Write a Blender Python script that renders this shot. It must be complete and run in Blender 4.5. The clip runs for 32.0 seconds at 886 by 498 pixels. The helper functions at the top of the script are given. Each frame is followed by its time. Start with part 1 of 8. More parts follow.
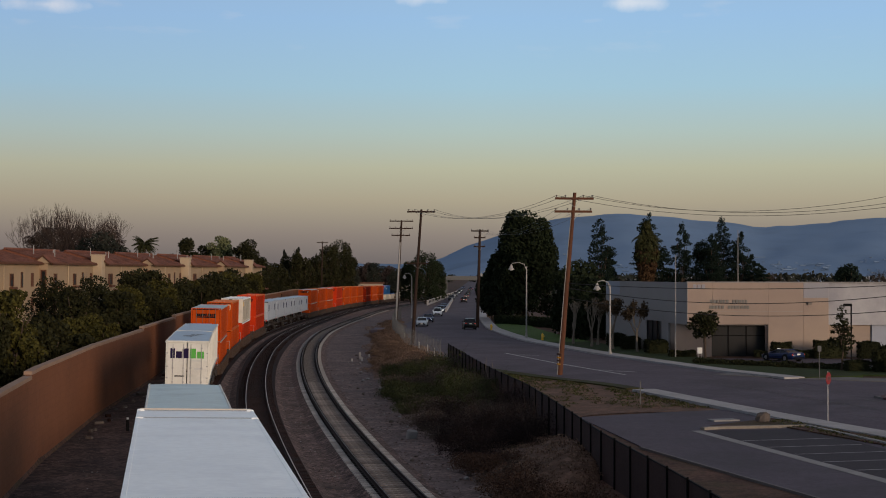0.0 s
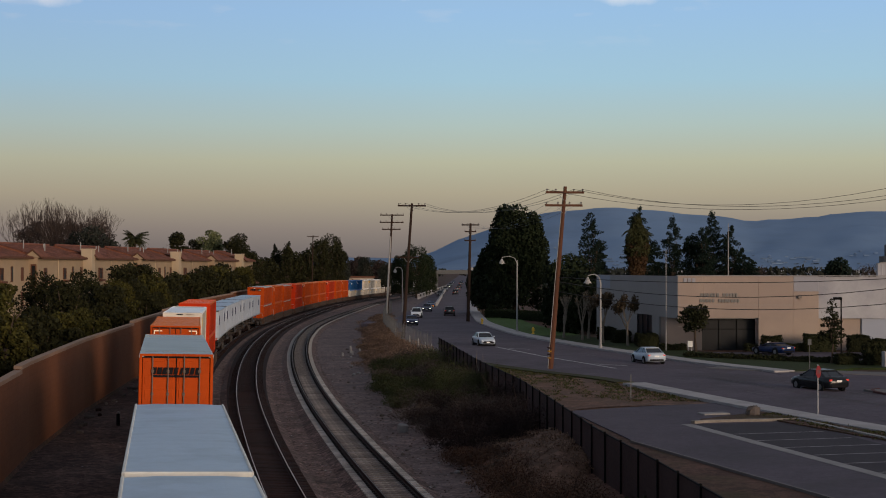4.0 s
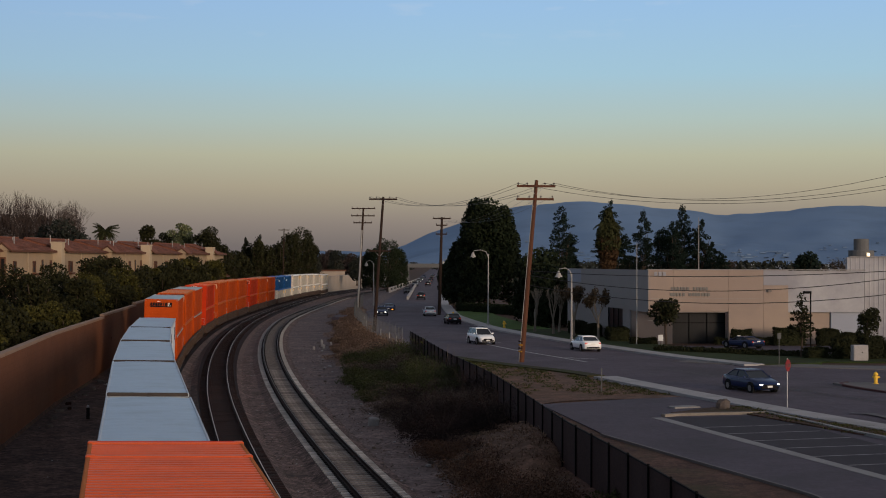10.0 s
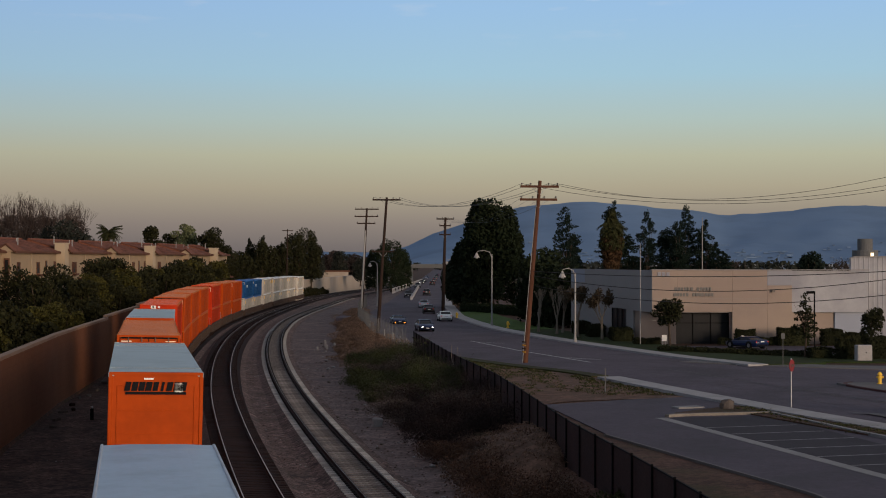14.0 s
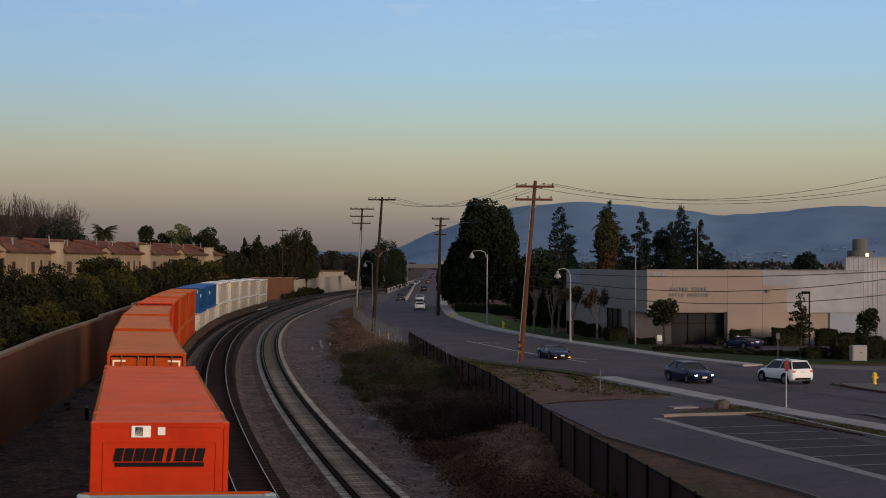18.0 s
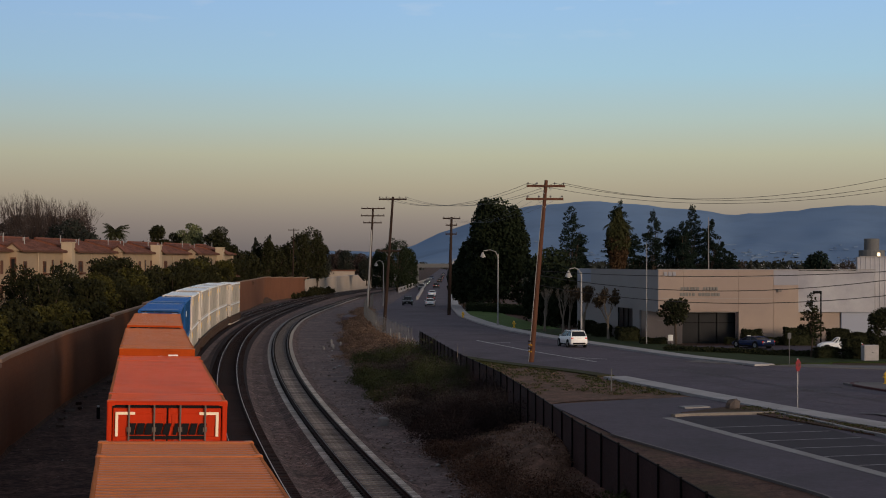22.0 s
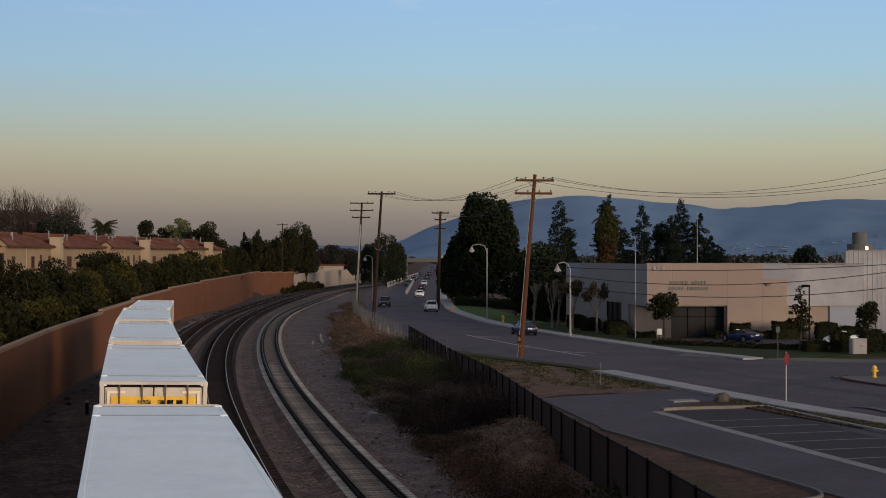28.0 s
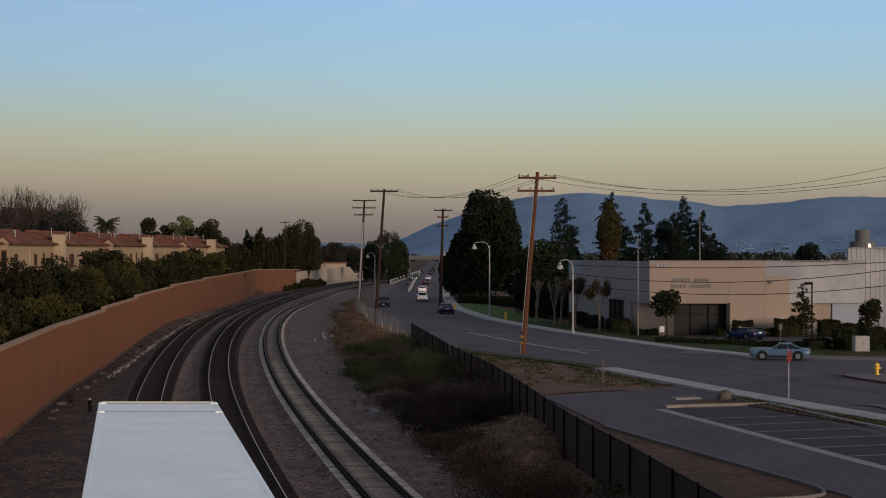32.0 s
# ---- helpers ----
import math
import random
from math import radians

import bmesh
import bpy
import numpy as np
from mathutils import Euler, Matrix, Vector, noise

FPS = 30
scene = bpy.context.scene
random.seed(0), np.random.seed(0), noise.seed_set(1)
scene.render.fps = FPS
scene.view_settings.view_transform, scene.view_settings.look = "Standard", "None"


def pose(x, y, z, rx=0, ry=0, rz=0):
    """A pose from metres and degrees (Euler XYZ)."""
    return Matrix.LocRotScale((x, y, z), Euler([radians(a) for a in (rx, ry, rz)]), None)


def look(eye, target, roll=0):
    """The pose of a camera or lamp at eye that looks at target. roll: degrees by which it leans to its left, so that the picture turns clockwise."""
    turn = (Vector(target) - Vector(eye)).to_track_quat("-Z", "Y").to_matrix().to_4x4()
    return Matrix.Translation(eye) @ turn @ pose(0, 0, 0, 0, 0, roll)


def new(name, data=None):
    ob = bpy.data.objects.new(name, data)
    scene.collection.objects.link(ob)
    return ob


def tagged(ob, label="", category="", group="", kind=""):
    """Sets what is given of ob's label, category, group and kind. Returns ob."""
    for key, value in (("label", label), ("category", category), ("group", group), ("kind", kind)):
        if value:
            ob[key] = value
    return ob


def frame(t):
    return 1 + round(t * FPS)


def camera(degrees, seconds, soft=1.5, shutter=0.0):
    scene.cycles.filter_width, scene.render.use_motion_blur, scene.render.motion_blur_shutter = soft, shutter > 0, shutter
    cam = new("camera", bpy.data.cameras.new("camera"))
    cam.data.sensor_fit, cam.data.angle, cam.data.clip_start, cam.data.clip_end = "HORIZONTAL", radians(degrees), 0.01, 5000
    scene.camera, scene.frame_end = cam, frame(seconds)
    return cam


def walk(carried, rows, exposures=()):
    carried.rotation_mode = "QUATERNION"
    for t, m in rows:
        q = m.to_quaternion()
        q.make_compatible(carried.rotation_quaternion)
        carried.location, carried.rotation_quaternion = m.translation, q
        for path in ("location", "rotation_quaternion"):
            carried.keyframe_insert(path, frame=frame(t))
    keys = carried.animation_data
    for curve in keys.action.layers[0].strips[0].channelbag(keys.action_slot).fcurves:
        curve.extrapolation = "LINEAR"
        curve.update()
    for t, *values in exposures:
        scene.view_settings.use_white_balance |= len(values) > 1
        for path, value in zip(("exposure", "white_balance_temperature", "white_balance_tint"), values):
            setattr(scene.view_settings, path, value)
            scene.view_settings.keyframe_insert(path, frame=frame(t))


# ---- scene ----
cam = camera(31.5, 32.0, soft=1.0)
EYE_Z = 9.05
PATH = [(0, 1.346, 0.873, -0.110), (0.5, 1.213, 0.856, -0.120), (1, 1.191, 0.851, -0.103), (1.5, 1.137, 0.841, -0.124), (2, 1.087, 0.827, -0.130), (2.5, 1.003, 0.833, -0.107), (3, 1.025, 0.807, -0.117), (3.5, 1.029, 0.721, -0.053), (5.5, 0.894, 0.598, -0.148), (6, 0.811, 0.614, -0.110), (6.5, 0.475, 0.581, -0.111), (7, 0.322, 0.336, -0.082), (7.5, -0.159, 0.522, -0.084), (8, -0.220, 0.522, -0.085), (8.5, -0.103, 0.408, -0.108), (9, -0.066, 0.438, -0.057), (9.5, -0.006, 0.415, -0.144), (10, -0.043, 0.420, -0.130), (10.5, 0.047, 0.453, -0.135), (11, -0.063, 0.436, -0.038), (11.5, -0.126, 0.436, -0.036), (12, -0.001, 0.406, -0.042), (12.5, 0.087, 0.403, -0.066), (13, 0.094, 0.375, -0.038), (13.5, 0.177, 0.429, -0.116), (14, 0.086, 0.438, -0.056), (14.5, 0.059, 0.454, -0.109), (16.5, -0.230, 0.520, -0.119), (17, -0.250, 0.562, -0.042), (17.5, -0.218, 0.524, -0.089), (18, -0.086, 0.436, -0.106), (18.5, 0.030, 0.441, -0.099), (19, 0.180, 0.428, -0.121), (19.5, 0.216, 0.426, -0.107), (20, 0.234, 0.452, -0.131), (20.5, 0.345, 0.400, -0.082), (21, 0.483, 0.337, -0.104), (21.5, 0.436, 0.374, -0.024), (22, 0.310, 0.418, -0.106), (22.5, 0.301, 0.500, -0.050), (23, 0.307, 0.407, -0.005), (23.5, 0.430, 0.373, -0.071), (24, 0.495, 0.356, -0.117), (24.5, 0.373, 0.346, -0.087), (25, 0.559, 0.358, -0.111), (25.5, 0.303, 0.312, -0.019), (27.5, -0.066, 0.218, -0.011), (28, -0.093, 0.218, 0.001), (28.5, 0.062, 0.186, 0.001), (29, -0.000, 0.155, -0.000), (29.5, 0.088, 0.105, -0.107), (30, 0.093, 0.126, -0.012), (30.5, 0.025, -0.003, -0.023), (31, -0.250, 0.118, -0.075), (31.5, -0.187, 0.221, -0.022), (32, 0.000, 0.124, 0.000)]
walk(cam, [(t, pose(0, 0, EYE_Z, 90 + p, r, w)) for t, w, p, r in PATH])

# ---- light: clear dusk sky, the sun just gone behind the camera ----
SKY = [(0.0, (0.150, 0.130, 0.132)), (0.006, (0.168, 0.146, 0.142)), (0.024, (0.268, 0.226, 0.194)), (0.046, (0.410, 0.361, 0.260)), (0.067, (0.470, 0.472, 0.345)),
       (0.089, (0.432, 0.535, 0.502)), (0.118, (0.365, 0.560, 0.680)), (0.160, (0.325, 0.525, 0.765)), (0.30, (0.305, 0.365, 0.46)), (1.0, (0.285, 0.285, 0.32))]
world = bpy.data.worlds.new("dusk_sky")
scene.world = world
world.use_nodes = True
wt = world.node_tree
wt.nodes.clear()
w_out = wt.nodes.new("ShaderNodeOutputWorld")
w_bg = wt.nodes.new("ShaderNodeBackground")
w_bg.inputs[1].default_value = 1.0
w_co = wt.nodes.new("ShaderNodeTexCoord")
w_sp = wt.nodes.new("ShaderNodeSeparateXYZ")
w_ramp = wt.nodes.new("ShaderNodeValToRGB")
w_ramp.color_ramp.interpolation = "LINEAR"
while len(w_ramp.color_ramp.elements) < len(SKY):
    w_ramp.color_ramp.elements.new(0.5)
for el, (p, c) in zip(w_ramp.color_ramp.elements, SKY):
    el.position, el.color = p, (*c, 1)
wt.links.new(w_co.outputs["Generated"], w_sp.inputs[0])
wt.links.new(w_sp.outputs["Z"], w_ramp.inputs[0])
# thin wisps of cloud
w_map = wt.nodes.new("ShaderNodeMapping")
w_map.inputs["Scale"].default_value = (14, 14, 60)
w_map.inputs["Location"].default_value = (1.3, 0.4, 2.1)
w_no = wt.nodes.new("ShaderNodeTexNoise")
w_no.inputs["Scale"].default_value, w_no.inputs["Detail"].default_value = 1.0, 5
w_cr = wt.nodes.new("ShaderNodeMapRange")
w_cr.inputs["From Min"].default_value, w_cr.inputs["From Max"].default_value, w_cr.inputs["To Max"].default_value = 0.60, 0.80, 0.5
w_mix = wt.nodes.new("ShaderNodeMix")
w_mix.data_type = "RGBA"
w_mix.inputs["B"].default_value = (0.62, 0.66, 0.72, 1)
wt.links.new(w_co.outputs["Generated"], w_map.inputs[0])
wt.links.new(w_map.outputs[0], w_no.inputs["Vector"])
wt.links.new(w_no.outputs["Fac"], w_cr.inputs["Value"])
w_hi = wt.nodes.new("ShaderNodeMapRange")
w_hi.inputs["From Min"].default_value, w_hi.inputs["From Max"].default_value = 0.12, 0.16
w_mul = wt.nodes.new("ShaderNodeMath")
w_mul.operation = "MULTIPLY"
wt.links.new(w_sp.outputs["Z"], w_hi.inputs["Value"])
wt.links.new(w_cr.outputs[0], w_mul.inputs[0])
wt.links.new(w_hi.outputs[0], w_mul.inputs[1])
wt.links.new(w_mul.outputs[0], w_mix.inputs["Factor"])
wt.links.new(w_ramp.outputs[0], w_mix.inputs["A"])
sky_out = w_mix.outputs["Result"]
w_n2 = wt.nodes.new("ShaderNodeTexNoise")
w_n2.inputs["Scale"].default_value, w_n2.inputs["Detail"].default_value = 42.0, 6
wt.links.new(w_co.outputs["Generated"], w_n2.inputs["Vector"])
for az, el, wide in ((-15.6, 9.42, 1.3), (-2.1, 9.9, 1.1), (5.5, 9.72, 1.0)):
    az, el = radians(az), radians(el)
    cm = wt.nodes.new("ShaderNodeMapping")
    cm.vector_type = "TEXTURE"
    cm.inputs["Location"].default_value = (math.sin(az) * math.cos(el), math.cos(az) * math.cos(el), math.sin(el))
    cm.inputs["Scale"].default_value = (0.022 * wide, 0.022 * wide, 0.0055)
    wt.links.new(w_co.outputs["Generated"], cm.inputs[0])
    cl = wt.nodes.new("ShaderNodeVectorMath")
    cl.operation = "LENGTH"
    wt.links.new(cm.outputs[0], cl.inputs[0])
    ca = wt.nodes.new("ShaderNodeMath")
    ca.operation = "MULTIPLY_ADD"
    ca.inputs[1].default_value, ca.inputs[2].default_value = 2.6, -0.7
    wt.links.new(w_n2.outputs["Fac"], ca.inputs[0])
    cs = wt.nodes.new("ShaderNodeMath")
    cs.operation = "SUBTRACT"
    wt.links.new(ca.outputs[0], cs.inputs[0])
    wt.links.new(cl.outputs["Value"], cs.inputs[1])
    cr = wt.nodes.new("ShaderNodeMapRange")
    cr.inputs["From Min"].default_value, cr.inputs["From Max"].default_value, cr.inputs["To Max"].default_value = -0.35, 0.6, 0.75
    wt.links.new(cs.outputs[0], cr.inputs["Value"])
    cx = wt.nodes.new("ShaderNodeMix")
    cx.data_type = "RGBA"
    cx.inputs["B"].default_value = (0.74, 0.78, 0.84, 1)
    wt.links.new(cr.outputs[0], cx.inputs["Factor"])
    wt.links.new(sky_out, cx.inputs["A"])
    sky_out = cx.outputs["Result"]
# the sky darkens a little towards the side away from the sunset
w_az = wt.nodes.new("ShaderNodeMapRange")
for key, val in (("From Min", 0.0), ("From Max", -0.27), ("To Min", 0.0), ("To Max", 1.0)):
    w_az.inputs[key].default_value = val
wt.links.new(w_sp.outputs["X"], w_az.inputs["Value"])
w_dim = wt.nodes.new("ShaderNodeMix")
w_dim.data_type, w_dim.blend_type = "RGBA", "MULTIPLY"
w_dim.inputs["B"].default_value = (0.92, 0.90, 0.92, 1)
wt.links.new(w_az.outputs[0], w_dim.inputs["Factor"])
wt.links.new(sky_out, w_dim.inputs["A"])
wt.links.new(w_dim.outputs["Result"], w_bg.inputs[0])
wt.links.new(w_bg.outputs[0], w_out.inputs[0])
sun = new("sun", bpy.data.lights.new("sun", "SUN"))
sun.data.energy, sun.data.angle, sun.data.color = 3.2, radians(20), (1.0, 0.77, 0.58)
sun.matrix_world = look((46, -62.5, 8), (0, 0, 0))


# ---- materials ----
def surf(name, base, var=0.25, scale=1.5, fine=18.0, rough=0.85, bump=0.0, metal=0.0, stain=None, stain_scale=0.25, stain_amt=0.6, rand=0.0, emit=0.0, stretch=(1, 1, 1), alpha=1.0, island=0.0, grit=0.0, grit_scale=9.0, courses=0.0):
    """A weathered surface: colour broken at two scales, stains, fine relief; rand varies it from object to object, island from piece to piece."""
    m = bpy.data.materials.new(name)
    m.use_nodes = True
    nt = m.node_tree
    b = nt.nodes["Principled BSDF"]
    b.inputs["Roughness"].default_value, b.inputs["Metallic"].default_value = rough, metal
    b.inputs["Specular IOR Level"].default_value = 0.12 if rough >= 0.8 else 0.5
    co = nt.nodes.new("ShaderNodeTexCoord")
    mp = nt.nodes.new("ShaderNodeMapping")
    mp.inputs["Scale"].default_value = stretch
    nt.links.new(co.outputs["Object"], mp.inputs[0])
    n1, n2 = nt.nodes.new("ShaderNodeTexNoise"), nt.nodes.new("ShaderNodeTexNoise")
    n1.inputs["Scale"].default_value, n1.inputs["Detail"].default_value = scale, 6
    n2.inputs["Scale"].default_value, n2.inputs["Detail"].default_value = fine, 3
    for n in (n1, n2):
        nt.links.new(mp.outputs[0], n.inputs["Vector"])
    add = nt.nodes.new("ShaderNodeMath")
    add.operation = "ADD"
    nt.links.new(n1.outputs["Fac"], add.inputs[0])
    nt.links.new(n2.outputs["Fac"], add.inputs[1])
    last = add
    if rand or island:
        src = nt.nodes.new("ShaderNodeObjectInfo") if rand else nt.nodes.new("ShaderNodeNewGeometry")
        mr = nt.nodes.new("ShaderNodeMath")
        mr.operation = "MULTIPLY_ADD"
        nt.links.new(src.outputs["Random" if rand else "Random Per Island"], mr.inputs[0])
        mr.inputs[1].default_value = (rand or island) / max(var, 0.01)
        nt.links.new(add.outputs[0], mr.inputs[2])
        ofs = nt.nodes.new("ShaderNodeMath")
        ofs.operation = "SUBTRACT"
        ofs.inputs[1].default_value = 0.5 * (rand or island) / max(var, 0.01)
        nt.links.new(mr.outputs[0], ofs.inputs[0])
        last = ofs
    mr2 = nt.nodes.new("ShaderNodeMapRange")
    mr2.inputs["From Min"].default_value, mr2.inputs["From Max"].default_value = 0.55, 1.45
    mr2.inputs["To Min"].default_value, mr2.inputs["To Max"].default_value = 1 - var, 1 + var
    nt.links.new(last.outputs[0], mr2.inputs["Value"])
    mul = nt.nodes.new("ShaderNodeMix")
    mul.data_type, mul.blend_type = "RGBA", "MULTIPLY"
    mul.inputs["Factor"].default_value = 1
    mul.inputs["A"].default_value = (*base, 1)
    nt.links.new(mr2.outputs[0], mul.inputs["B"])
    col = mul.outputs["Result"]
    if grit:
        for sc, am in ((grit_scale, grit), (grit_scale * 0.31, grit * 0.55)):
            vo = nt.nodes.new("ShaderNodeTexVoronoi")
            vo.inputs["Scale"].default_value = sc
            nt.links.new(mp.outputs[0], vo.inputs["Vector"])
            gs = nt.nodes.new("ShaderNodeSeparateColor")
            nt.links.new(vo.outputs["Color"], gs.inputs[0])
            gr = nt.nodes.new("ShaderNodeMapRange")
            gr.inputs["To Min"].default_value, gr.inputs["To Max"].default_value = 1 - am, 1 + am
            nt.links.new(gs.outputs[0], gr.inputs["Value"])
            gm = nt.nodes.new("ShaderNodeMix")
            gm.data_type, gm.blend_type = "RGBA", "MULTIPLY"
            gm.inputs["Factor"].default_value = 1
            nt.links.new(col, gm.inputs["A"])
            nt.links.new(gr.outputs[0], gm.inputs["B"])
            col = gm.outputs["Result"]
    if courses:
        sp = nt.nodes.new("ShaderNodeSeparateXYZ")
        cb = nt.nodes.new("ShaderNodeCombineXYZ")
        nt.links.new(co.outputs["Object"], sp.inputs[0])
        nt.links.new(sp.outputs["Y"], cb.inputs["X"])
        nt.links.new(sp.outputs["Z"], cb.inputs["Y"])
        br = nt.nodes.new("ShaderNodeTexBrick")
        for key, val in (("Color1", (1, 1, 1, 1)), ("Color2", (1 - courses * 0.5, 1 - courses * 0.5, 1 - courses * 0.5, 1)), ("Mortar", (1 - courses, 1 - courses, 1 - courses, 1)), ("Scale", 1.0), ("Mortar Size", 0.022), ("Brick Width", 0.8), ("Row Height", 0.4)):
            br.inputs[key].default_value = val
        nt.links.new(cb.outputs[0], br.inputs["Vector"])
        cm = nt.nodes.new("ShaderNodeMix")
        cm.data_type, cm.blend_type = "RGBA", "MULTIPLY"
        cm.inputs["Factor"].default_value = 1
        nt.links.new(col, cm.inputs["A"])
        nt.links.new(br.outputs["Color"], cm.inputs["B"])
        col = cm.outputs["Result"]
    if stain:
        n3 = nt.nodes.new("ShaderNodeTexNoise")
        n3.inputs["Scale"].default_value, n3.inputs["Detail"].default_value, n3.inputs["Roughness"].default_value = stain_scale, 8, 0.65
        nt.links.new(mp.outputs[0], n3.inputs["Vector"])
        r3 = nt.nodes.new("ShaderNodeMapRange")
        r3.inputs["From Min"].default_value, r3.inputs["From Max"].default_value, r3.inputs["To Max"].default_value = 0.48, 0.66, stain_amt
        nt.links.new(n3.outputs["Fac"], r3.inputs["Value"])
        mx = nt.nodes.new("ShaderNodeMix")
        mx.data_type = "RGBA"
        mx.inputs["B"].default_value = (*stain, 1)
        nt.links.new(r3.outputs[0], mx.inputs["Factor"])
        nt.links.new(col, mx.inputs["A"])
        col = mx.outputs["Result"]
    nt.links.new(col, b.inputs["Base Color"])
    if bump:
        bp = nt.nodes.new("ShaderNodeBump")
        bp.inputs["Strength"].default_value, bp.inputs["Distance"].default_value = min(bump, 1.0), 0.03
        nt.links.new(n2.outputs["Fac"], bp.inputs["Height"])
        nt.links.new(bp.outputs[0], b.inputs["Normal"])
    if emit:
        b.inputs["Emission Color"].default_value = (*base, 1)
        b.inputs["Emission Strength"].default_value = emit
    if alpha < 1:
        b.inputs["Alpha"].default_value = alpha
    return m


M = {}
M["dirt"] = surf("dirt", (0.074, 0.04, 0.0297), 0.6, 0.5, 9, 0.95, 0.8, stain=(0.034, 0.032, 0.013), stain_scale=0.25, stain_amt=0.75, grit=0.3, grit_scale=4.0)
M["mound_earth"] = surf("mound_earth", (0.1025, 0.06068, 0.0433), 0.5, 0.6, 8, 0.95, 0.9, stain=(0.060, 0.036, 0.024), stain_scale=0.5, stain_amt=0.8, grit=0.3, grit_scale=4.0)
# darker copy of gravel: shade left of the train is put into the colour
M["gravel_shaded"] = surf("gravel_shaded", (0.05812, 0.03528, 0.02997), 0.65, 0.7, 5.0, 0.95, 0.5, stain=(0.024, 0.018, 0.016), stain_scale=0.4, stain_amt=0.75, grit=0.6, grit_scale=6.0)
M["gravel"] = surf("gravel", (0.10611, 0.07045, 0.06115), 0.6, 0.7, 5.0, 0.95, 0.4, stain=(0.036, 0.028, 0.025), stain_scale=0.35, stain_amt=0.7, grit=0.6, grit_scale=7.0)
M["ballast"] = surf("ballast", (0.08228, 0.0561, 0.05142), 0.6, 1.4, 5.5, 0.95, 1.0, stain=(0.034, 0.026, 0.023), stain_scale=0.8, stain_amt=0.6, grit=0.6, grit_scale=8.0)
M["ballast_dark"] = surf("ballast_dark", (0.0135, 0.0056, 0.0042), 0.5, 1.5, 6, 0.95, 0.8, grit=0.5, grit_scale=8.0)
M["asphalt"] = surf("asphalt", (0.08316, 0.06804, 0.08197), 0.25, 0.25, 14, 0.9, 0.3, stain=(0.046, 0.041, 0.043), stain_scale=0.12, stain_amt=0.6, grit=0.12, grit_scale=5.0)
M["asphalt_lot"] = surf("asphalt_lot", (0.0751, 0.0629, 0.0772), 0.18, 0.4, 14, 0.9, 0.3, stain=(0.040, 0.037, 0.040), stain_scale=0.2, stain_amt=0.5, grit=0.1, grit_scale=6.0)
M["asphalt_stall"] = surf("asphalt_stall", (0.03888, 0.03348, 0.0392), 0.2, 0.5, 14, 0.92, 0.3)
M["concrete"] = surf("concrete", (0.216, 0.2052, 0.1998), 0.2, 0.6, 10, 0.85, 0.2, stain=(0.14, 0.13, 0.125), stain_scale=0.4, stain_amt=0.5)
M["paint_white"] = surf("paint_white", (0.34, 0.33, 0.32), 0.3, 2.0, 12, 0.8)
M["paint_faded"] = surf("paint_faded", (0.26, 0.25, 0.25), 0.3, 2.0, 12, 0.85)
M["kerb_yellow"] = surf("kerb_yellow", (0.1848, 0.161, 0.1365), 0.25, 1.0, 8, 0.85)
M["grass"] = surf("grass", (0.036, 0.038, 0.013), 0.5, 0.6, 9, 0.95, 0.8, stain=(0.045, 0.028, 0.018), stain_scale=0.3, stain_amt=0.7)
M["lawn"] = surf("lawn", (0.05, 0.085, 0.02), 0.35, 0.5, 10, 0.95, 0.6)
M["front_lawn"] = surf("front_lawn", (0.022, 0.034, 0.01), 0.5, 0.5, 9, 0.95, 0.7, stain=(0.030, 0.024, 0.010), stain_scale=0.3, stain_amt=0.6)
M["rail_side"] = surf("rail_side", (0.020, 0.012, 0.010), 0.3, 2, 12, 0.8, 0.2, 0.2)
M["rail_top"] = surf("rail_top", (0.40, 0.33, 0.28), 0.15, 0.5, 8, 0.5, 0.0, 0.8)
M["rail_top_dull"] = surf("rail_top_dull", (0.05, 0.036, 0.03), 0.25, 0.5, 8, 0.6, 0.0, 0.4)
M["tie_wood"] = surf("tie_wood", (0.02016, 0.0091, 0.00698), 0.45, 2, 14, 0.95, 0.4, rand=0.4)
M["tie_concrete"] = surf("tie_concrete", (0.30, 0.28, 0.265), 0.3, 1.5, 10, 0.9, 0.2, rand=0.25)
M["tie_mid"] = surf("tie_mid", (0.126, 0.1104, 0.1032), 0.3, 1.5, 10, 0.9, 0.2, rand=0.3, grit=0.3)
M["tie_seat"] = surf("tie_seat", (0.010, 0.007, 0.006), 0.3, 3, 14, 0.9, 0.2)
M["wall"] = surf("wall", (0.15355, 0.06158, 0.03043), 0.2, 0.25, 5, 0.9, 0.25, stain=(0.185, 0.074, 0.037), stain_scale=0.12, stain_amt=0.35, courses=0.12)
M["earth_red"] = surf("earth_red", (0.115, 0.066, 0.046), 0.5, 0.5, 8, 0.95, 0.8, stain=(0.062, 0.042, 0.030), stain_scale=0.35, stain_amt=0.7, grit=0.25, grit_scale=4.0)
M["kerb_red"] = surf("kerb_red", (0.075, 0.035, 0.034), 0.3, 1.5, 9, 0.85, 0.2)
M["wall_cap"] = surf("wall_cap", (0.25, 0.165, 0.118), 0.15, 0.6, 6, 0.9)
M["dark_fabric"] = surf("dark_fabric", (0.036, 0.0210, 0.0200), 0.5, 0.5, 12, 0.9, 0.2)
M["post_black"] = surf("post_black", (0.004, 0.004, 0.0045), 0.2, 2, 12, 0.85)
M["galv"] = surf("galv", (0.34, 0.34, 0.34), 0.15, 2, 12, 0.55, 0, 0.6)
M["pole_wood"] = surf("pole_wood", (0.082, 0.03608, 0.02214), 0.3, 0.6, 10, 0.9, 0.4, stretch=(3, 3, 0.4))
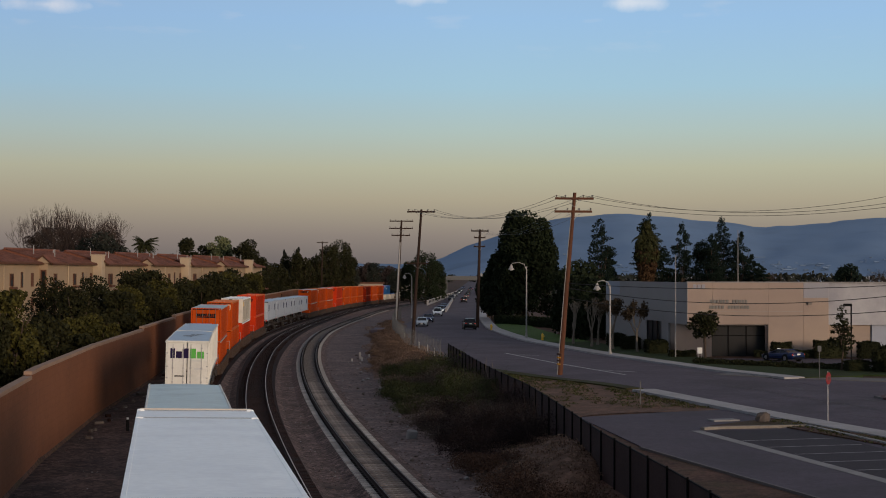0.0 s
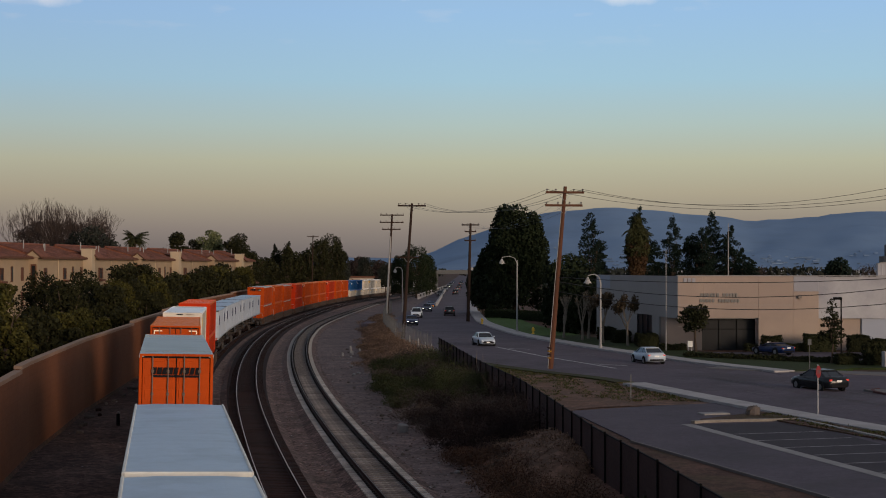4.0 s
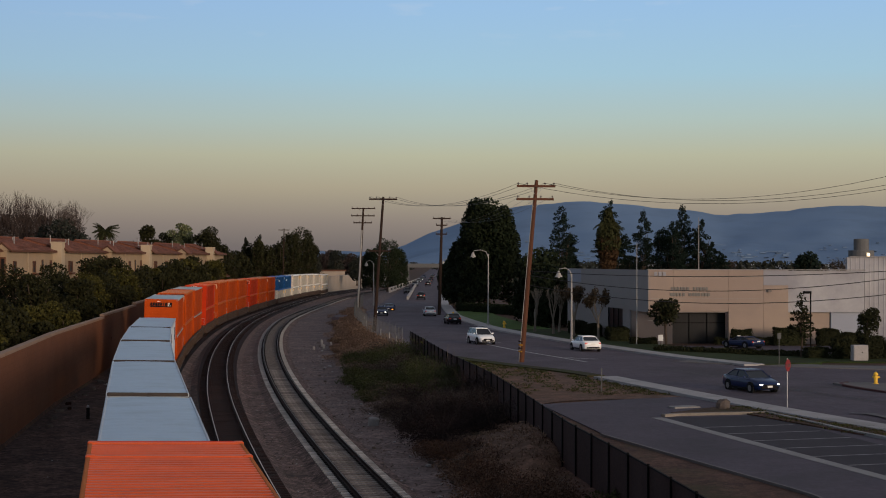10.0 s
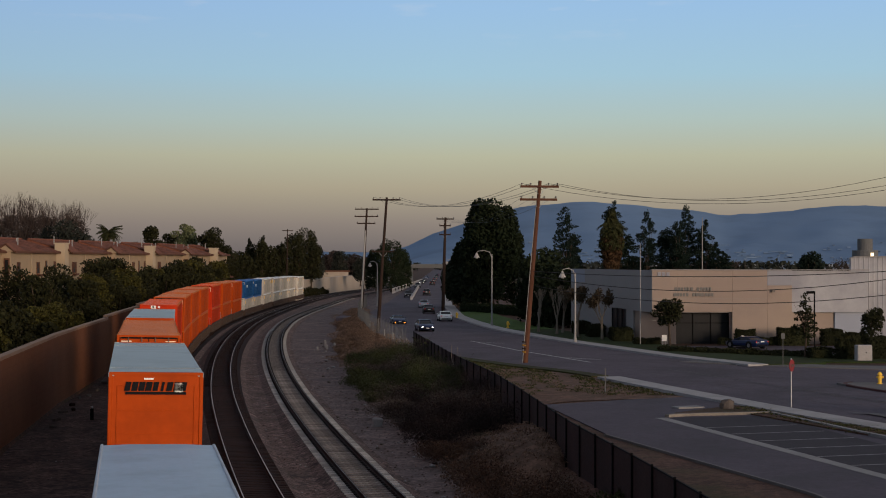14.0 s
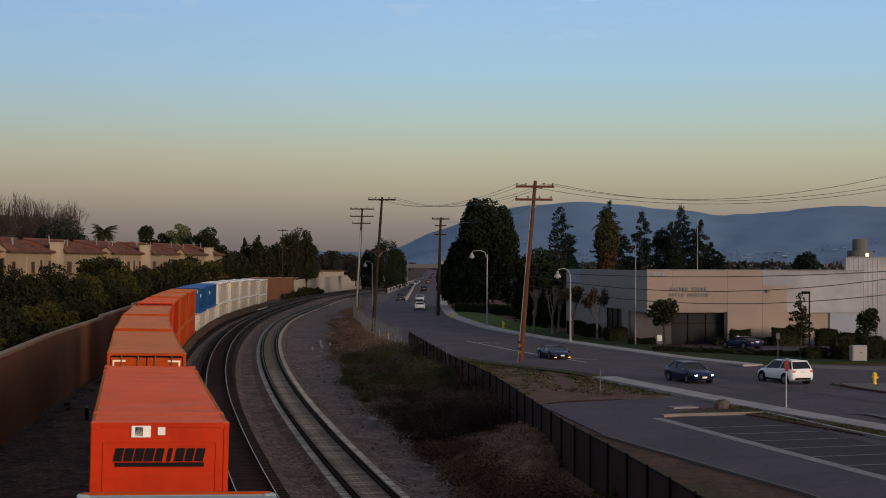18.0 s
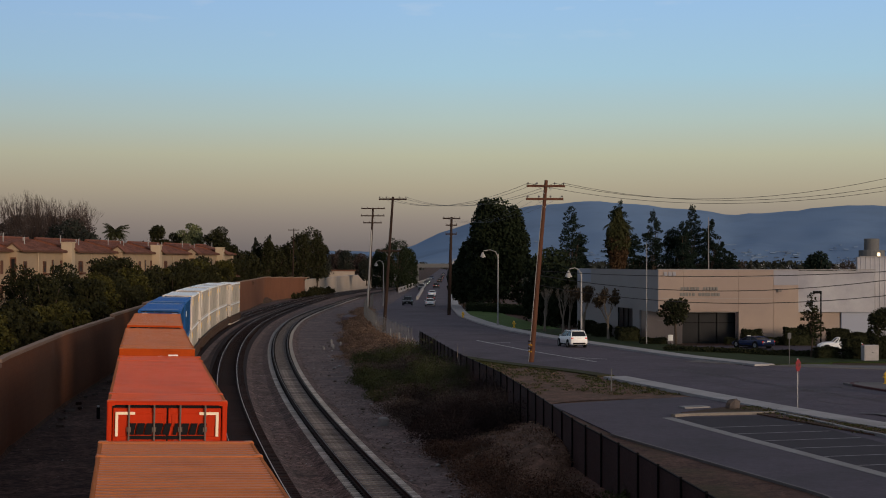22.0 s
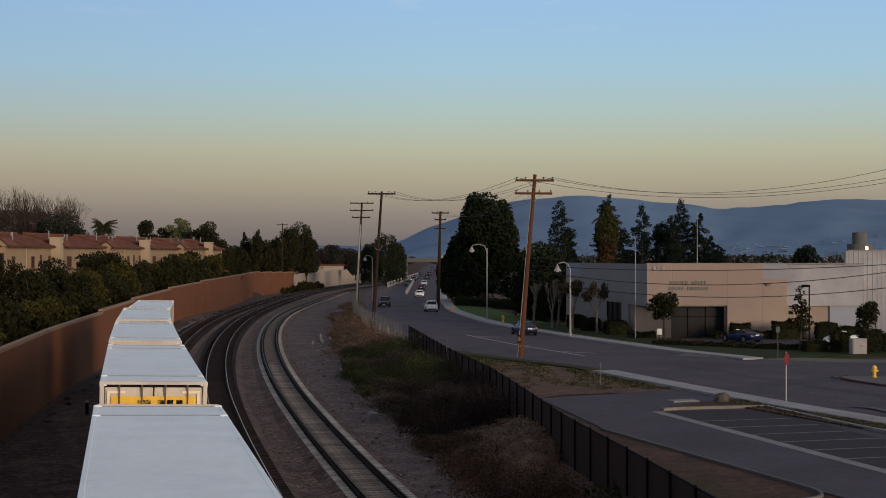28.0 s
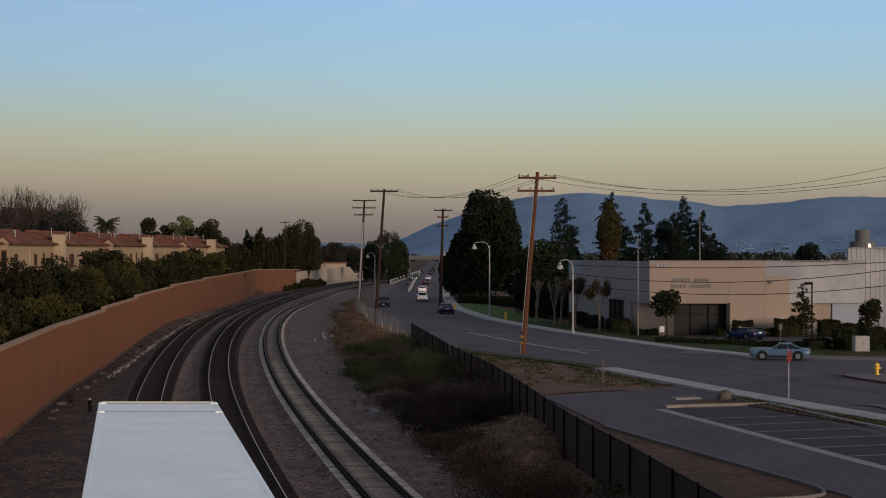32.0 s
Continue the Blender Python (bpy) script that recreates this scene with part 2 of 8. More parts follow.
M["pole_dark"] = surf("pole_dark", (0.02788, 0.01722, 0.01312), 0.3, 0.6, 10, 0.9, 0.4, stretch=(3, 3, 0.4))
M["pole_grey"] = surf("pole_grey", (0.2706, 0.2583, 0.246), 0.2, 1, 10, 0.8)
M["wire"] = surf("wire", (0.015, 0.014, 0.015), 0.1, 2, 10, 0.6)
M["insul"] = surf("insul", (0.10, 0.08, 0.07), 0.2, 5, 20, 0.4)
M["stucco_tan"] = surf("stucco_tan", (0.24769, 0.19334, 0.16305), 0.07, 0.3, 10, 0.9, 0.15, stain=(0.335, 0.262, 0.198), stain_scale=0.12, stain_amt=0.4)
M["stucco_grey"] = surf("stucco_grey", (0.246, 0.2321, 0.228), 0.07, 0.3, 10, 0.9, 0.15)
M["sign_grey"] = surf("sign_grey", (0.1312, 0.12136, 0.11152), 0.1, 2, 10, 0.7)
M["stucco_blue"] = surf("stucco_blue", (0.2542, 0.2706, 0.3157), 0.06, 0.3, 10, 0.9, 0.1)
M["white_wall"] = surf("white_wall", (0.2294, 0.2263, 0.24751), 0.06, 0.3, 10, 0.85, 0.1, stain=(0.5, 0.49, 0.48), stain_scale=0.1, stain_amt=0.4)
M["house"] = surf("house", (0.2788, 0.205, 0.1353), 0.10, 0.3, 8, 0.92, 0.15, stain=(0.36, 0.24, 0.14), stain_scale=0.15, stain_amt=0.4)
M["house_light"] = surf("house_light", (0.369, 0.287, 0.1968), 0.08, 0.3, 8, 0.92, 0.15)
M["trim_brown"] = surf("trim_brown", (0.0984, 0.0451, 0.0287), 0.2, 1, 8, 0.8)
M["roof_tile"] = surf("roof_tile", (0.1558, 0.06068, 0.03854), 0.35, 0.8, 6, 0.85, 0.5, island=0.25)
M["glass_dark"] = surf("glass_dark", (0.009, 0.009, 0.010), 0.1, 1, 6, 0.35)
M["glass_dark"].node_tree.nodes["Principled BSDF"].inputs["Specular IOR Level"].default_value = 0.2
M["window_white"] = surf("window_white", (0.5412, 0.5248, 0.492), 0.08, 1, 6, 0.7)
M["leaf_dark"] = surf("leaf_dark", (0.01722, 0.01722, 0.00571), 0.3, 0.4, 5, 0.8, island=0.4)
M["leaf_ficus"] = surf("leaf_ficus", (0.0121, 0.01765, 0.00706), 0.3, 0.4, 5, 0.8, island=0.15)
M["leaf_citrus"] = surf("leaf_citrus", (0.04174, 0.03791, 0.00853), 0.35, 0.35, 5, 0.8, island=0.5)
M["leaf_pine"] = surf("leaf_pine", (0.0085, 0.0155, 0.0105), 0.3, 0.4, 5, 0.85, island=0.35)
# greyed green: haze of distance is put into the far leaves' colour
M["leaf_far"] = surf("leaf_far", (0.02066, 0.02288, 0.01771), 0.3, 0.2, 3, 0.9, island=0.35)
M["leaf_pale"] = surf("leaf_pale", (0.105, 0.115, 0.055), 0.3, 0.3, 4, 0.85, island=0.3)
M["frond_dry"] = surf("frond_dry", (0.0492, 0.02788, 0.01394), 0.35, 0.6, 6, 0.9, island=0.4)
M["twig"] = surf("twig", (0.04756, 0.03444, 0.02952), 0.25, 1, 8, 0.95)
M["bark"] = surf("bark", (0.0615, 0.04428, 0.0328), 0.3, 1.5, 12, 0.95, 0.5, stretch=(2, 2, 0.5))
M["bark_pale"] = surf("bark_pale", (0.164, 0.1353, 0.1066), 0.25, 1.5, 8, 0.9, 0.2)
M["leaf_dry"] = surf("leaf_dry", (0.0656, 0.04592, 0.02788), 0.35, 0.8, 6, 0.9, island=0.35)
M["brush"] = surf("brush", (0.0624, 0.048, 0.0396), 0.4, 0.7, 6, 0.95, island=0.5)
M["brush_dry"] = surf("brush_dry", (0.128, 0.083, 0.058), 0.35, 0.7, 6, 0.95, island=0.45)
M["brush_green"] = surf("brush_green", (0.04125, 0.04625, 0.0175), 0.35, 0.7, 6, 0.95, island=0.45)
M["brush_black"] = surf("brush_black", (0.021, 0.014, 0.0132), 0.4, 0.7, 6, 0.95, island=0.45)
M["stone"] = surf("stone", (0.085, 0.070, 0.063), 0.3, 2, 9, 0.9, 0.6)
# distance haze is put into the blue of the ridge and hillside town
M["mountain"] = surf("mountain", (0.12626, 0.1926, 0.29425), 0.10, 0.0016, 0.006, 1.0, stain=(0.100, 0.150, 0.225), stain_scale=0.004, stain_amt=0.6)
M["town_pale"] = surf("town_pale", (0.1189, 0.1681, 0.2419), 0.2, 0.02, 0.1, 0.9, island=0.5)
M["town"] = surf("town", (0.22, 0.235, 0.265), 0.3, 0.02, 0.1, 0.9, island=0.5)
M["pavement"] = surf("pavement", (0.2916, 0.2754, 0.27), 0.2, 0.6, 10, 0.85, 0.2, stain=(0.19, 0.178, 0.172), stain_scale=0.4, stain_amt=0.5)
M["beige_wall"] = surf("beige_wall", (0.30, 0.25, 0.205), 0.1, 0.3, 8, 0.9, 0.1, stain=(0.25, 0.205, 0.17), stain_scale=0.1, stain_amt=0.4)
M["brush_umber"] = surf("brush_umber", (0.0624, 0.036, 0.02464), 0.4, 0.7, 6, 0.95, island=0.6)
M["galv_dull"] = surf("galv_dull", (0.104, 0.104, 0.104), 0.2, 2, 12, 0.8)
M["twig_haze"] = surf("twig_haze", (0.03375, 0.02475, 0.02175), 0.3, 0.4, 5, 0.95, island=0.4)
M["gravel_grey"] = surf("gravel_grey", (0.11513, 0.08323, 0.07689), 0.5, 0.5, 5.0, 0.95, 0.35, stain=(0.060, 0.050, 0.051), stain_scale=0.3, stain_amt=0.5, grit=0.35, grit_scale=6.0)
M["apron"] = surf("apron", (0.135, 0.124, 0.12), 0.2, 0.5, 10, 0.9, 0.2, stain=(0.095, 0.086, 0.083), stain_scale=0.3, stain_amt=0.6)
M["leaf_hedge"] = surf("leaf_hedge", (0.0161, 0.01764, 0.00675), 0.35, 0.4, 5, 0.85, island=0.4)
M["leaf_palm"] = surf("leaf_palm", (0.02788, 0.02952, 0.01066), 0.3, 0.4, 5, 0.85, island=0.4)
M["paint_dim"] = surf("paint_dim", (0.105, 0.098, 0.10), 0.4, 2.0, 12, 0.85)
M["straw"] = surf("straw", (0.15141, 0.10006, 0.07174), 0.35, 0.7, 6, 0.95, island=0.5)
M["tyre"] = surf("tyre", (0.012, 0.012, 0.012), 0.2, 4, 20, 0.85)
M["rim"] = surf("rim", (0.2475, 0.2475, 0.253), 0.1, 4, 20, 0.35, 0, 0.8)
M["car_glass"] = surf("car_glass", (0.012, 0.014, 0.018), 0.05, 2, 8, 0.05)
M["car_glass"].node_tree.nodes["Principled BSDF"].inputs["Specular IOR Level"].default_value = 0.22
M["headlight"] = surf("headlight", (1.0, 0.93, 0.80), 0.02, 2, 8, 0.2, emit=5.0)
M["headlight_off"] = surf("headlight_off", (0.65, 0.66, 0.68), 0.05, 2, 8, 0.12)
M["amber"] = surf("amber", (1.0, 0.30, 0.03), 0.02, 2, 8, 0.2, emit=3.0)
M["taillight"] = surf("taillight", (0.55, 0.03, 0.015), 0.02, 2, 8, 0.3, emit=0.18)
M["taillight_dim"] = surf("taillight_dim", (0.40, 0.015, 0.012), 0.02, 2, 8, 0.2)
M["plate"] = surf("plate", (0.6, 0.6, 0.58), 0.1, 5, 20, 0.5)
M["lamp_glow"] = surf("lamp_glow", (1.0, 0.78, 0.48), 0.02, 2, 8, 0.2, emit=1.6)
M["sign_red"] = surf("sign_red", (0.182, 0.0112, 0.0126), 0.1, 3, 10, 0.5)
M["hydrant_yellow"] = surf("hydrant_yellow", (0.68, 0.40, 0.03), 0.12, 3, 10, 0.6)
M["steel_dark"] = surf("steel_dark", (0.055, 0.045, 0.040), 0.3, 1.0, 9, 0.8, 0.2, 0.2)
M["car_brown"] = surf("car_brown", (0.057, 0.0372, 0.0288), 0.35, 0.7, 8, 0.85, 0.2, stain=(0.05, 0.035, 0.028), stain_scale=0.6)
M["bar_steel"] = surf("bar_steel", (0.14, 0.10, 0.08), 0.3, 3, 10, 0.8)
M["bar_black"] = surf("bar_black", (0.010, 0.009, 0.010), 0.15, 3, 10, 0.9)
M["bar_purple"] = surf("bar_purple", (0.016, 0.010, 0.040), 0.1, 3, 10, 0.9)
M["bar_green"] = surf("bar_green", (0.055, 0.30, 0.030), 0.1, 3, 10, 0.6)
M["bar_yellow"] = surf("bar_yellow", (0.72, 0.42, 0.03), 0.12, 3, 10, 0.6)
M["band_yellow"] = surf("band_yellow", (0.26, 0.13, 0.02), 0.15, 3, 10, 0.8)
M["bar_white"] = surf("bar_white", (0.75, 0.73, 0.68), 0.1, 3, 10, 0.6)
M["trim_pale"] = surf("trim_pale", (0.42, 0.42, 0.42), 0.1, 3, 10, 0.6)
M["stain_grey"] = surf("stain_grey", (0.20, 0.225, 0.25), 0.15, 2, 9, 0.7)
M["reflect"] = surf("reflect", (0.82, 0.66, 0.46), 0.08, 3, 10, 0.5)
M["red_tape"] = surf("red_tape", (0.42, 0.06, 0.04), 0.1, 3, 10, 0.6)


# ---- mesh tools ----
class Build:
    """Collects vertices and faces of one mesh, each face with its material."""

    def __init__(self, *mats):
        self.v, self.f, self.k, self.mats = [], [], [], [M[m] if isinstance(m, str) else m for m in mats]

    def face(self, pts, k=0):
        n = len(self.v)
        self.v.extend(pts)
        self.f.append(tuple(range(n, n + len(pts))))
        self.k.append(k)

    def box(self, cx, cy, cz, sx, sy, sz, k=0, rz=0.0, bev=0.0):
        """A box about its centre; bev chamfers its upright and upper edges."""
        c, s = math.cos(radians(rz)), math.sin(radians(rz))
        n = len(self.v)
        hx, hy, hz = sx / 2, sy / 2, sz / 2
        b = min(bev, hx * 0.9, hy * 0.9, hz * 0.9)
        if b <= 0:
            ring = [(-hx, -hy), (hx, -hy), (hx, hy), (-hx, hy)]
            levels = [(-hz, 0), (hz, 0)]
        else:
            ring = [(-hx + b, -hy), (hx - b, -hy), (hx, -hy + b), (hx, hy - b), (hx - b, hy), (-hx + b, hy), (-hx, hy - b), (-hx, -hy + b)]
            levels = [(-hz, 0), (hz - b, 0), (hz, b)]
        for z, sh in levels:
            for x, y in ring:
                x, y = x * (1 - sh / hx), y * (1 - sh / hy)
                self.v.append((cx + x * c - y * s, cy + x * s + y * c, cz + z))
        m = len(ring)
        for lv in range(len(levels) - 1):
            for i in range(m):
                j = (i + 1) % m
                self.f.append((n + lv * m + i, n + lv * m + j, n + (lv + 1) * m + j, n + (lv + 1) * m + i))
                self.k.append(k)
        self.f.append(tuple(n + i for i in reversed(range(m))))
        self.f.append(tuple(n + (len(levels) - 1) * m + i for i in range(m)))
        self.k += [k, k]
        return self

    def tube(self, pts, radii, n=8, k=0, caps=True):
        """A round bar through pts with a radius at each."""
        base = len(self.v)
        pts = [Vector(p) for p in pts]
        for i, p in enumerate(pts):
            d = (pts[min(i + 1, len(pts) - 1)] - pts[max(i - 1, 0)]).normalized()
            a = d.cross(Vector((0, 0, 1)) if abs(d.z) < 0.9 else Vector((1, 0, 0))).normalized()
            b = d.cross(a)
            r = radii[i] if isinstance(radii, (list, tuple)) else radii
            for j in range(n):
                t = 2 * math.pi * j / n
                q = p + a * (r * math.cos(t)) + b * (r * math.sin(t))
                self.v.append((q.x, q.y, q.z))
        for i in range(len(pts) - 1):
            for j in range(n):
                e = (j + 1) % n
                self.f.append((base + i * n + j, base + i * n + e, base + (i + 1) * n + e, base + (i + 1) * n + j))
                self.k.append(k)
        if caps:
            self.f.append(tuple(base + j for j in reversed(range(n))))
            self.f.append(tuple(base + (len(pts) - 1) * n + j for j in range(n)))
            self.k += [k, k]
        return self

    def loft(self, rings, k=0, caps=True):
        """Skin over rings with the same number of points."""
        base, n = len(self.v), len(rings[0])
        for r in rings:
            self.v.extend(r)
        for i in range(len(rings) - 1):
            for j in range(n):
                e = (j + 1) % n
                self.f.append((base + i * n + j, base + i * n + e, base + (i + 1) * n + e, base + (i + 1) * n + j))
                self.k.append(k)
        if caps:
            self.f.append(tuple(base + j for j in reversed(range(n))))
            self.f.append(tuple(base + (len(rings) - 1) * n + j for j in range(n)))
            self.k += [k, k]
        return self

    def sheet(self, rows, k=0):
        """A sheet over rows of points."""
        base, n = len(self.v), len(rows[0])
        for r in rows:
            self.v.extend(r)
        for i in range(len(rows) - 1):
            for j in range(n - 1):
                self.f.append((base + i * n + j, base + i * n + j + 1, base + (i + 1) * n + j + 1, base + (i + 1) * n + j))
                self.k.append(k)
        return self

    def slab(self, poly, z0, z1, k=0):
        """An upright prism over a plan outline (anticlockwise)."""
        n, m = len(self.v), len(poly)
        self.v.extend([(x, y, z0) for x, y in poly] + [(x, y, z1) for x, y in poly])
        for i in range(m):
            j = (i + 1) % m
            self.f.append((n + i, n + j, n + m + j, n + m + i))
            self.k.append(k)
        self.f.append(tuple(n + m + i for i in range(m)))
        self.f.append(tuple(n + i for i in reversed(range(m))))
        self.k += [k, k]
        return self

    def mesh(self, name, smooth=False):
        me = bpy.data.meshes.new(name)
        me.from_pydata(self.v, [], self.f)
        for m in self.mats:
            me.materials.append(m)
        me.polygons.foreach_set("material_index", self.k)
        if smooth:
            me.polygons.foreach_set("use_smooth", [True] * len(self.f))
        me.update()
        return me


def part(name, b, parent=None, label="", smooth=False, at=None):
    """Links a Build (or a mesh) as one object, under a thing or a part if given."""
    me = b.mesh(name, smooth) if isinstance(b, Build) else b
    ob = new(name, me)
    if parent:
        ob.parent = parent
    if at is not None:
        ob.matrix_basis = at
    if label:
        ob["label"] = label
    return ob


def thing(name, m, label, category, group="", kind=""):
    """An empty at a thing's base, to carry its parts."""
    ob = new(name)
    ob.empty_display_size = 0.2
    ob.matrix_basis = m
    return tagged(ob, label, category, group, kind)


def line(tab):
    """A function through a table of (y, x)."""
    ys, xs = np.array([a for a, _ in tab], float), np.array([b for _, b in tab], float)

    def f(y):
        if y > ys[-1]:
            return float(xs[-1] + (y - ys[-1]) * (xs[-1] - xs[-2]) / (ys[-1] - ys[-2]))
        if y < ys[0]:
            return float(xs[0] + (y - ys[0]) * (xs[1] - xs[0]) / (ys[1] - ys[0]))
        return float(np.interp(y, ys, xs))
    return f


# ---- the plan: the lines that the place follows ----
_sy = [-400, 0, 60, 120, 180, 240, 300, 400, 500, 700, 2500]
_ss = [-0.214, -0.214, -0.188, -0.144, -0.098, -0.060, -0.030, 0.001, 0.034, 0.060, 0.06]
TY = np.arange(-400, 2000, 1.0)
_sl = np.interp(TY, _sy, _ss)
TX = np.cumsum(_sl) - np.cumsum(_sl)[400] + 0.76
_shift = np.interp(TY, (45, 95, 200, 270), (0, 0.42, 0.46, 0))
TX = TX - _shift
TS = np.concatenate([[0], np.cumsum(np.hypot(np.diff(TX), 1.0))])
TS = TS - TS[400]
OFF = (0.0, 4.29, 8.89)


def grade(y):
    """Height of the rails: level, then slowly falling towards the far bridge."""
    return float(np.interp(y, (230, 300, 350, 410, 535, 650, 800, 1200), (0, -0.36, -0.5, -0.62, -1.3, -2.05, -2.5, -2.8)))


def spread(off, y):
    """The third track draws away from the others along the far bend, the second lies a little closer near by."""
    aside = float(np.interp(y, TY, _shift))
    if off > 6:
        return off + aside + float(np.interp(y, (200, 250, 300, 350, 430), (0, 0.4, 1.3, 2.3, 3.0)))
    if off > 2:
        return off + aside + float(np.interp(y, (60, 110, 190, 250), (0, -0.22, -0.25, 0)))
    return off


def on_track(s, off=0.0):
    """Place and heading on the line of the inner track at s metres along it, off metres to its right."""
    y, x = float(np.interp(s, TS, TY)), float(np.interp(s, TS, TX))
    sl = float(np.interp(y, TY, _sl))
    n = math.hypot(1, sl)
    return x + off / n, y - off * sl / n, math.degrees(math.atan2(-sl, 1))


def track_x(y, off=0.0):
    sl = float(np.interp(y, TY, _sl))
    return float(np.interp(y, TY, TX)) + off * math.hypot(1, sl)


wall_x = line([(-80, 6), (0, -8.5), (40, -15.6), (77.7, -21.9), (101.8, -25.1), (136, -28.6), (163, -31.3), (197, -34.2), (230, -36.2), (268, -37.9), (316, -40.4), (366, -43.6), (374, -43.2), (425, -40.9), (432, -41.0), (480, -43.6), (600, -46)])
edge_x = line([(-60, 23), (0, 12), (40, 4.6), (64.5, 1.1), (73.7, -0.6), (83, -2.5), (107, -5.5), (128, -8.5), (182, -12.7), (230, -15.2), (300, -18.5), (400, -18.8), (500, -14.4), (700, -10.0)])
fence_x = line([(-60, 22), (0, 13.2), (42.5, 7.6), (53.6, 6.5), (65, 5.2), (79.7, 4.1), (94, 2.9), (112, 0.6), (148, -3.0), (190, -8.6), (235, -12.6), (270, -14.2), (400, -15.0), (500, -12.6), (700, -8.6)])
road_near = [(280, -322), (70, 0), (42.5, 44), (28.4, 68), (23.7, 79.8), (20.2, 89.7), (17.1, 100.0), (13.4, 113), (11.2, 121.5), (6.6, 128.5), (1.6, 139.8), (-3.0, 152), (-6.8, 175), (-9.8, 205), (-12.3, 232), (-12.6, 262), (-12.0, 300), (-11.8, 500), (-11.6, 1600)]
road_far = [(293, -310), (80, 10), (48, 66), (36, 92), (29.8, 105.7), (28.4, 110.6), (25.2, 128.5), (20.6, 137.4), (16.1, 153.4), (13.0, 163.9), (9.2, 180), (5.5, 198), (3.0, 220), (1.0, 242.5), (0.2, 275), (-0.6, 330), (-0.9, 500), (-0.8, 1600)]
ROAD_Z = 0.5


def smooth_line(pts, step=3.0):
    """A polyline rounded and resampled."""
    p = np.array(pts, float)
    s = np.concatenate([[0], np.cumsum(np.hypot(*np.diff(p, axis=0).T))])
    q = np.arange(0, s[-1], step)
    x, y = np.interp(q, s, p[:, 0]), np.interp(q, s, p[:, 1])
    for _ in range(6):
        x[1:-1] = (x[:-2] + 2 * x[1:-1] + x[2:]) / 4
        y[1:-1] = (y[:-2] + 2 * y[1:-1] + y[2:]) / 4
    return np.stack([x, y], 1)


def ribbon(b, pts, w0, w1, z, k=0, thick=0.0):
    """A strip along pts from w0 to w1 metres to the right of the way, thick deep."""
    p = np.asarray(pts, float)
    d = np.gradient(p, axis=0)
    d /= np.linalg.norm(d, axis=1)[:, None]
    nrm = np.stack([d[:, 1], -d[:, 0]], 1)
    a, c = p + nrm * w0, p + nrm * w1
    if thick:
        rings = [[(a[i][0], a[i][1], z - thick), (c[i][0], c[i][1], z - thick), (c[i][0], c[i][1], z), (a[i][0], a[i][1], z)] for i in range(len(p))]
        b.loft(rings, k)
    else:
        b.sheet([[(a[i][0], a[i][1], z), (c[i][0], c[i][1], z)] for i in range(len(p))], k)
    return b


# ---- ground: one sheet to the horizon ----
def ground_z(x, y):
    """Height of the ground: low along the railway, higher beside the road and behind the wall."""
    e, f, w = edge_x(y), fence_x(y), wall_x(y)
    if x < w:
        return 0.3
    if x < e:
        return -0.42
    if x < f:
        t = (x - e) / max(f - e, 0.1)
        return -0.42 + 0.84 * min(1, t) ** 0.8
    return 0.42


def foot_rise(y):
    """The bank of earth along the foot of the sound wall."""
    return float(np.interp(y, (135, 190, 230, 275), (0, 0.85, 0.6, 0)))


def build_ground():
    b = Build("dirt", "gravel", "gravel_grey", "gravel_shaded", "earth_red")
    rows, ys = [], [-400, -330, -240] + list(range(-160, 260, 4)) + list(range(260, 700, 20)) + [800, 1000, 1400, 2000, 3000, 4900]
    for y in ys:
        back = max(-160 - y, 0)
        e, f, w = [g(max(-160, min(y, 600))) + 0.2 * back for g in (edge_x, fence_x, wall_x)]
        if y > 600:
            w, e, f = min(w, track_x(min(y, 1500)) - 8), max(e, track_x(min(y, 1500)) + 12), max(f, track_x(min(y, 1500)) + 16)
        t2 = min(track_x(min(y, 1500), spread(OFF[2], y)) + 2.0, e - 0.6)
        xs = [-4500, -900, -200, w - 12, w - 0.3, w + 0.1, w + 1.2] + [w + 1.2 + (t2 - w - 1.2) * i / 6 for i in range(1, 7)] + [e, e + (f - e) * 0.33, e + (f - e) * 0.66, f, f + 6, f + 30, 120, 400, 1200, 4500]
        row = []
        for i, x in enumerate(xs):
            if y > 600:
                z = grade(y) - 0.42 if 5 <= i <= 13 else 0.0
            else:
                z = ground_z(x - 0.2 * back + (0.05 if i == 5 else 0), max(y, -160))
                z += grade(y) if 5 <= i <= 13 else 0.0
            if i in (5, 6):
                z += foot_rise(y) * (1.0 if i == 5 else 0.3)
            if 6 <= i <= 15 and y < 300:
                z += 0.10 * noise.noise(Vector((x * 0.35, y * 0.2, 0)))
            row.append((x, y, z))
        rows.append(row)
    n = len(rows[0])
    b.sheet(rows)
    k = 0
    for i in range(len(rows) - 1):
        for j in range(n - 1):
            # 3 is gravel darkened as if shaded, on the wall side of the tracks
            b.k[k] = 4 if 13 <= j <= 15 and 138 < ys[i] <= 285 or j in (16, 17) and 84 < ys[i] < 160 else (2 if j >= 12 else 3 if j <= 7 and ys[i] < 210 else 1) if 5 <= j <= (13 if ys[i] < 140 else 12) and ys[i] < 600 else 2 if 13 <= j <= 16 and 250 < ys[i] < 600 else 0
            k += 1
    return tagged(part("ground", b), "bare brown earth and grey railway gravel", "ground", kind="structure")


ground = build_ground()


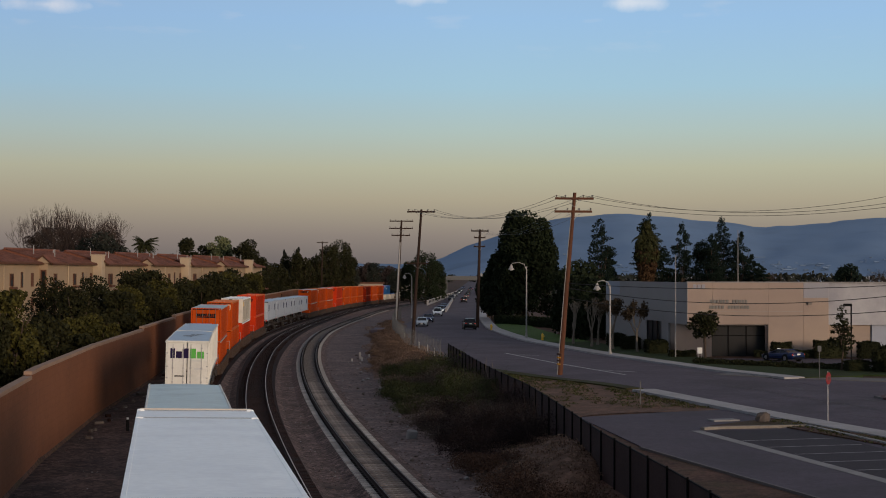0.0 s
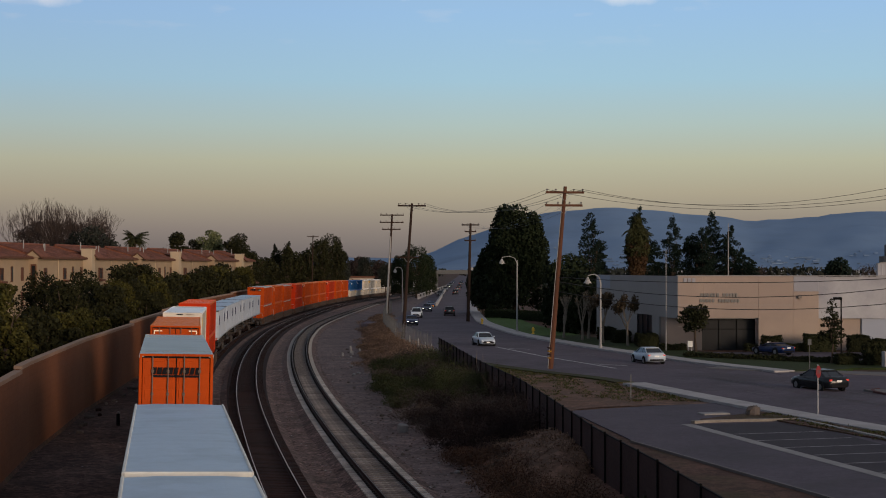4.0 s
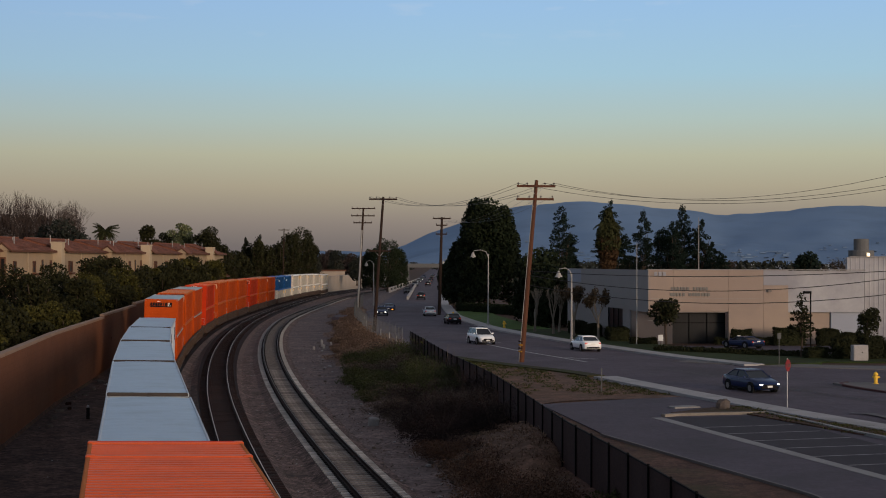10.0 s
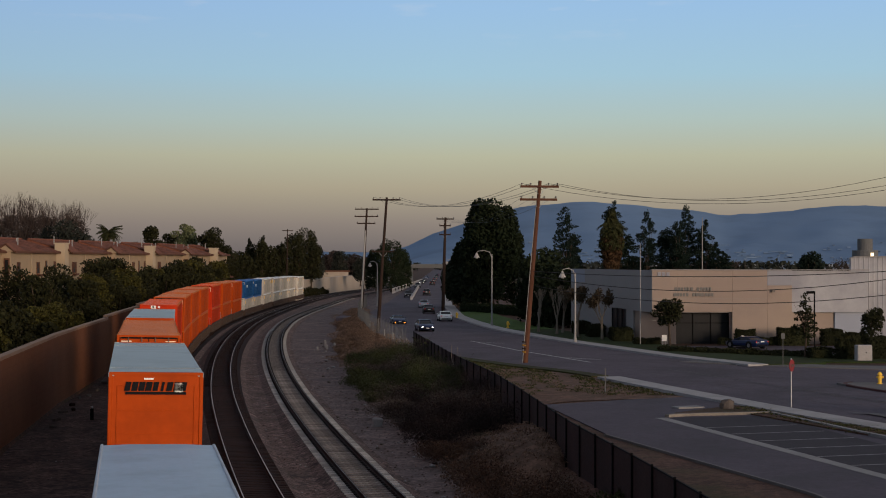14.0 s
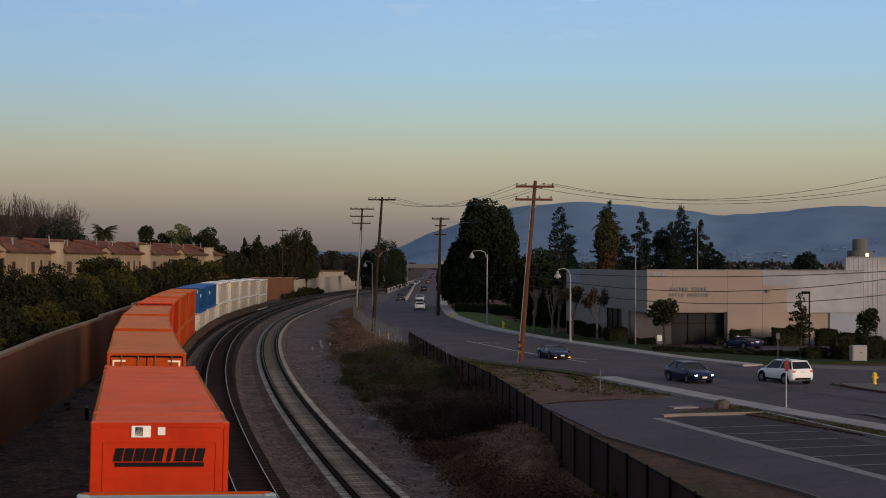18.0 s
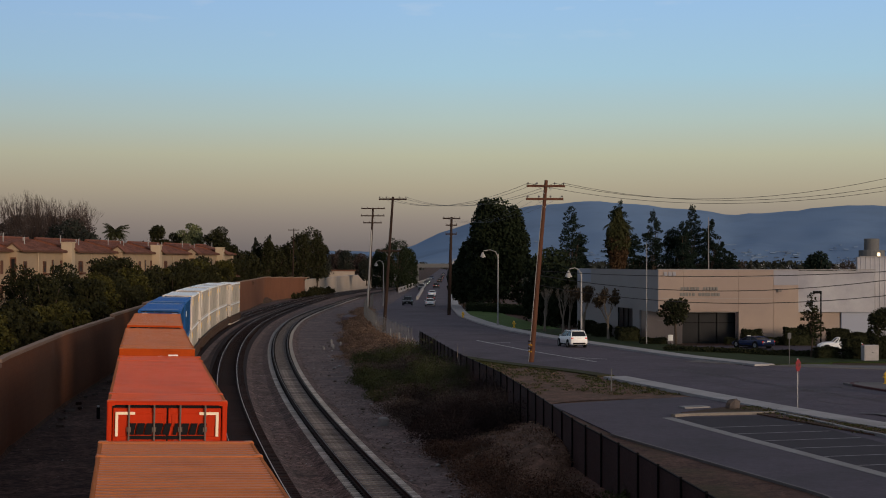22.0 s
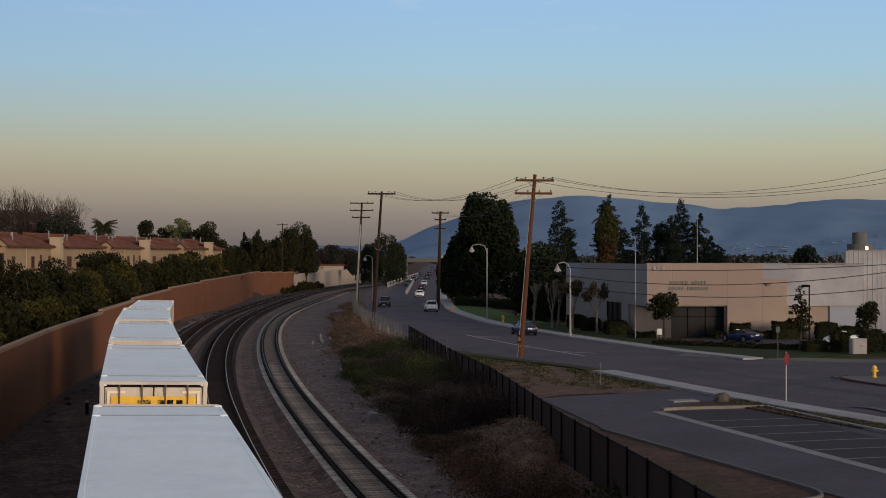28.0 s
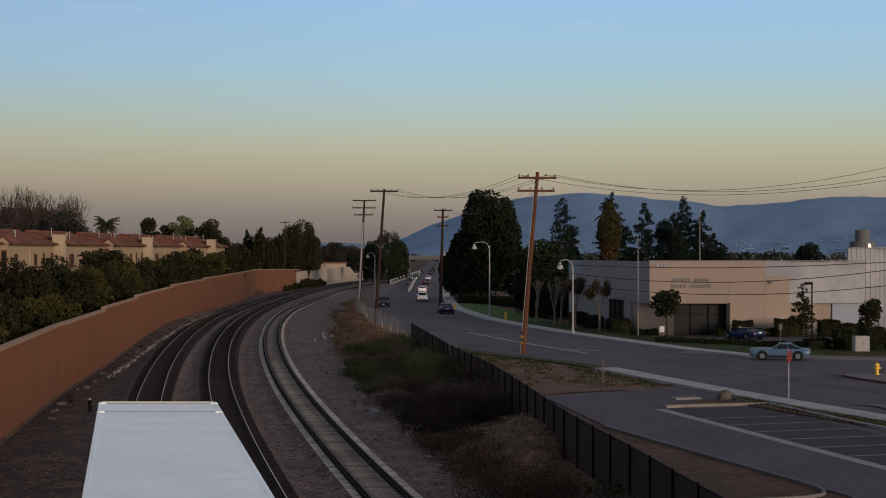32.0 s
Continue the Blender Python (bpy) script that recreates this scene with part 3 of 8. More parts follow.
def build_road():
    a, c = smooth_line(road_near, 4.0), smooth_line(road_far, 4.0)
    m = 240
    ia, ic = np.linspace(0, len(a) - 1, m), np.linspace(0, len(c) - 1, m)
    b = Build("asphalt")
    rows = []
    for i in range(m):
        # match the two kerbs by their distance from the start
        pa = np.array([np.interp(ia[i], range(len(a)), a[:, q]) for q in (0, 1)])
        pc = np.array([np.interp(ic[i], range(len(c)), c[:, q]) for q in (0, 1)])
        rows.append([(*(pa + (pc - pa) * t), ROAD_Z - 0.05 + 0.10 * math.sin(math.pi * t)) for t in (0, 0.2, 0.4, 0.6, 0.8, 1)])
    b.sheet(rows)
    road = tagged(part("road", b), "worn grey asphalt road bending past the railway", "road", kind="structure")
    b = Build("asphalt")
    b.slab([(24, 131), (27.5, 111), (60, 107), (200, 100), (200, 122), (60, 127)], 0.2, ROAD_Z - 0.03)
    tagged(part("side_road", b), "grey asphalt side street joining the road", "road", kind="structure")
    b = Build("apron")
    ribbon(b, smooth_line([(20.9, 135.0), (24, 132.2), (27.6, 129.9), (33, 126.6), (48, 123.5), (70, 121)], 1.0), -2.0, 1.6, ROAD_Z + 0.02, 0, 0.1)
    tagged(part("pavement", b), "pale concrete apron at the mouth of the side street", "pavement", kind="structure")
    b = Build("asphalt")
    b.slab([(-12, 236), (-12, 256), (-16.5, 256.5), (-16.5, 237)], 0.0, ROAD_Z - 0.03)
    tagged(part("cross_road", b), "grey asphalt stub of a crossing street", "road", kind="structure")
    # lane paint
    mid = []
    for i in range(m):
        p, q = rows[i][0], rows[i][5]
        mid.append((p, q))

    def dashes(name, t, y0, y1, dash, gap, w, mat, label, group):
        pts = smooth_line([(p[0] + (q[0] - p[0]) * t, p[1] + (q[1] - p[1]) * t) for p, q in mid], 1.0)
        pts = pts[(pts[:, 1] > y0) & (pts[:, 1] < y1)]
        i = 0
        bb = Build(mat)
        while i + 2 < len(pts):
            seg = pts[i:i + int(dash) + 1]
            if len(seg) > 1:
                ribbon(bb, seg, -w / 2, w / 2, ROAD_Z + 0.058, 0)
            i += int(dash + gap)
        tagged(part(name, bb), label, "road marking", kind="structure")
    dashes("lane_line", 0.27, 60, 215, 3, 9, 0.12, "paint_dim", "faded white dashed lane line", "")
    dashes("lane_line", 0.74, 60, 215, 3, 9, 0.12, "paint_dim", "faded white dashed lane line", "")
    for off in (0.485, 0.515):
        dashes("centre_line", off, 60, 124, 400, 1, 0.10, "paint_dim", "worn centre line on the asphalt", "")
    bb = Build("paint_white")
    for p, q, w, bow in (((2.7, 167.1), (12.2, 132.0), 0.13, -0.5), ((4.0, 163.7), (6.1, 162.5), 0.14, 0), ((11.2, 137.4), (13.5, 135.8), 0.14, 0), ((10.2, 138.6), (11.6, 137.9), 0.1, 0)):
        ribbon(bb, [p, ((p[0] + q[0]) / 2 + bow, (p[1] + q[1]) / 2), q], -w, w, ROAD_Z + 0.06)
    tagged(part("turn_lane_line", bb), "white painted turn lane lines on the asphalt", "road marking", kind="structure")
    return rows


road_rows = build_road()


def build_kerbs():
    a, c = smooth_line(road_near, 2.0), smooth_line(road_far, 2.0)
    near = a[(a[:, 1] > 20) & (a[:, 1] < 117)]
    far1 = c[(c[:, 1] > 128) & (c[:, 1] < 420)]
    far2 = c[(c[:, 1] > 20) & (c[:, 1] < 109)]
    tagged(part("pavement", ribbon(Build("pavement"), near, -1.75, 0, ROAD_Z + 0.12, 0, 0.35)), "pale concrete pavement and kerb beside the lot", "pavement", kind="structure")
    tagged(part("pavement", ribbon(Build("pavement"), far1, 0, 1.9, ROAD_Z + 0.12, 0, 0.35)), "pale concrete pavement and kerb beside the lawn", "pavement", kind="structure")
    tagged(part("pavement", ribbon(Build("pavement"), far2, 0, 3.4, ROAD_Z + 0.12, 0, 0.35)), "pale concrete pavement at the street corner", "pavement", kind="structure")
    b = Build("apron")
    b.slab([(27.2, 109.3), (27.4, 108.2), (27.6, 106.8), (28.0, 104.9), (28.5, 103.1), (29.1, 101.4), (31.5, 95.5), (36.5, 85.0), (41.0, 86.0), (36.0, 97.0), (33.5, 106.5), (30.0, 109.6)], 0.2, ROAD_Z + 0.126)
    tagged(part("pavement", b), "grey concrete corner around the fire hydrant", "pavement", kind="structure")
    k = smooth_line([(28.4, 110.2), (27.2, 109.3), (27.4, 108.2), (27.6, 106.8), (28.0, 104.9), (28.5, 103.1), (29.1, 101.4), (31.5, 95.5), (36.5, 85.0)], 0.8)
    tagged(part("kerb", ribbon(Build("kerb_red"), k, -0.16, 0.1, ROAD_Z + 0.134, 0, 0.3)), "worn red-painted kerb at the street corner", "kerb", kind="structure")
    bb = ribbon(Build("paint_dim"), [(23.7, 88.0), (24.2, 86.6), (24.5, 84.6)], -0.28, 0.28, ROAD_Z + 0.062)
    bb = ribbon(bb, [(22.9, 88.3), (23.5, 87.9), (24.4, 87.5)], -0.16, 0.16, ROAD_Z + 0.066)
    tagged(part("lane_arrow", bb), "worn white arrow painted on the asphalt", "road marking", kind="structure")
    g = ribbon(Build("dirt"), near[(near[:, 1] > 58) & (near[:, 1] < 93.5)], -3.6, -1.77, ROAD_Z + 0.05, 0, 0.2)
    tagged(part("verge", g), "bare brown verge behind the pavement", "verge", kind="structure")
    g = ribbon(Build("grass"), a[(a[:, 1] > 117) & (a[:, 1] < 152)], -1.5, -0.1, ROAD_Z + 0.03, 0, 0.2)
    tagged(part("verge", g), "ragged weedy grass verge along the asphalt", "verge", kind="structure")
    # shade on this strip is put in by the darker lawn colour
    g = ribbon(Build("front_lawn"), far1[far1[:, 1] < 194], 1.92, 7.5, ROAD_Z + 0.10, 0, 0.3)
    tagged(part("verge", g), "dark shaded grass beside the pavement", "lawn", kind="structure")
    g = ribbon(Build("lawn"), far1[(far1[:, 1] > 192) & (far1[:, 1] < 262)], 1.92, 7.5, ROAD_Z + 0.104, 0, 0.3)
    tagged(part("lawn", g), "mown green lawn beside the pavement", "lawn", kind="structure")


build_kerbs()


def build_lot():
    b = Build("asphalt_lot")
    b.slab([(5.9, 94), (8.2, 76.7), (11.1, 66.4), (13.3, 58.6), (14.3, 55.5), (16, 30), (60, 20), (44, 42), (25.5, 66), (21.6, 79), (18.9, 89.6), (15.9, 99.8), (11.4, 97.6)], 0.0, 0.47)
    r = ribbon(Build("earth_red"), smooth_line([(5.3, 93.5), (6.6, 96.0), (9.0, 97.4), (11.6, 98.2), (14.2, 98.9)], 0.8), -0.3, 0.3, 0.478)
    tagged(part("earth_edge", r), "line of reddish earth washed over the edge of the lot", "ground", kind="structure")
    tagged(part("parking_lot", b), "dark grey asphalt parking lot", "parking lot", kind="structure")
    b = Build("asphalt_stall")
    b.slab([(12.3, 86.2), (17.6, 62.0), (22.6, 62.6), (18.0, 87.4)], 0.3, 0.476)
    tagged(part("parking_bays", b), "darker asphalt parking bays", "parking lot", kind="structure")
    d = np.array([5.7, -23.3])
    d /= np.linalg.norm(d)
    ribbon_pts = np.array([np.array([11.8, 86.0]) + d * s for s in range(0, 40, 2)])
    tagged(part("gutter", ribbon(Build("concrete"), ribbon_pts, -0.32, 0.32, 0.486, 0, 0.05)), "pale concrete drain strip across the asphalt", "gutter", kind="structure")
    for i in range(7):
        p = np.array([13.45, 81.0]) + d * 3.07 * i
        q = p + np.array([5.0, 1.5])
        bb = ribbon(Build("paint_faded"), [p, (p + q) / 2, q], -0.06, 0.06, 0.481)
        tagged(part("bay_line", bb), "faded painted parking bay line", "road marking", kind="structure")
    kerb = smooth_line([(12.2, 86.5), (12.7, 87.0), (13.6, 87.3), (18.3, 88.3)], 0.4)
    tagged(part("kerb", ribbon(Build("kerb_yellow"), kerb, -0.16, 0.16, 0.62, 0, 0.3)), "yellowed concrete kerb of the planting bed", "kerb", kind="structure")
    kerb = smooth_line([(18.3, 88.2), (20.6, 78.5), (24.0, 67.5), (36, 46)], 0.6)
    tagged(part("kerb", ribbon(Build("concrete"), kerb, -0.12, 0.12, 0.62, 0, 0.3)), "grey concrete kerb along the bays", "kerb", kind="structure")
    kerb = smooth_line([(7.9, 77.6), (11.1, 66.4), (13.2, 59.2), (13.9, 56.6), (13.7, 55.6), (13.0, 55.0), (10.4, 54.4)], 0.5)
    tagged(part("kerb", ribbon(Build("apron"), kerb, -0.06, 0.06, 0.53, 0, 0.3)), "narrow concrete kerb edging bare earth", "kerb", kind="structure")
    b = Build("dirt")
    b.slab([(18.45, 88.4), (20.7, 78.6), (22.0, 76.2), (19.6, 86.8), (17.2, 93.2), (12.9, 88.4), (13.2, 87.5)], 0.3, 0.54)
    tagged(part("planting_bed", b), "bare brown planting bed", "planting bed", kind="structure")


build_lot()


# ---- railway ----
def rail(name, off, top, parent, label):
    b = Build("rail_side", top)
    rings = []
    prof = [(-0.075, -0.18), (0.075, -0.18), (0.02, -0.15), (0.02, -0.045), (0.038, -0.035), (0.036, -0.004), (0.021, 0.0), (-0.021, 0.0), (-0.036, -0.004), (-0.038, -0.035), (-0.02, -0.045), (-0.02, -0.15)]
    s = -60.0
    while s < 1100:
        x, y, a = on_track(s, spread(off, s))
        c, n, g = math.cos(radians(a)), math.sin(radians(a)), grade(y)
        rings.append([(x + u * c, y + u * n, z + g) for u, z in prof])
        s += 2.0 if s < 300 else 10.0
    b.loft(rings, 0)
    n = len(prof)
    for i in range(len(rings) - 1):
        b.k[i * n + 6] = 1
    return part(name, b, parent, label)


def build_track(i, off, tie_mats, top, label):
    tr = thing("railway_track", pose(0, 0, 0), label, "railway track", "railway tracks", "structure")
    concrete = i == 2
    # ballast bed
    bed = Build("ballast" if i == 2 else "ballast_dark", "gravel", "tie_mid", "tie_seat")
    rings = []
    s = -60.0
    while s < 1100:
        x, y, a = on_track(s, spread(off, s))
        c, n, g = math.cos(radians(a)), math.sin(radians(a)), grade(y)
        zb = -0.205 if concrete else -0.188
        w = 1.2 if concrete else float(np.interp(s, (90, 190, 600), (1.2, 1.75, 2.0)))
        cross = [(-w - 0.75, -0.5), (-w - 0.12, zb - 0.01), (-0.97, zb), (-0.56, zb), (0.56, zb), (0.97, zb), (w + 0.12, zb - 0.01), (w + 0.75, -0.5)]
        rings.append([(x + u * c, y + u * n, z + g) for u, z in cross])
        s += 4 if s < 300 else 20
    bed.sheet(rings)
    for q in range(len(bed.k)):
        bed.k[q] = (1, 2, 3, 0, 3, 2, 1)[q % 7] if concrete else (1, 0, 0, 0, 0, 0, 1)[q % 7]
    part("ballast_bed", bed, tr)
    for side in (-1, 1):
        rail("rail", off + side * 0.7525, top, tr, "steel rail")
    # ties
    t = Build(*tie_mats)
    if concrete:
        for u0, u1, k in ((-1.30, -0.95, 0), (-0.95, -0.56, 1), (-0.56, 0.56, 2), (0.56, 0.95, 1), (0.95, 1.30, 0)):
            t.box((u0 + u1) / 2, 0, -0.24, u1 - u0, 0.26, 0.135 if k == 1 else 0.15, k, bev=0.02)
    else:
        t.box(0, 0, -0.25, 2.6, 0.23, 0.15, 0, bev=0.015)
    me = t.mesh("tie")
    step, s, n = 0.61 if concrete else 0.5, 42.0, 0
    far = Build(*tie_mats)
    while s < 420:
        x, y, a = on_track(s, spread(off, s))
        g = grade(y)
        if n < 150:
            part("tie", me, tr, at=pose(x, y, 0, 0, 0, a))
        else:
            if concrete:
                c, sn = math.cos(radians(a)), math.sin(radians(a))
                for u0, u1, k in ((-1.30, -0.95, 0), (-0.95, -0.56, 1), (-0.56, 0.56, 2), (0.56, 0.95, 1), (0.95, 1.30, 0)):
                    u = (u0 + u1) / 2
                    far.box(x + u * c, y + u * sn, g - 0.24, u1 - u0, 0.26, 0.135 if k == 1 else 0.15, k, a)
            else:
                far.box(x, y, g - 0.25, 2.6, 0.23, 0.15, 0, a)
        s += step
        n += 1
    tagged(part("ties_far", far, tr), kind="stuff")
    return tr


def build_tracks():
    build_track(0, OFF[0], ("tie_wood",), "rail_top", "curving track with dark timber ties under the freight train")
    build_track(1, OFF[1], ("tie_wood",), "rail_top", "curving track with dark timber ties and bright rails")
    build_track(2, OFF[2], ("tie_concrete", "tie_seat", "tie_mid"), "rail_top_dull", "curving track with pale concrete ties and rusty rails")


# ---- the tan sound wall ----
def build_wall():
    wl = thing("wall_north", pose(0, 0, 0), "long tan rendered sound wall with a stepped top", "wall", kind="structure")
    top = line([(-80, 4.1), (77, 4.1), (102, 4.15), (136, 4.35), (197, 4.7), (268, 5.05), (340, 5.0), (366, 5.05), (425, 4.3), (480, 3.7)])
    ys = [-80]
    while ys[-1] < 478:
        ys.append(ys[-1] + (14 if ys[-1] < 312 else 9))
    for y0, y1 in zip(ys[:-1], ys[1:]):
        z = round(top((y0 + y1) / 2) / 0.2) * 0.2
        b = Build("wall")
        pts = [(wall_x(y0 + (y1 - y0) * i / 4), y0 + (y1 - y0) * i / 4) for i in range(5)]
        ribbon(b, pts, -0.22, 0.0, z, 0, z + 0.9)
        part("wall_panel", b, wl)
        part("wall_cap", ribbon(Build("wall_cap"), pts, -0.31, 0.09, z + 0.15, 0, 0.18), wl)
    return wl


# ---- freight train ----
PAINT = {}


def paint(key, col, rough=0.55, stain=None, amt=0.5, sheen=0.08):
    PAINT[key] = surf("paint_" + key, col, 0.10, 0.35, 6, rough, 0.05, stain=stain or tuple(c * 0.6 for c in col), stain_scale=0.6, stain_amt=amt)
    PAINT[key].node_tree.nodes["Principled BSDF"].inputs["Specular IOR Level"].default_value = sheen


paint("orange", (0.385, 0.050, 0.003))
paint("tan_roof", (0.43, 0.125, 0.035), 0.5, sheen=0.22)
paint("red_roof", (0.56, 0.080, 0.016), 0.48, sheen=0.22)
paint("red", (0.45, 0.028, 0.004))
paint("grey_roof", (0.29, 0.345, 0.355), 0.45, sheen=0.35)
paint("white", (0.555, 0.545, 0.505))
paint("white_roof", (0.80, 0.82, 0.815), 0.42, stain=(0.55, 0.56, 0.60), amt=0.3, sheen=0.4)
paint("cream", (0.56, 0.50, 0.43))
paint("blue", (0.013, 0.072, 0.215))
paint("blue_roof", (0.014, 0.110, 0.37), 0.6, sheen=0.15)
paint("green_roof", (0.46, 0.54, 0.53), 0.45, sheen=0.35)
paint("trailer_grey", (0.355, 0.387, 0.437), 0.5)
paint("trailer_roof", (0.29, 0.36, 0.44), 0.42, sheen=0.4)
paint("edge", (0.40, 0.12, 0.035), 0.8, sheen=0.04)
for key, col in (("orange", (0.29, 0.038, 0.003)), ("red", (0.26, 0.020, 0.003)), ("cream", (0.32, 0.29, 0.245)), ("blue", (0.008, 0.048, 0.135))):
    # road grime in upright streaks over the ribbed sides; darker base paints their shade
    PAINT[key + "_side"] = surf("grimy_shaded_" + key, col, 0.28, 0.5, 5, 0.92, 0.1, stain=tuple(c * 0.45 + 0.004 for c in col), stain_scale=1.1, stain_amt=0.75, stretch=(1, 2.2, 0.25), grit=0.1, grit_scale=3.0)
L53, W53, H53 = 16.15, 2.59, 2.86


def corr_side(b, x, y0, y1, z0, z1, n, depth, k, sign):
    """An upright ribbed side: a folded sheet."""
    pts = []
    step = (y1 - y0) / n
    for i in range(n):
        y = y0 + i * step
        pts += [(y, 0), (y + step * 0.35, 0), (y + step * 0.5, -depth), (y + step * 0.85, -depth)]
    pts.append((y1, 0))
    b.sheet([[(x + sign * d, y, z0) for y, d in pts], [(x + sign * d, y, z1) for y, d in pts]] if sign < 0 else [[(x + sign * d, y, z1) for y, d in pts], [(x + sign * d, y, z0) for y, d in pts]], k)


CONT = {}


def container(side, roof, long):
    """Meshes of a ribbed freight container, its base at z 0, its leading end at y = -long / 2."""
    key = (side, roof, long)
    if key in CONT:
        return CONT[key]
    hl, hw = long / 2, W53 / 2
    post = 1.98 if long == L53 else 1.35
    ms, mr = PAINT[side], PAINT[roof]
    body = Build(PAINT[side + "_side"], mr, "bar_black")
    inset = 0.06
    for sx in (-1, 1):
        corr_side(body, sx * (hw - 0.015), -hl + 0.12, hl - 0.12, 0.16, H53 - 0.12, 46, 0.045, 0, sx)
    body.box(0, hl - inset, H53 / 2, W53 - 0.14, 0.06, H53 - 0.2, 0)
    body.box(0, 0, 0.12, W53 - 0.1, long - 0.3, 0.08, 0)
    ribbed = roof in ("tan_roof", "red_roof")
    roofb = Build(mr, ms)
    n = 60
    rows = []
    for i in range(n):
        y = -hl + 0.1 + (long - 0.2) * i / n
        st = (long - 0.2) / n
        for d, zz in ((0, 0.0), (0.4, 0.0), (0.5, 0.022), (0.9, 0.022)):
            zz *= 1.0 if ribbed else 0.3 if roof == "blue_roof" else 0.06
            rows.append([(-hw + 0.07, y + st * d, H53 - 0.045 + zz), (hw - 0.07, y + st * d, H53 - 0.045 + zz)])
    roofb.sheet(rows)
    ribm = Build(mr if ribbed else "stain_grey")
    if ribbed:
        ribm.box(0, 0, -0.006, W53 - 0.12, 0.16, 0.03, 0, bev=0.012)
    else:
        ribm.box(0, 0, -0.018, W53 - 0.3, 0.035, 0.016, 0)
    frame_b = Build(ms, PAINT["edge"] if ribbed else mr)
    for sx in (-1, 1):
        frame_b.box(sx * (hw - 0.04), 0, H53 - (0.082 if ribbed else 0.097), 0.08, long, 0.12, 1, bev=0.02 if ribbed else 0.006)
        frame_b.box(sx * (hw - 0.06), 0, 0.08, 0.12, long, 0.16, 0, bev=0.02)
        for y in (-hl + 0.07, -hl + post, hl - post, hl - 0.07):
            frame_b.box(sx * (hw - 0.055), y, H53 / 2 - 0.01, 0.11, 0.15, H53 - 0.02, 0, bev=0.02)
    frame_b.box(0, hl - 0.05, H53 - 0.1, W53 - 0.1, 0.1, 0.2, 0, bev=0.02)
    frame_b.box(0, -hl + 0.05, H53 - 0.06, W53 - 0.1, 0.1, 0.08, 0, bev=0.012)
    body.box(0, -hl + 0.105, H53 / 2, W53 - 0.18, 0.02, H53 - 0.16, 2)
    for y in (-hl + 0.05, hl - 0.05):
        frame_b.box(0, y, 0.1, W53 - 0.1, 0.1, 0.2, 0, bev=0.02)
    castings = []
    for sx in (-1, 1):
        for y in (-hl + 0.1, -hl + post, hl - post, hl - 0.1):
            castings.append((sx * (hw - 0.08), y))
    cast = Build(mr)
    cast.box(0, 0, 0 if ribbed else -0.02, 0.17, 0.18, 0.12, 0, bev=0.02)
    door = Build(ms)
    door.box(0, 0.01, 0.0, W53 / 2 - 0.145, 0.05, H53 - 0.34, 0, bev=0.015)
    for i in range(5):
        door.box(0, -0.02, -1.0 + 0.5 * i, W53 / 2 - 0.3, 0.03, 0.30, 0, bev=0.012)
    bar = Build("bar_steel", ms)
    bar.tube([(0, 0, -H53 / 2 + 0.15), (0, 0, H53 / 2 - 0.1)], 0.022, 6, 0)
    for z in (-0.8, 0, 0.8):
        bar.box(0, 0.02, z, 0.09, 0.03, 0.1, 0)
    # flat closed end with a shallow pressed panel
    wallend = Build(ms)
    wallend.box(0, -hl + 0.05, (H53 - 0.09 + 0.2) / 2, W53 - 0.2, 0.06, H53 - 0.3, 0, bev=0.01)
    rib_h, rib_v = Build(ms), Build(ms)
    rib_h.box(0, 0, 0, W53 - 0.5, 0.03, 0.03, 0, bev=0.008)
    rib_v.box(0, 0, 0, 0.03, 0.03, 1.99, 0, bev=0.008)
    CONT[key] = dict(body=body.mesh("body"), roof=roofb.mesh("roof"), frame=frame_b.mesh("frame"), cast=cast.mesh("corner_casting"), castings=castings, door=door.mesh("door"), bar=bar.mesh("lock_bar"), end=wallend.mesh("end_wall"), rib_h=rib_h.mesh("end_rib"), rib_v=rib_v.mesh("end_rib"), rib=ribm.mesh("roof_rib"))
    return CONT[key]


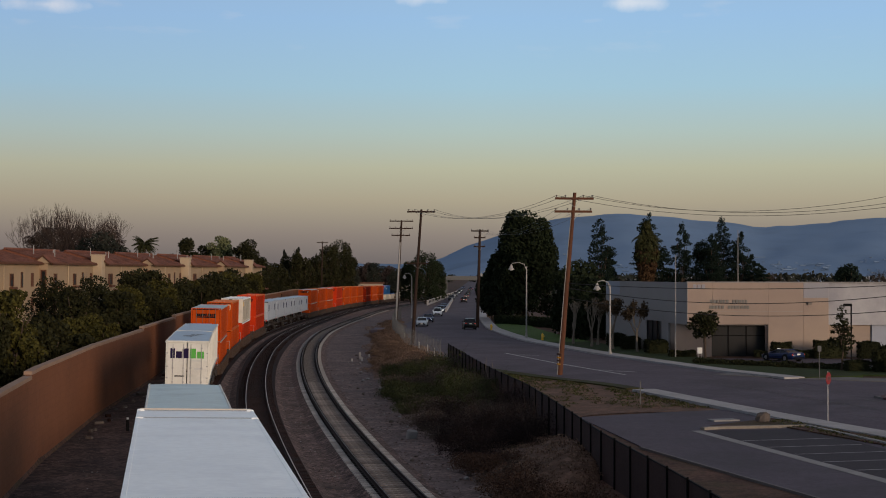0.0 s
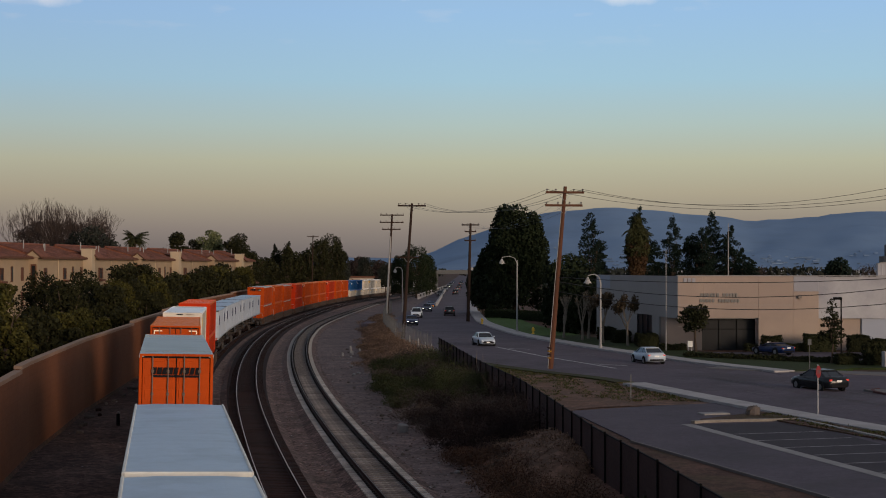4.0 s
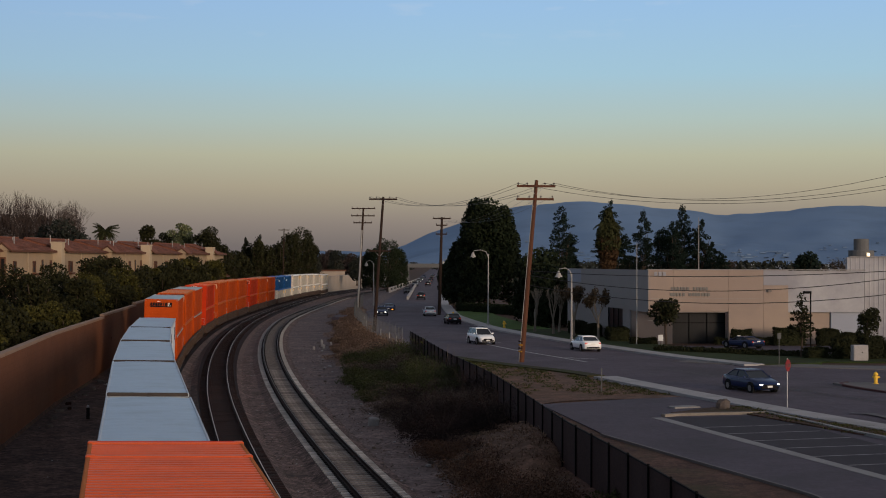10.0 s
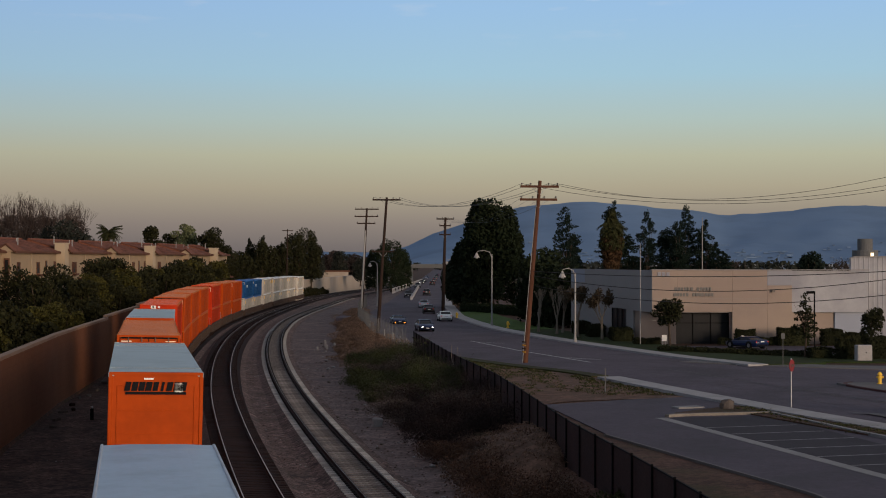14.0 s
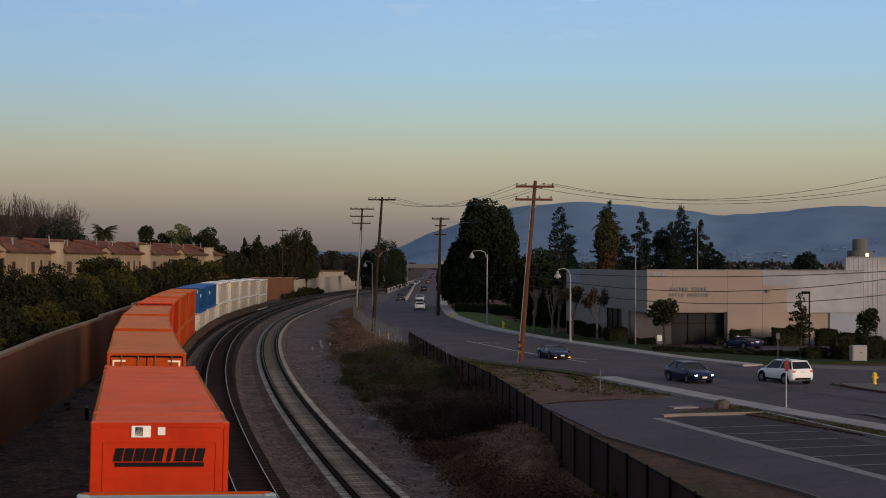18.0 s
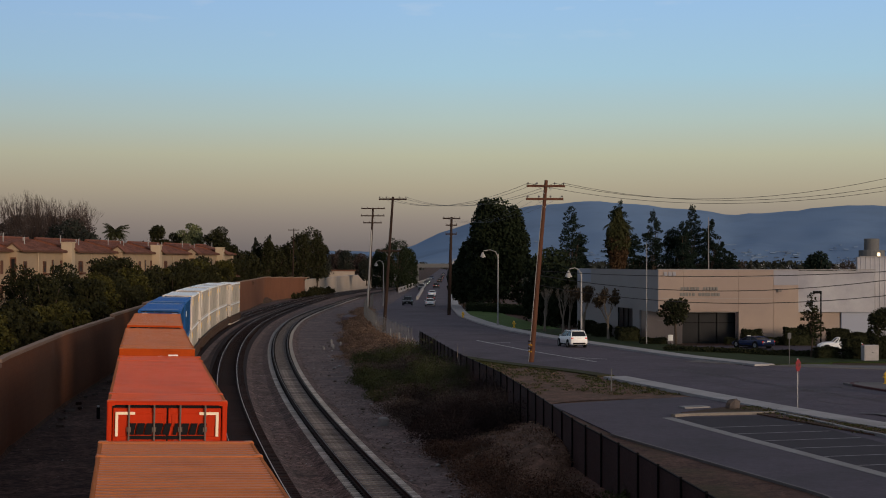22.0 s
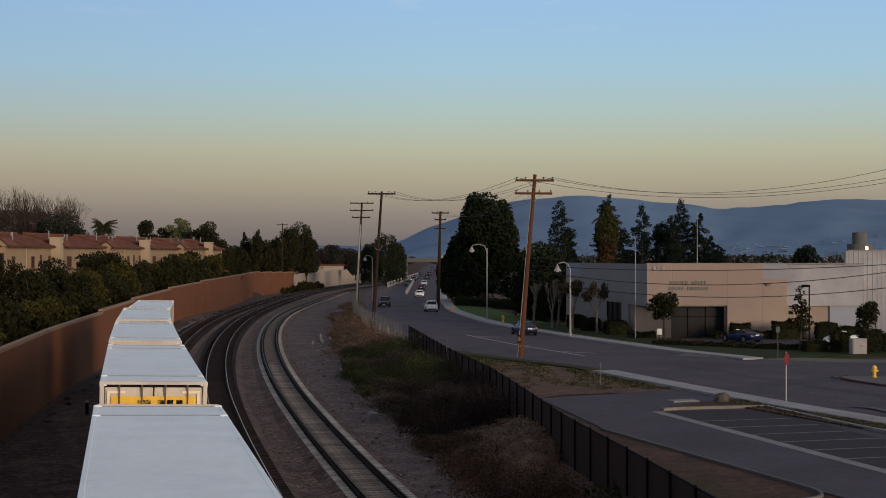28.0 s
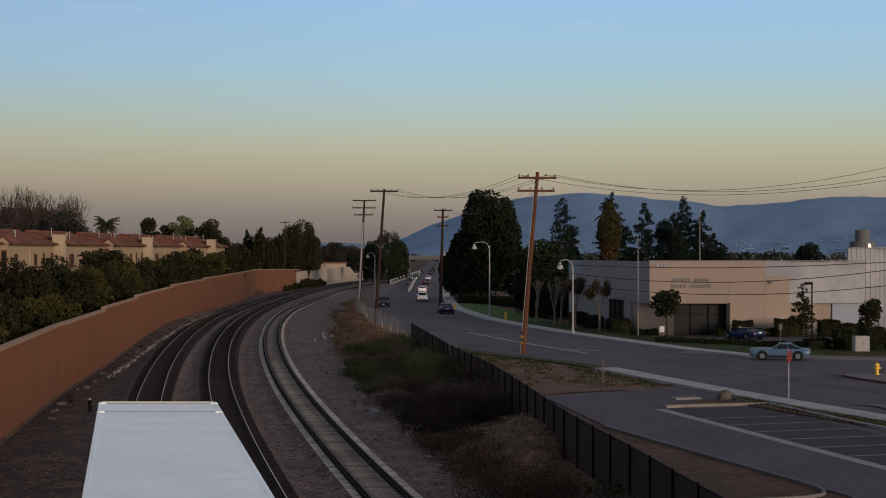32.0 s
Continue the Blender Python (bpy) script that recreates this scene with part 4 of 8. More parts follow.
def make_container(side, roof, doors, marks, label, z, long=L53):
    """A container thing; doors: whether its doors face forward; marks: flat lettering shapes on the end."""
    c = container(side, roof, long)
    th = thing("freight_container", pose(0, 0, z), label, "freight container", "containers on the train")
    hl, hw = long / 2, W53 / 2
    post = 1.98 if long == L53 else 1.35
    part("body", c["body"], th)
    part("roof", c["roof"], th, PAINT_WORD[roof] + " ribbed steel roof")
    part("frame", c["frame"], th)
    for y in (-hl + 0.14, -hl + post, hl - post, hl - 0.14):
        part("roof_rib", c["rib"], th, at=pose(0, y, H53 - 0.015))
    for x, y in c["castings"]:
        part("corner_casting", c["cast"], th, at=pose(x, y, H53 - 0.055))
    if doors:
        for sx in (-1, 1):
            part("door", c["door"], th, at=pose(sx * (W53 / 4 - 0.055), -hl + 0.06, H53 / 2))
            for q in (0.28, 0.82):
                part("lock_bar", c["bar"], th, "steel locking bar", at=pose(sx * q, -hl - 0.03, H53 / 2))
    else:
        end = part("end_wall", c["end"], th)
        for z in (0.5, 1.15, 1.78, 2.46):
            part("end_rib", c["rib_h"], end, at=pose(0, -hl + 0.012, z))
        for sx in (-1, 1):
            part("end_rib", c["rib_v"], end, at=pose(sx * (hw - 0.24), -hl + 0.012, 1.48))
    if side in ("cream", "blue"):
        for y, z0, w, hh in ((-hl + 1.1, 2.2, 0.9, 0.5), (hl - 1.2, 2.2, 0.9, 0.5)) if side == "cream" else ((-hl + 3.2, 1.9, 1.6, 0.4),):
            b = Build("bar_yellow" if side == "cream" else "bar_white")
            b.box(hw + 0.006, y, z0, 0.012, w, hh)
            part("side_marking", b, th)
    for x, zz, w, h, m, *lean in marks:
        b = Build(m)
        b.box(x, -hl - 0.012, zz, w, 0.012, h)
        if lean:
            b.v = [(vx + lean[0] * (vz - zz) / h, vy, vz) for vx, vy, vz in b.v]
        part("marking", b, th)
    return th


PAINT_WORD = {"tan_roof": "faded orange", "red_roof": "faded red", "grey_roof": "pale grey", "white_roof": "white", "blue_roof": "blue", "green_roof": "pale green", "trailer_roof": "pale blue-grey"}
LETTERS = [(-0.765 + 0.19 * i, 2.24, (0.15, 0.16, 0.16, 0.17, 0.14, 0.075, 0.16, 0.14, 0.155)[i], 0.25, "bar_black", 0.05) for i in range(9)] + [(0.0, 2.055, 1.66, 0.08, "bar_black")]
HIGH_LETTERS = [(x, z + 0.21, *rest) for x, z, *rest in LETTERS]
CORNERS = [(-0.90, 2.58, 0.42, 0.06, "reflect"), (0.90, 2.58, 0.42, 0.06, "reflect"), (-1.08, 2.32, 0.06, 0.48, "reflect"), (1.08, 2.32, 0.06, 0.48, "reflect")]
HATCH = [(0.55, 2.50, 0.34, 0.30, "bar_white"), (0.56, 2.50, 0.17, 0.20, "bar_black"), (0.1, 2.52, 0.13, 0.16, "bar_white")]
HATCH_L = [(-0.36, 2.68, 0.36, 0.22, "bar_white"), (-0.40, 2.68, 0.15, 0.17, "bar_black"), (0.02, 2.69, 0.14, 0.15, "bar_white")]
LOWBOARD = [(0.0, 2.17, 2.05, 0.62, "bar_yellow"), (-0.34, 2.22, 0.09, 0.34, "bar_black"), (-0.16, 2.22, 0.18, 0.34, "bar_black"), (0.18, 2.22, 0.16, 0.34, "bar_black"), (0.40, 2.22, 0.16, 0.34, "bar_black"), (0.62, 2.22, 0.16, 0.34, "bar_black")]
SCRAWL = [(-0.40 + 0.13 * i, 2.30, (0.08, 0.09, 0.1, 0.06, 0.1, 0.09, 0.07, 0.09)[i], 0.2, "bar_steel", 0.05) for i in range(8)] + [(-0.18, 2.72, 0.42, 0.07, "bar_black"), (0.5, 2.72, 0.5, 0.03, "bar_steel")]
BLUE_MARKS = [(-0.92, 2.62, 0.36, 0.055, "bar_white"), (0.92, 2.62, 0.36, 0.055, "bar_white"), (-1.1, 2.36, 0.06, 0.36, "reflect"), (1.1, 2.36, 0.06, 0.36, "reflect"), (-0.82, 2.12, 0.30, 0.32, "reflect"), (-0.42, 2.12, 0.14, 0.15, "bar_white"), (-0.2, 2.12, 0.12, 0.15, "bar_white"), (0.02, 2.12, 0.15, 0.15, "bar_white"), (0.25, 2.12, 0.14, 0.15, "bar_white"), (0.48, 2.12, 0.14, 0.15, "bar_white"), (0.70, 2.12, 0.14, 0.15, "bar_white")]


def truck_mesh():
    b = Build("steel_dark", "rail_side")
    for y in (-0.9, 0.9):
        b.tube([(-0.95, y, 0.46), (0.95, y, 0.46)], 0.08, 8, 0)
        for x in (-0.75, 0.75):
            b.tube([(x - 0.06, y, 0.46), (x + 0.06, y, 0.46)], 0.45, 16, 1)
    for x in (-1.0, 1.0):
        b.box(x, 0, 0.55, 0.16, 2.5, 0.30, 0, bev=0.06)
        b.box(x, 0, 0.45, 0.2, 0.7, 0.5, 0, bev=0.05)
    b.box(0, 0, 0.72, 2.1, 0.5, 0.28, 0, bev=0.05)
    return b.mesh("wheel_truck")


TRUCK = truck_mesh()


def well_car():
    """A low well car that holds a stack of containers."""
    th = thing("well_car", pose(0, 0, 0), "rusty brown railway well car under stacked containers", "railway car", "cars of the train")
    for sx in (-1, 1):
        b = Build("car_brown")
        b.box(sx * 1.40, 0, 0.78, 0.10, 17.0, 0.95, 0, bev=0.03)
        b.box(sx * 1.43, 0, 1.24, 0.18, 17.0, 0.10, 0, bev=0.03)
        b.box(sx * 1.43, 0, 0.32, 0.16, 15.5, 0.12, 0, bev=0.03)
        for i in range(12):
            b.box(sx * 1.47, -7.7 + i * 1.4, 0.78, 0.07, 0.14, 0.8, 0)
        part("side_sill", b, th)
    b = Build("car_brown")
    b.box(0, 0, 0.26, 2.7, 15.6, 0.08)
    part("floor", b, th)
    for y in (-9.0, 9.0):
        b = Build("car_brown", "galv")
        b.box(0, y, 0.98, 2.4, 1.7, 0.16, 0, bev=0.03)
        b.box(0, y * 0.945, 0.72, 2.75, 0.25, 0.9, 0, bev=0.04)
        b.box(0, y * 1.05, 0.82, 0.5, 1.4, 0.3, 0, bev=0.04)
        for sx in (-1.15, 1.15):
            b.tube([(sx, y, 1.05), (sx, y, 2.0)], 0.02, 6, 1)
        b.tube([(-1.15, y, 2.0), (1.15, y, 2.0)], 0.02, 6, 1)
        part("end_platform", b, th)
        part("wheel_truck", TRUCK, th, at=pose(0, y * 1.0, 0))
    return th


def spine_car():
    """A skeleton car that carries a road trailer."""
    th = thing("spine_car", pose(0, 0, 0), "narrow dark spine car carrying a road trailer", "railway car", "cars of the train")
    b = Build("steel_dark")
    b.box(0, 0, 0.95, 0.6, 17.2, 0.5, 0, bev=0.05)
    part("spine", b, th)
    b = Build("steel_dark")
    b.box(0, -5.6, 1.16, 2.7, 4.6, 0.10, 0, bev=0.03)
    part("wheel_platform", b, th)
    for sx in (-1.3, 1.3):
        b = Build("steel_dark")
        b.box(sx, -5.6, 1.3, 0.08, 4.6, 0.22)
        part("side_sill", b, th)
    b = Build("steel_dark")
    b.box(0, 5.4, 1.16, 2.5, 0.8, 0.12, 0, bev=0.03)
    part("hitch_plate", b, th)
    b = Build("steel_dark")
    b.tube([(0, 5.4, 1.2), (0, 5.4, 2.2)], 0.12, 8)
    b.box(0, 5.4, 2.2, 0.9, 0.7, 0.08, 0, bev=0.02)
    part("hitch", b, th)
    for y in (-8.0, 8.0):
        part("wheel_truck", TRUCK, th, at=pose(0, y, 0))
    return th


def trailer(side, roof, label, marks, door_mat, top=4.9):
    """A box road trailer riding on a spine car; its doors face forward."""
    th = thing("road_trailer", pose(0, 0, 0), label, "trailer", "trailers on the train")
    hl, hw, h = 8.0, 1.29, 2.86
    z0 = top - h
    ms, mr = PAINT[side], PAINT[roof]
    b = Build(ms, "galv")
    for sx in (-1, 1):
        b.box(sx * (hw - 0.03), 0, z0 + h / 2, 0.06, 16.0, h - 0.1, 0)
        for i in range(27):
            b.box(sx * (hw - 0.0), -7.8 + i * 0.6, z0 + h / 2, 0.02, 0.05, h - 0.2, 0)
        b.box(sx * hw, 0, z0 + 0.08, 0.07, 16.0, 0.16, 1, bev=0.02)
        b.box(sx * hw, 0, top - 0.07, 0.07, 16.0, 0.14, 0, bev=0.02)
    b.box(0, hl - 0.05, z0 + h / 2, 2.5, 0.1, h - 0.06, 0, bev=0.03)
    b.box(0, 0, z0 + 0.06, 2.5, 16.0, 0.12, 1)
    part("body", b, th)
    b = Build(mr)
    rows = []
    for i in range(41):
        y = -hl + 0.06 + (15.88) * i / 40
        w = 0.004 if i % 2 else -0.002
        rows.append([(-hw + 0.02, y, top - 0.03 + w), (-hw * 0.5, y, top + 0.0 + w), (hw * 0.5, y, top + 0.0 + w), (hw - 0.02, y, top - 0.03 + w)])
    b.sheet(rows)
    part("roof", b, th, PAINT_WORD[roof] + " roof with cross ribs")
    if side == "trailer_grey":
        for y in (-6.4, 4.6):
            b = Build("bar_purple")
            b.box(hw + 0.02, y, top - 1.0, 0.014, 1.1, 0.9, 0)
            part("side_marking", b, th)
    for sx in (-1, 1):
        d = Build(door_mat)
        d.box(sx * 0.625, -hl + 0.03, z0 + h / 2 + 0.03, 1.2, 0.06, h - 0.3, 0, bev=0.015)
        dd = part("door", d, th)
        for q in (0.22, 0.86):
            r = Build("galv")
            r.tube([(sx * q, -hl - 0.02, z0 + 0.2), (sx * q, -hl - 0.02, top - 0.2)], 0.02, 6)
            for zz in (z0 + 0.35, z0 + 1.2, top - 0.45):
                r.box(sx * q, -hl - 0.01, zz, 0.10, 0.03, 0.08)
            part("lock_bar", r, dd, "steel locking bar")
        for zz in (z0 + 0.6, z0 + 1.3, z0 + 2.1):
            r = Build("galv")
            r.box(sx * 1.2, -hl - 0.005, zz, 0.12, 0.03, 0.07)
            part("hinge", r, dd)
    b = Build("steel_dark" if side == "trailer_grey" else ms)
    b.box(0, -hl + 0.02, top - 0.055, 2.56, 0.1, 0.11, 0, bev=0.02)
    part("door_header", b, th)
    b = Build(ms)
    b.box(0, -hl + 0.02, z0 + 0.04, 2.56, 0.12, 0.16, 0, bev=0.02)
    part("door_sill", b, th)
    b = Build("red_tape")
    b.box(0, -hl - 0.045, z0 + 0.08, 2.5, 0.01, 0.06, 0)
    part("reflective_tape", b, th, "red reflective tape")
    for sx in (-1, 1):
        r = Build("taillight_dim")
        for q in (1.15, 1.0):
            r.tube([(sx * q, -hl - 0.06, z0 - 0.02), (sx * q, -hl - 0.03, z0 - 0.02)], 0.05, 8)
        part("lamp", r, th)
    b = Build("steel_dark", "bar_white")
    b.box(0, -hl + 0.1, z0 - 0.5, 2.3, 0.1, 0.12, 0, bev=0.02)
    for sx in (-0.6, 0.6):
        b.box(sx, -hl + 0.12, z0 - 0.22, 0.08, 0.08, 0.5, 0)
    part("underride_guard", b, th)
    wh = Build("tyre", "rim")
    wh.tube([(-0.14, 0, 0), (0.14, 0, 0)], 0.5, 18, 0)
    wh.tube([(-0.15, 0, 0), (0.15, 0, 0)], 0.28, 14, 1)
    wm = wh.mesh("wheel")
    for y in (-6.6, -5.3):
        for x in (-1.1, -0.78, 0.78, 1.1):
            part("wheel", wm, th, at=pose(x, y, 1.71))
    b = Build("steel_dark")
    b.box(0, -5.9, z0 - 0.16, 1.2, 3.2, 0.28, 0, bev=0.04)
    for sx in (-0.9, 0.9):
        b.tube([(sx, 4.0, z0), (sx, 4.0, z0 - 0.8)], 0.07, 8)
    part("running_gear", b, th)
    for x, zz, w, hh, m in marks:
        r = Build(m)
        r.box(x, -hl - 0.008, zz, w, 0.012, hh)
        part("marking", r, th)
    return th


# near end of each unit: metres along the track at 0 s
SPEED = 20.3
TRAIN = [(20.0, "W"), (43.5, "G"), (97.0, "F"), (113.6, "S"), (137.7, "OG"), (164.4, "OS"), (188.0, "WJ"), (214.1, "RR"), (237.3, "T"), (254.8, "T"), (271.6, "T"), (289.0, "T"), (305.8, "T"),
         (328.6, "OK"), (350.6, "OT"), (370.6, "OK"), (395.9, "RH"), (418.8, "OD"), (438.1, "OH"), (457.7, "OH"), (481.6, "RD"), (502.2, "OH"), (522.0, "OD"), (545.1, "B"), (563.8, "B"),
         (585.3, "WD"), (607.6, "WL"), (626.4, "WP"), (645.2, "WD"), (669.0, "WD")]
ROLLING = []


def build_train():
    kinds = {
        "W": ("cream", "white_roof", False, [], "white freight container with a bright white roof"),
        "OG": ("orange", "grey_roof", True, LETTERS, "orange freight container with black lettering and a grey roof"),
        "OT": ("orange", "tan_roof", True, CORNERS + LETTERS, "orange freight container with black lettering and a faded roof"),
        "OS": ("orange", "tan_roof", True, CORNERS + LETTERS, "shorter orange freight container with black lettering"),
        "OD": ("orange", "tan_roof", True, CORNERS + LETTERS, "orange freight container with reflective corner marks and a faded roof"),
        "OH": ("orange", "tan_roof", False, HATCH + LETTERS, "orange freight container with a white hatch and a faded roof"),
        "OK": ("orange", "grey_roof", False, HIGH_LETTERS + [(0.62, 2.42, 0.22, 0.26, "bar_white"), (0.63, 2.42, 0.12, 0.16, "bar_black"), (-0.20, 2.66, 0.26, 0.05, "bar_white")], "orange freight container with a plain lettered end and a grey roof"),
        "RR": ("red", "red_roof", False, LETTERS + [(0.10, 2.285, 0.40, 0.27, "bar_white"), (0.11, 2.285, 0.16, 0.2, "bar_black")], "red-orange freight container with black lettering"),
        "RH": ("red", "red_roof", False, HATCH_L + LETTERS, "red-orange freight container with a white hatch"),
        "RD": ("red", "red_roof", True, CORNERS + LETTERS, "red freight container with reflective corner marks and lettering"),
        "WJ": ("cream", "white_roof", False, SCRAWL, "cream freight container with faded black lettering"),
        "B": ("blue", "blue_roof", True, BLUE_MARKS, "dark blue freight container with a bright blue roof"),
        "WD": ("cream", "white_roof", True, CORNERS, "white freight container with closed doors and a white roof"),
        "WL": ("cream", "white_roof", True, LOWBOARD + CORNERS, "white freight container with a yellow door board"),
        "WP": ("cream", "white_roof", False, [(0, 2.52, 2.1, 0.05, "bar_black"), (0, 2.42, 0.9, 0.08, "bar_yellow")], "white freight container with a plain panelled end"),
    }
    for s0, k in TRAIN:
        if k in kinds:
            side, roof, doors, marks, label = kinds[k]
            low_side = {"B": "cream", "OG": "orange", "OK": "orange", "WJ": "red"}.get(k, side)
            low_roof = roof
            ROLLING.append((well_car(), s0 + L53 / 2, 0.0))
            base = 0.02 if s0 > 668 else 0.25
            lo = make_container(low_side, low_roof, doors, [], ("white" if low_side == "cream" else low_side) + " freight container at the bottom of a stack", base)
            long = 14.4 if k == "OS" else L53
            up = make_container(side, roof, doors, marks, label, base + H53 + 0.01, long)
            ROLLING.append((lo, s0 + L53 / 2, base))
            ROLLING.append((up, s0 + long / 2, base + H53 + 0.01))
        else:
            ROLLING.append((spine_car(), s0 + 8.0, 0.0))
            if k == "F":
                marks = [(-0.88, 4.13, 0.27, 0.60, "bar_purple"), (-0.50, 4.04, 0.36, 0.42, "bar_purple"), (-0.10, 4.13, 0.36, 0.60, "bar_purple"), (0.34, 4.13, 0.36, 0.60, "bar_green"), (0.80, 4.04, 0.42, 0.42, "bar_green"), (0.55, 3.68, 0.62, 0.07, "trim_pale"), (-0.45, 2.75, 0.6, 0.07, "bar_black"), (0.7, 3.2, 0.5, 0.1, "trim_pale")]
                t = trailer("white", "trailer_roof", "white road trailer with purple and green lettering shapes", marks, PAINT["white"])
                st = Build("stain_grey")
                for pts in ([(-0.45, -1.6), (0.0, -1.9), (0.25, -1.2), (0.1, 0.4), (-0.3, 0.2), (-0.5, -0.8)], [(0.0, 0.2), (0.3, -0.6), (0.55, 0.9), (0.95, 3.2), (0.45, 1.6)], [(-0.1, 0.3), (0.12, 0.2), (0.25, 2.2), (0.0, 2.4)], [(-0.05, -1.8), (0.12, -1.8), (0.1, -2.7), (0.0, -2.9)], [(0.2, 0.5), (0.4, 0.6), (0.55, 2.3), (0.42, 2.4)]):
                    st.face([(x, y, 4.918) for x, y in pts])
                part("roof_stain", st, t, "grey peeled patch on the roof")
            elif k == "G":
                t = trailer("white", "green_roof", "white road trailer with a pale green roof", [], PAINT["white"])
            elif k == "S":
                t = trailer("white", "trailer_roof", "white road trailer with a grey ribbed roof", [], PAINT["white"])
            else:
                t = trailer("trailer_grey", "trailer_roof", "pale grey road trailer with a blue-grey roof", [], PAINT["trailer_grey"], 4.76)
            ROLLING.append((t, s0 + 8.0, 0.0))
    e = spine_car()
    ROLLING.append((e, 78.5, 0.0))


def rolling_rows(s_mid, z):
    rows = []
    for i in range(0, 33):
        s = s_mid - SPEED * i
        xa, ya, _ = on_track(s - 6)
        xb, yb, _ = on_track(s + 6)
        lift = z * 0.021
        rows.append((float(i), pose((xa + xb) / 2 + lift, (ya + yb) / 2, z + grade((ya + yb) / 2), 0, 1.2, math.degrees(math.atan2(-(xb - xa), yb - ya)))))
    return rows


# ---- plants ----
def leaves(b, rng, lumps, n, size, k=0, shell=0.55, flat=0.0):
    """n small leaf clumps in ellipsoid lumps (x, y, z, rx, ry, rz), denser towards the outside."""
    w = np.array([l[3] * l[4] * l[5] for l in lumps]) ** 0.67
    pick = rng.choice(len(lumps), n, p=w / w.sum())
    d = rng.normal(size=(n, 3))
    d /= np.linalg.norm(d, axis=1)[:, None]
    r = shell + (1.04 - shell) * rng.random(n) ** 0.7
    L = np.array(lumps, float)[pick]
    c = L[:, :3] + d * L[:, 3:] * r[:, None]
    u = rng.normal(size=(n, 3))
    u[:, 2] *= 1 - flat
    u /= np.linalg.norm(u, axis=1)[:, None]
    v = np.cross(u, rng.normal(size=(n, 3)))
    v /= np.linalg.norm(v, axis=1)[:, None]
    s = size * (0.55 + 0.9 * rng.random(n))[:, None]
    u, v = u * s, v * s * 0.7
    q = np.stack([c - u, c - v * 0.8, c + u * 0.9, c + v], 1).reshape(-1, 3)
    base = len(b.v)
    b.v.extend(map(tuple, q.tolist()))
    b.f.extend([(base + 4 * i, base + 4 * i + 1, base + 4 * i + 2, base + 4 * i + 3) for i in range(n)])
    b.k.extend([k] * n)


def limbs(b, rng, h0, h1, spread, n, r, k=0, up=0.6):
    """Crooked limbs leaving a trunk between h0 and h1."""
    for i in range(n):
        a = 2 * math.pi * (i / n + rng.random() * 0.1)
        z = h0 + (h1 - h0) * rng.random() * 0.5
        e = (math.cos(a) * spread * (0.6 + 0.5 * rng.random()), math.sin(a) * spread * (0.6 + 0.5 * rng.random()), z + (h1 - z) * (up + 0.4 * rng.random()))
        m = (e[0] * 0.45, e[1] * 0.45, (z + e[2]) / 2 + 0.1)
        b.tube([(0, 0, z), m, e], [r, r * 0.65, r * 0.25], 6, k, caps=False)


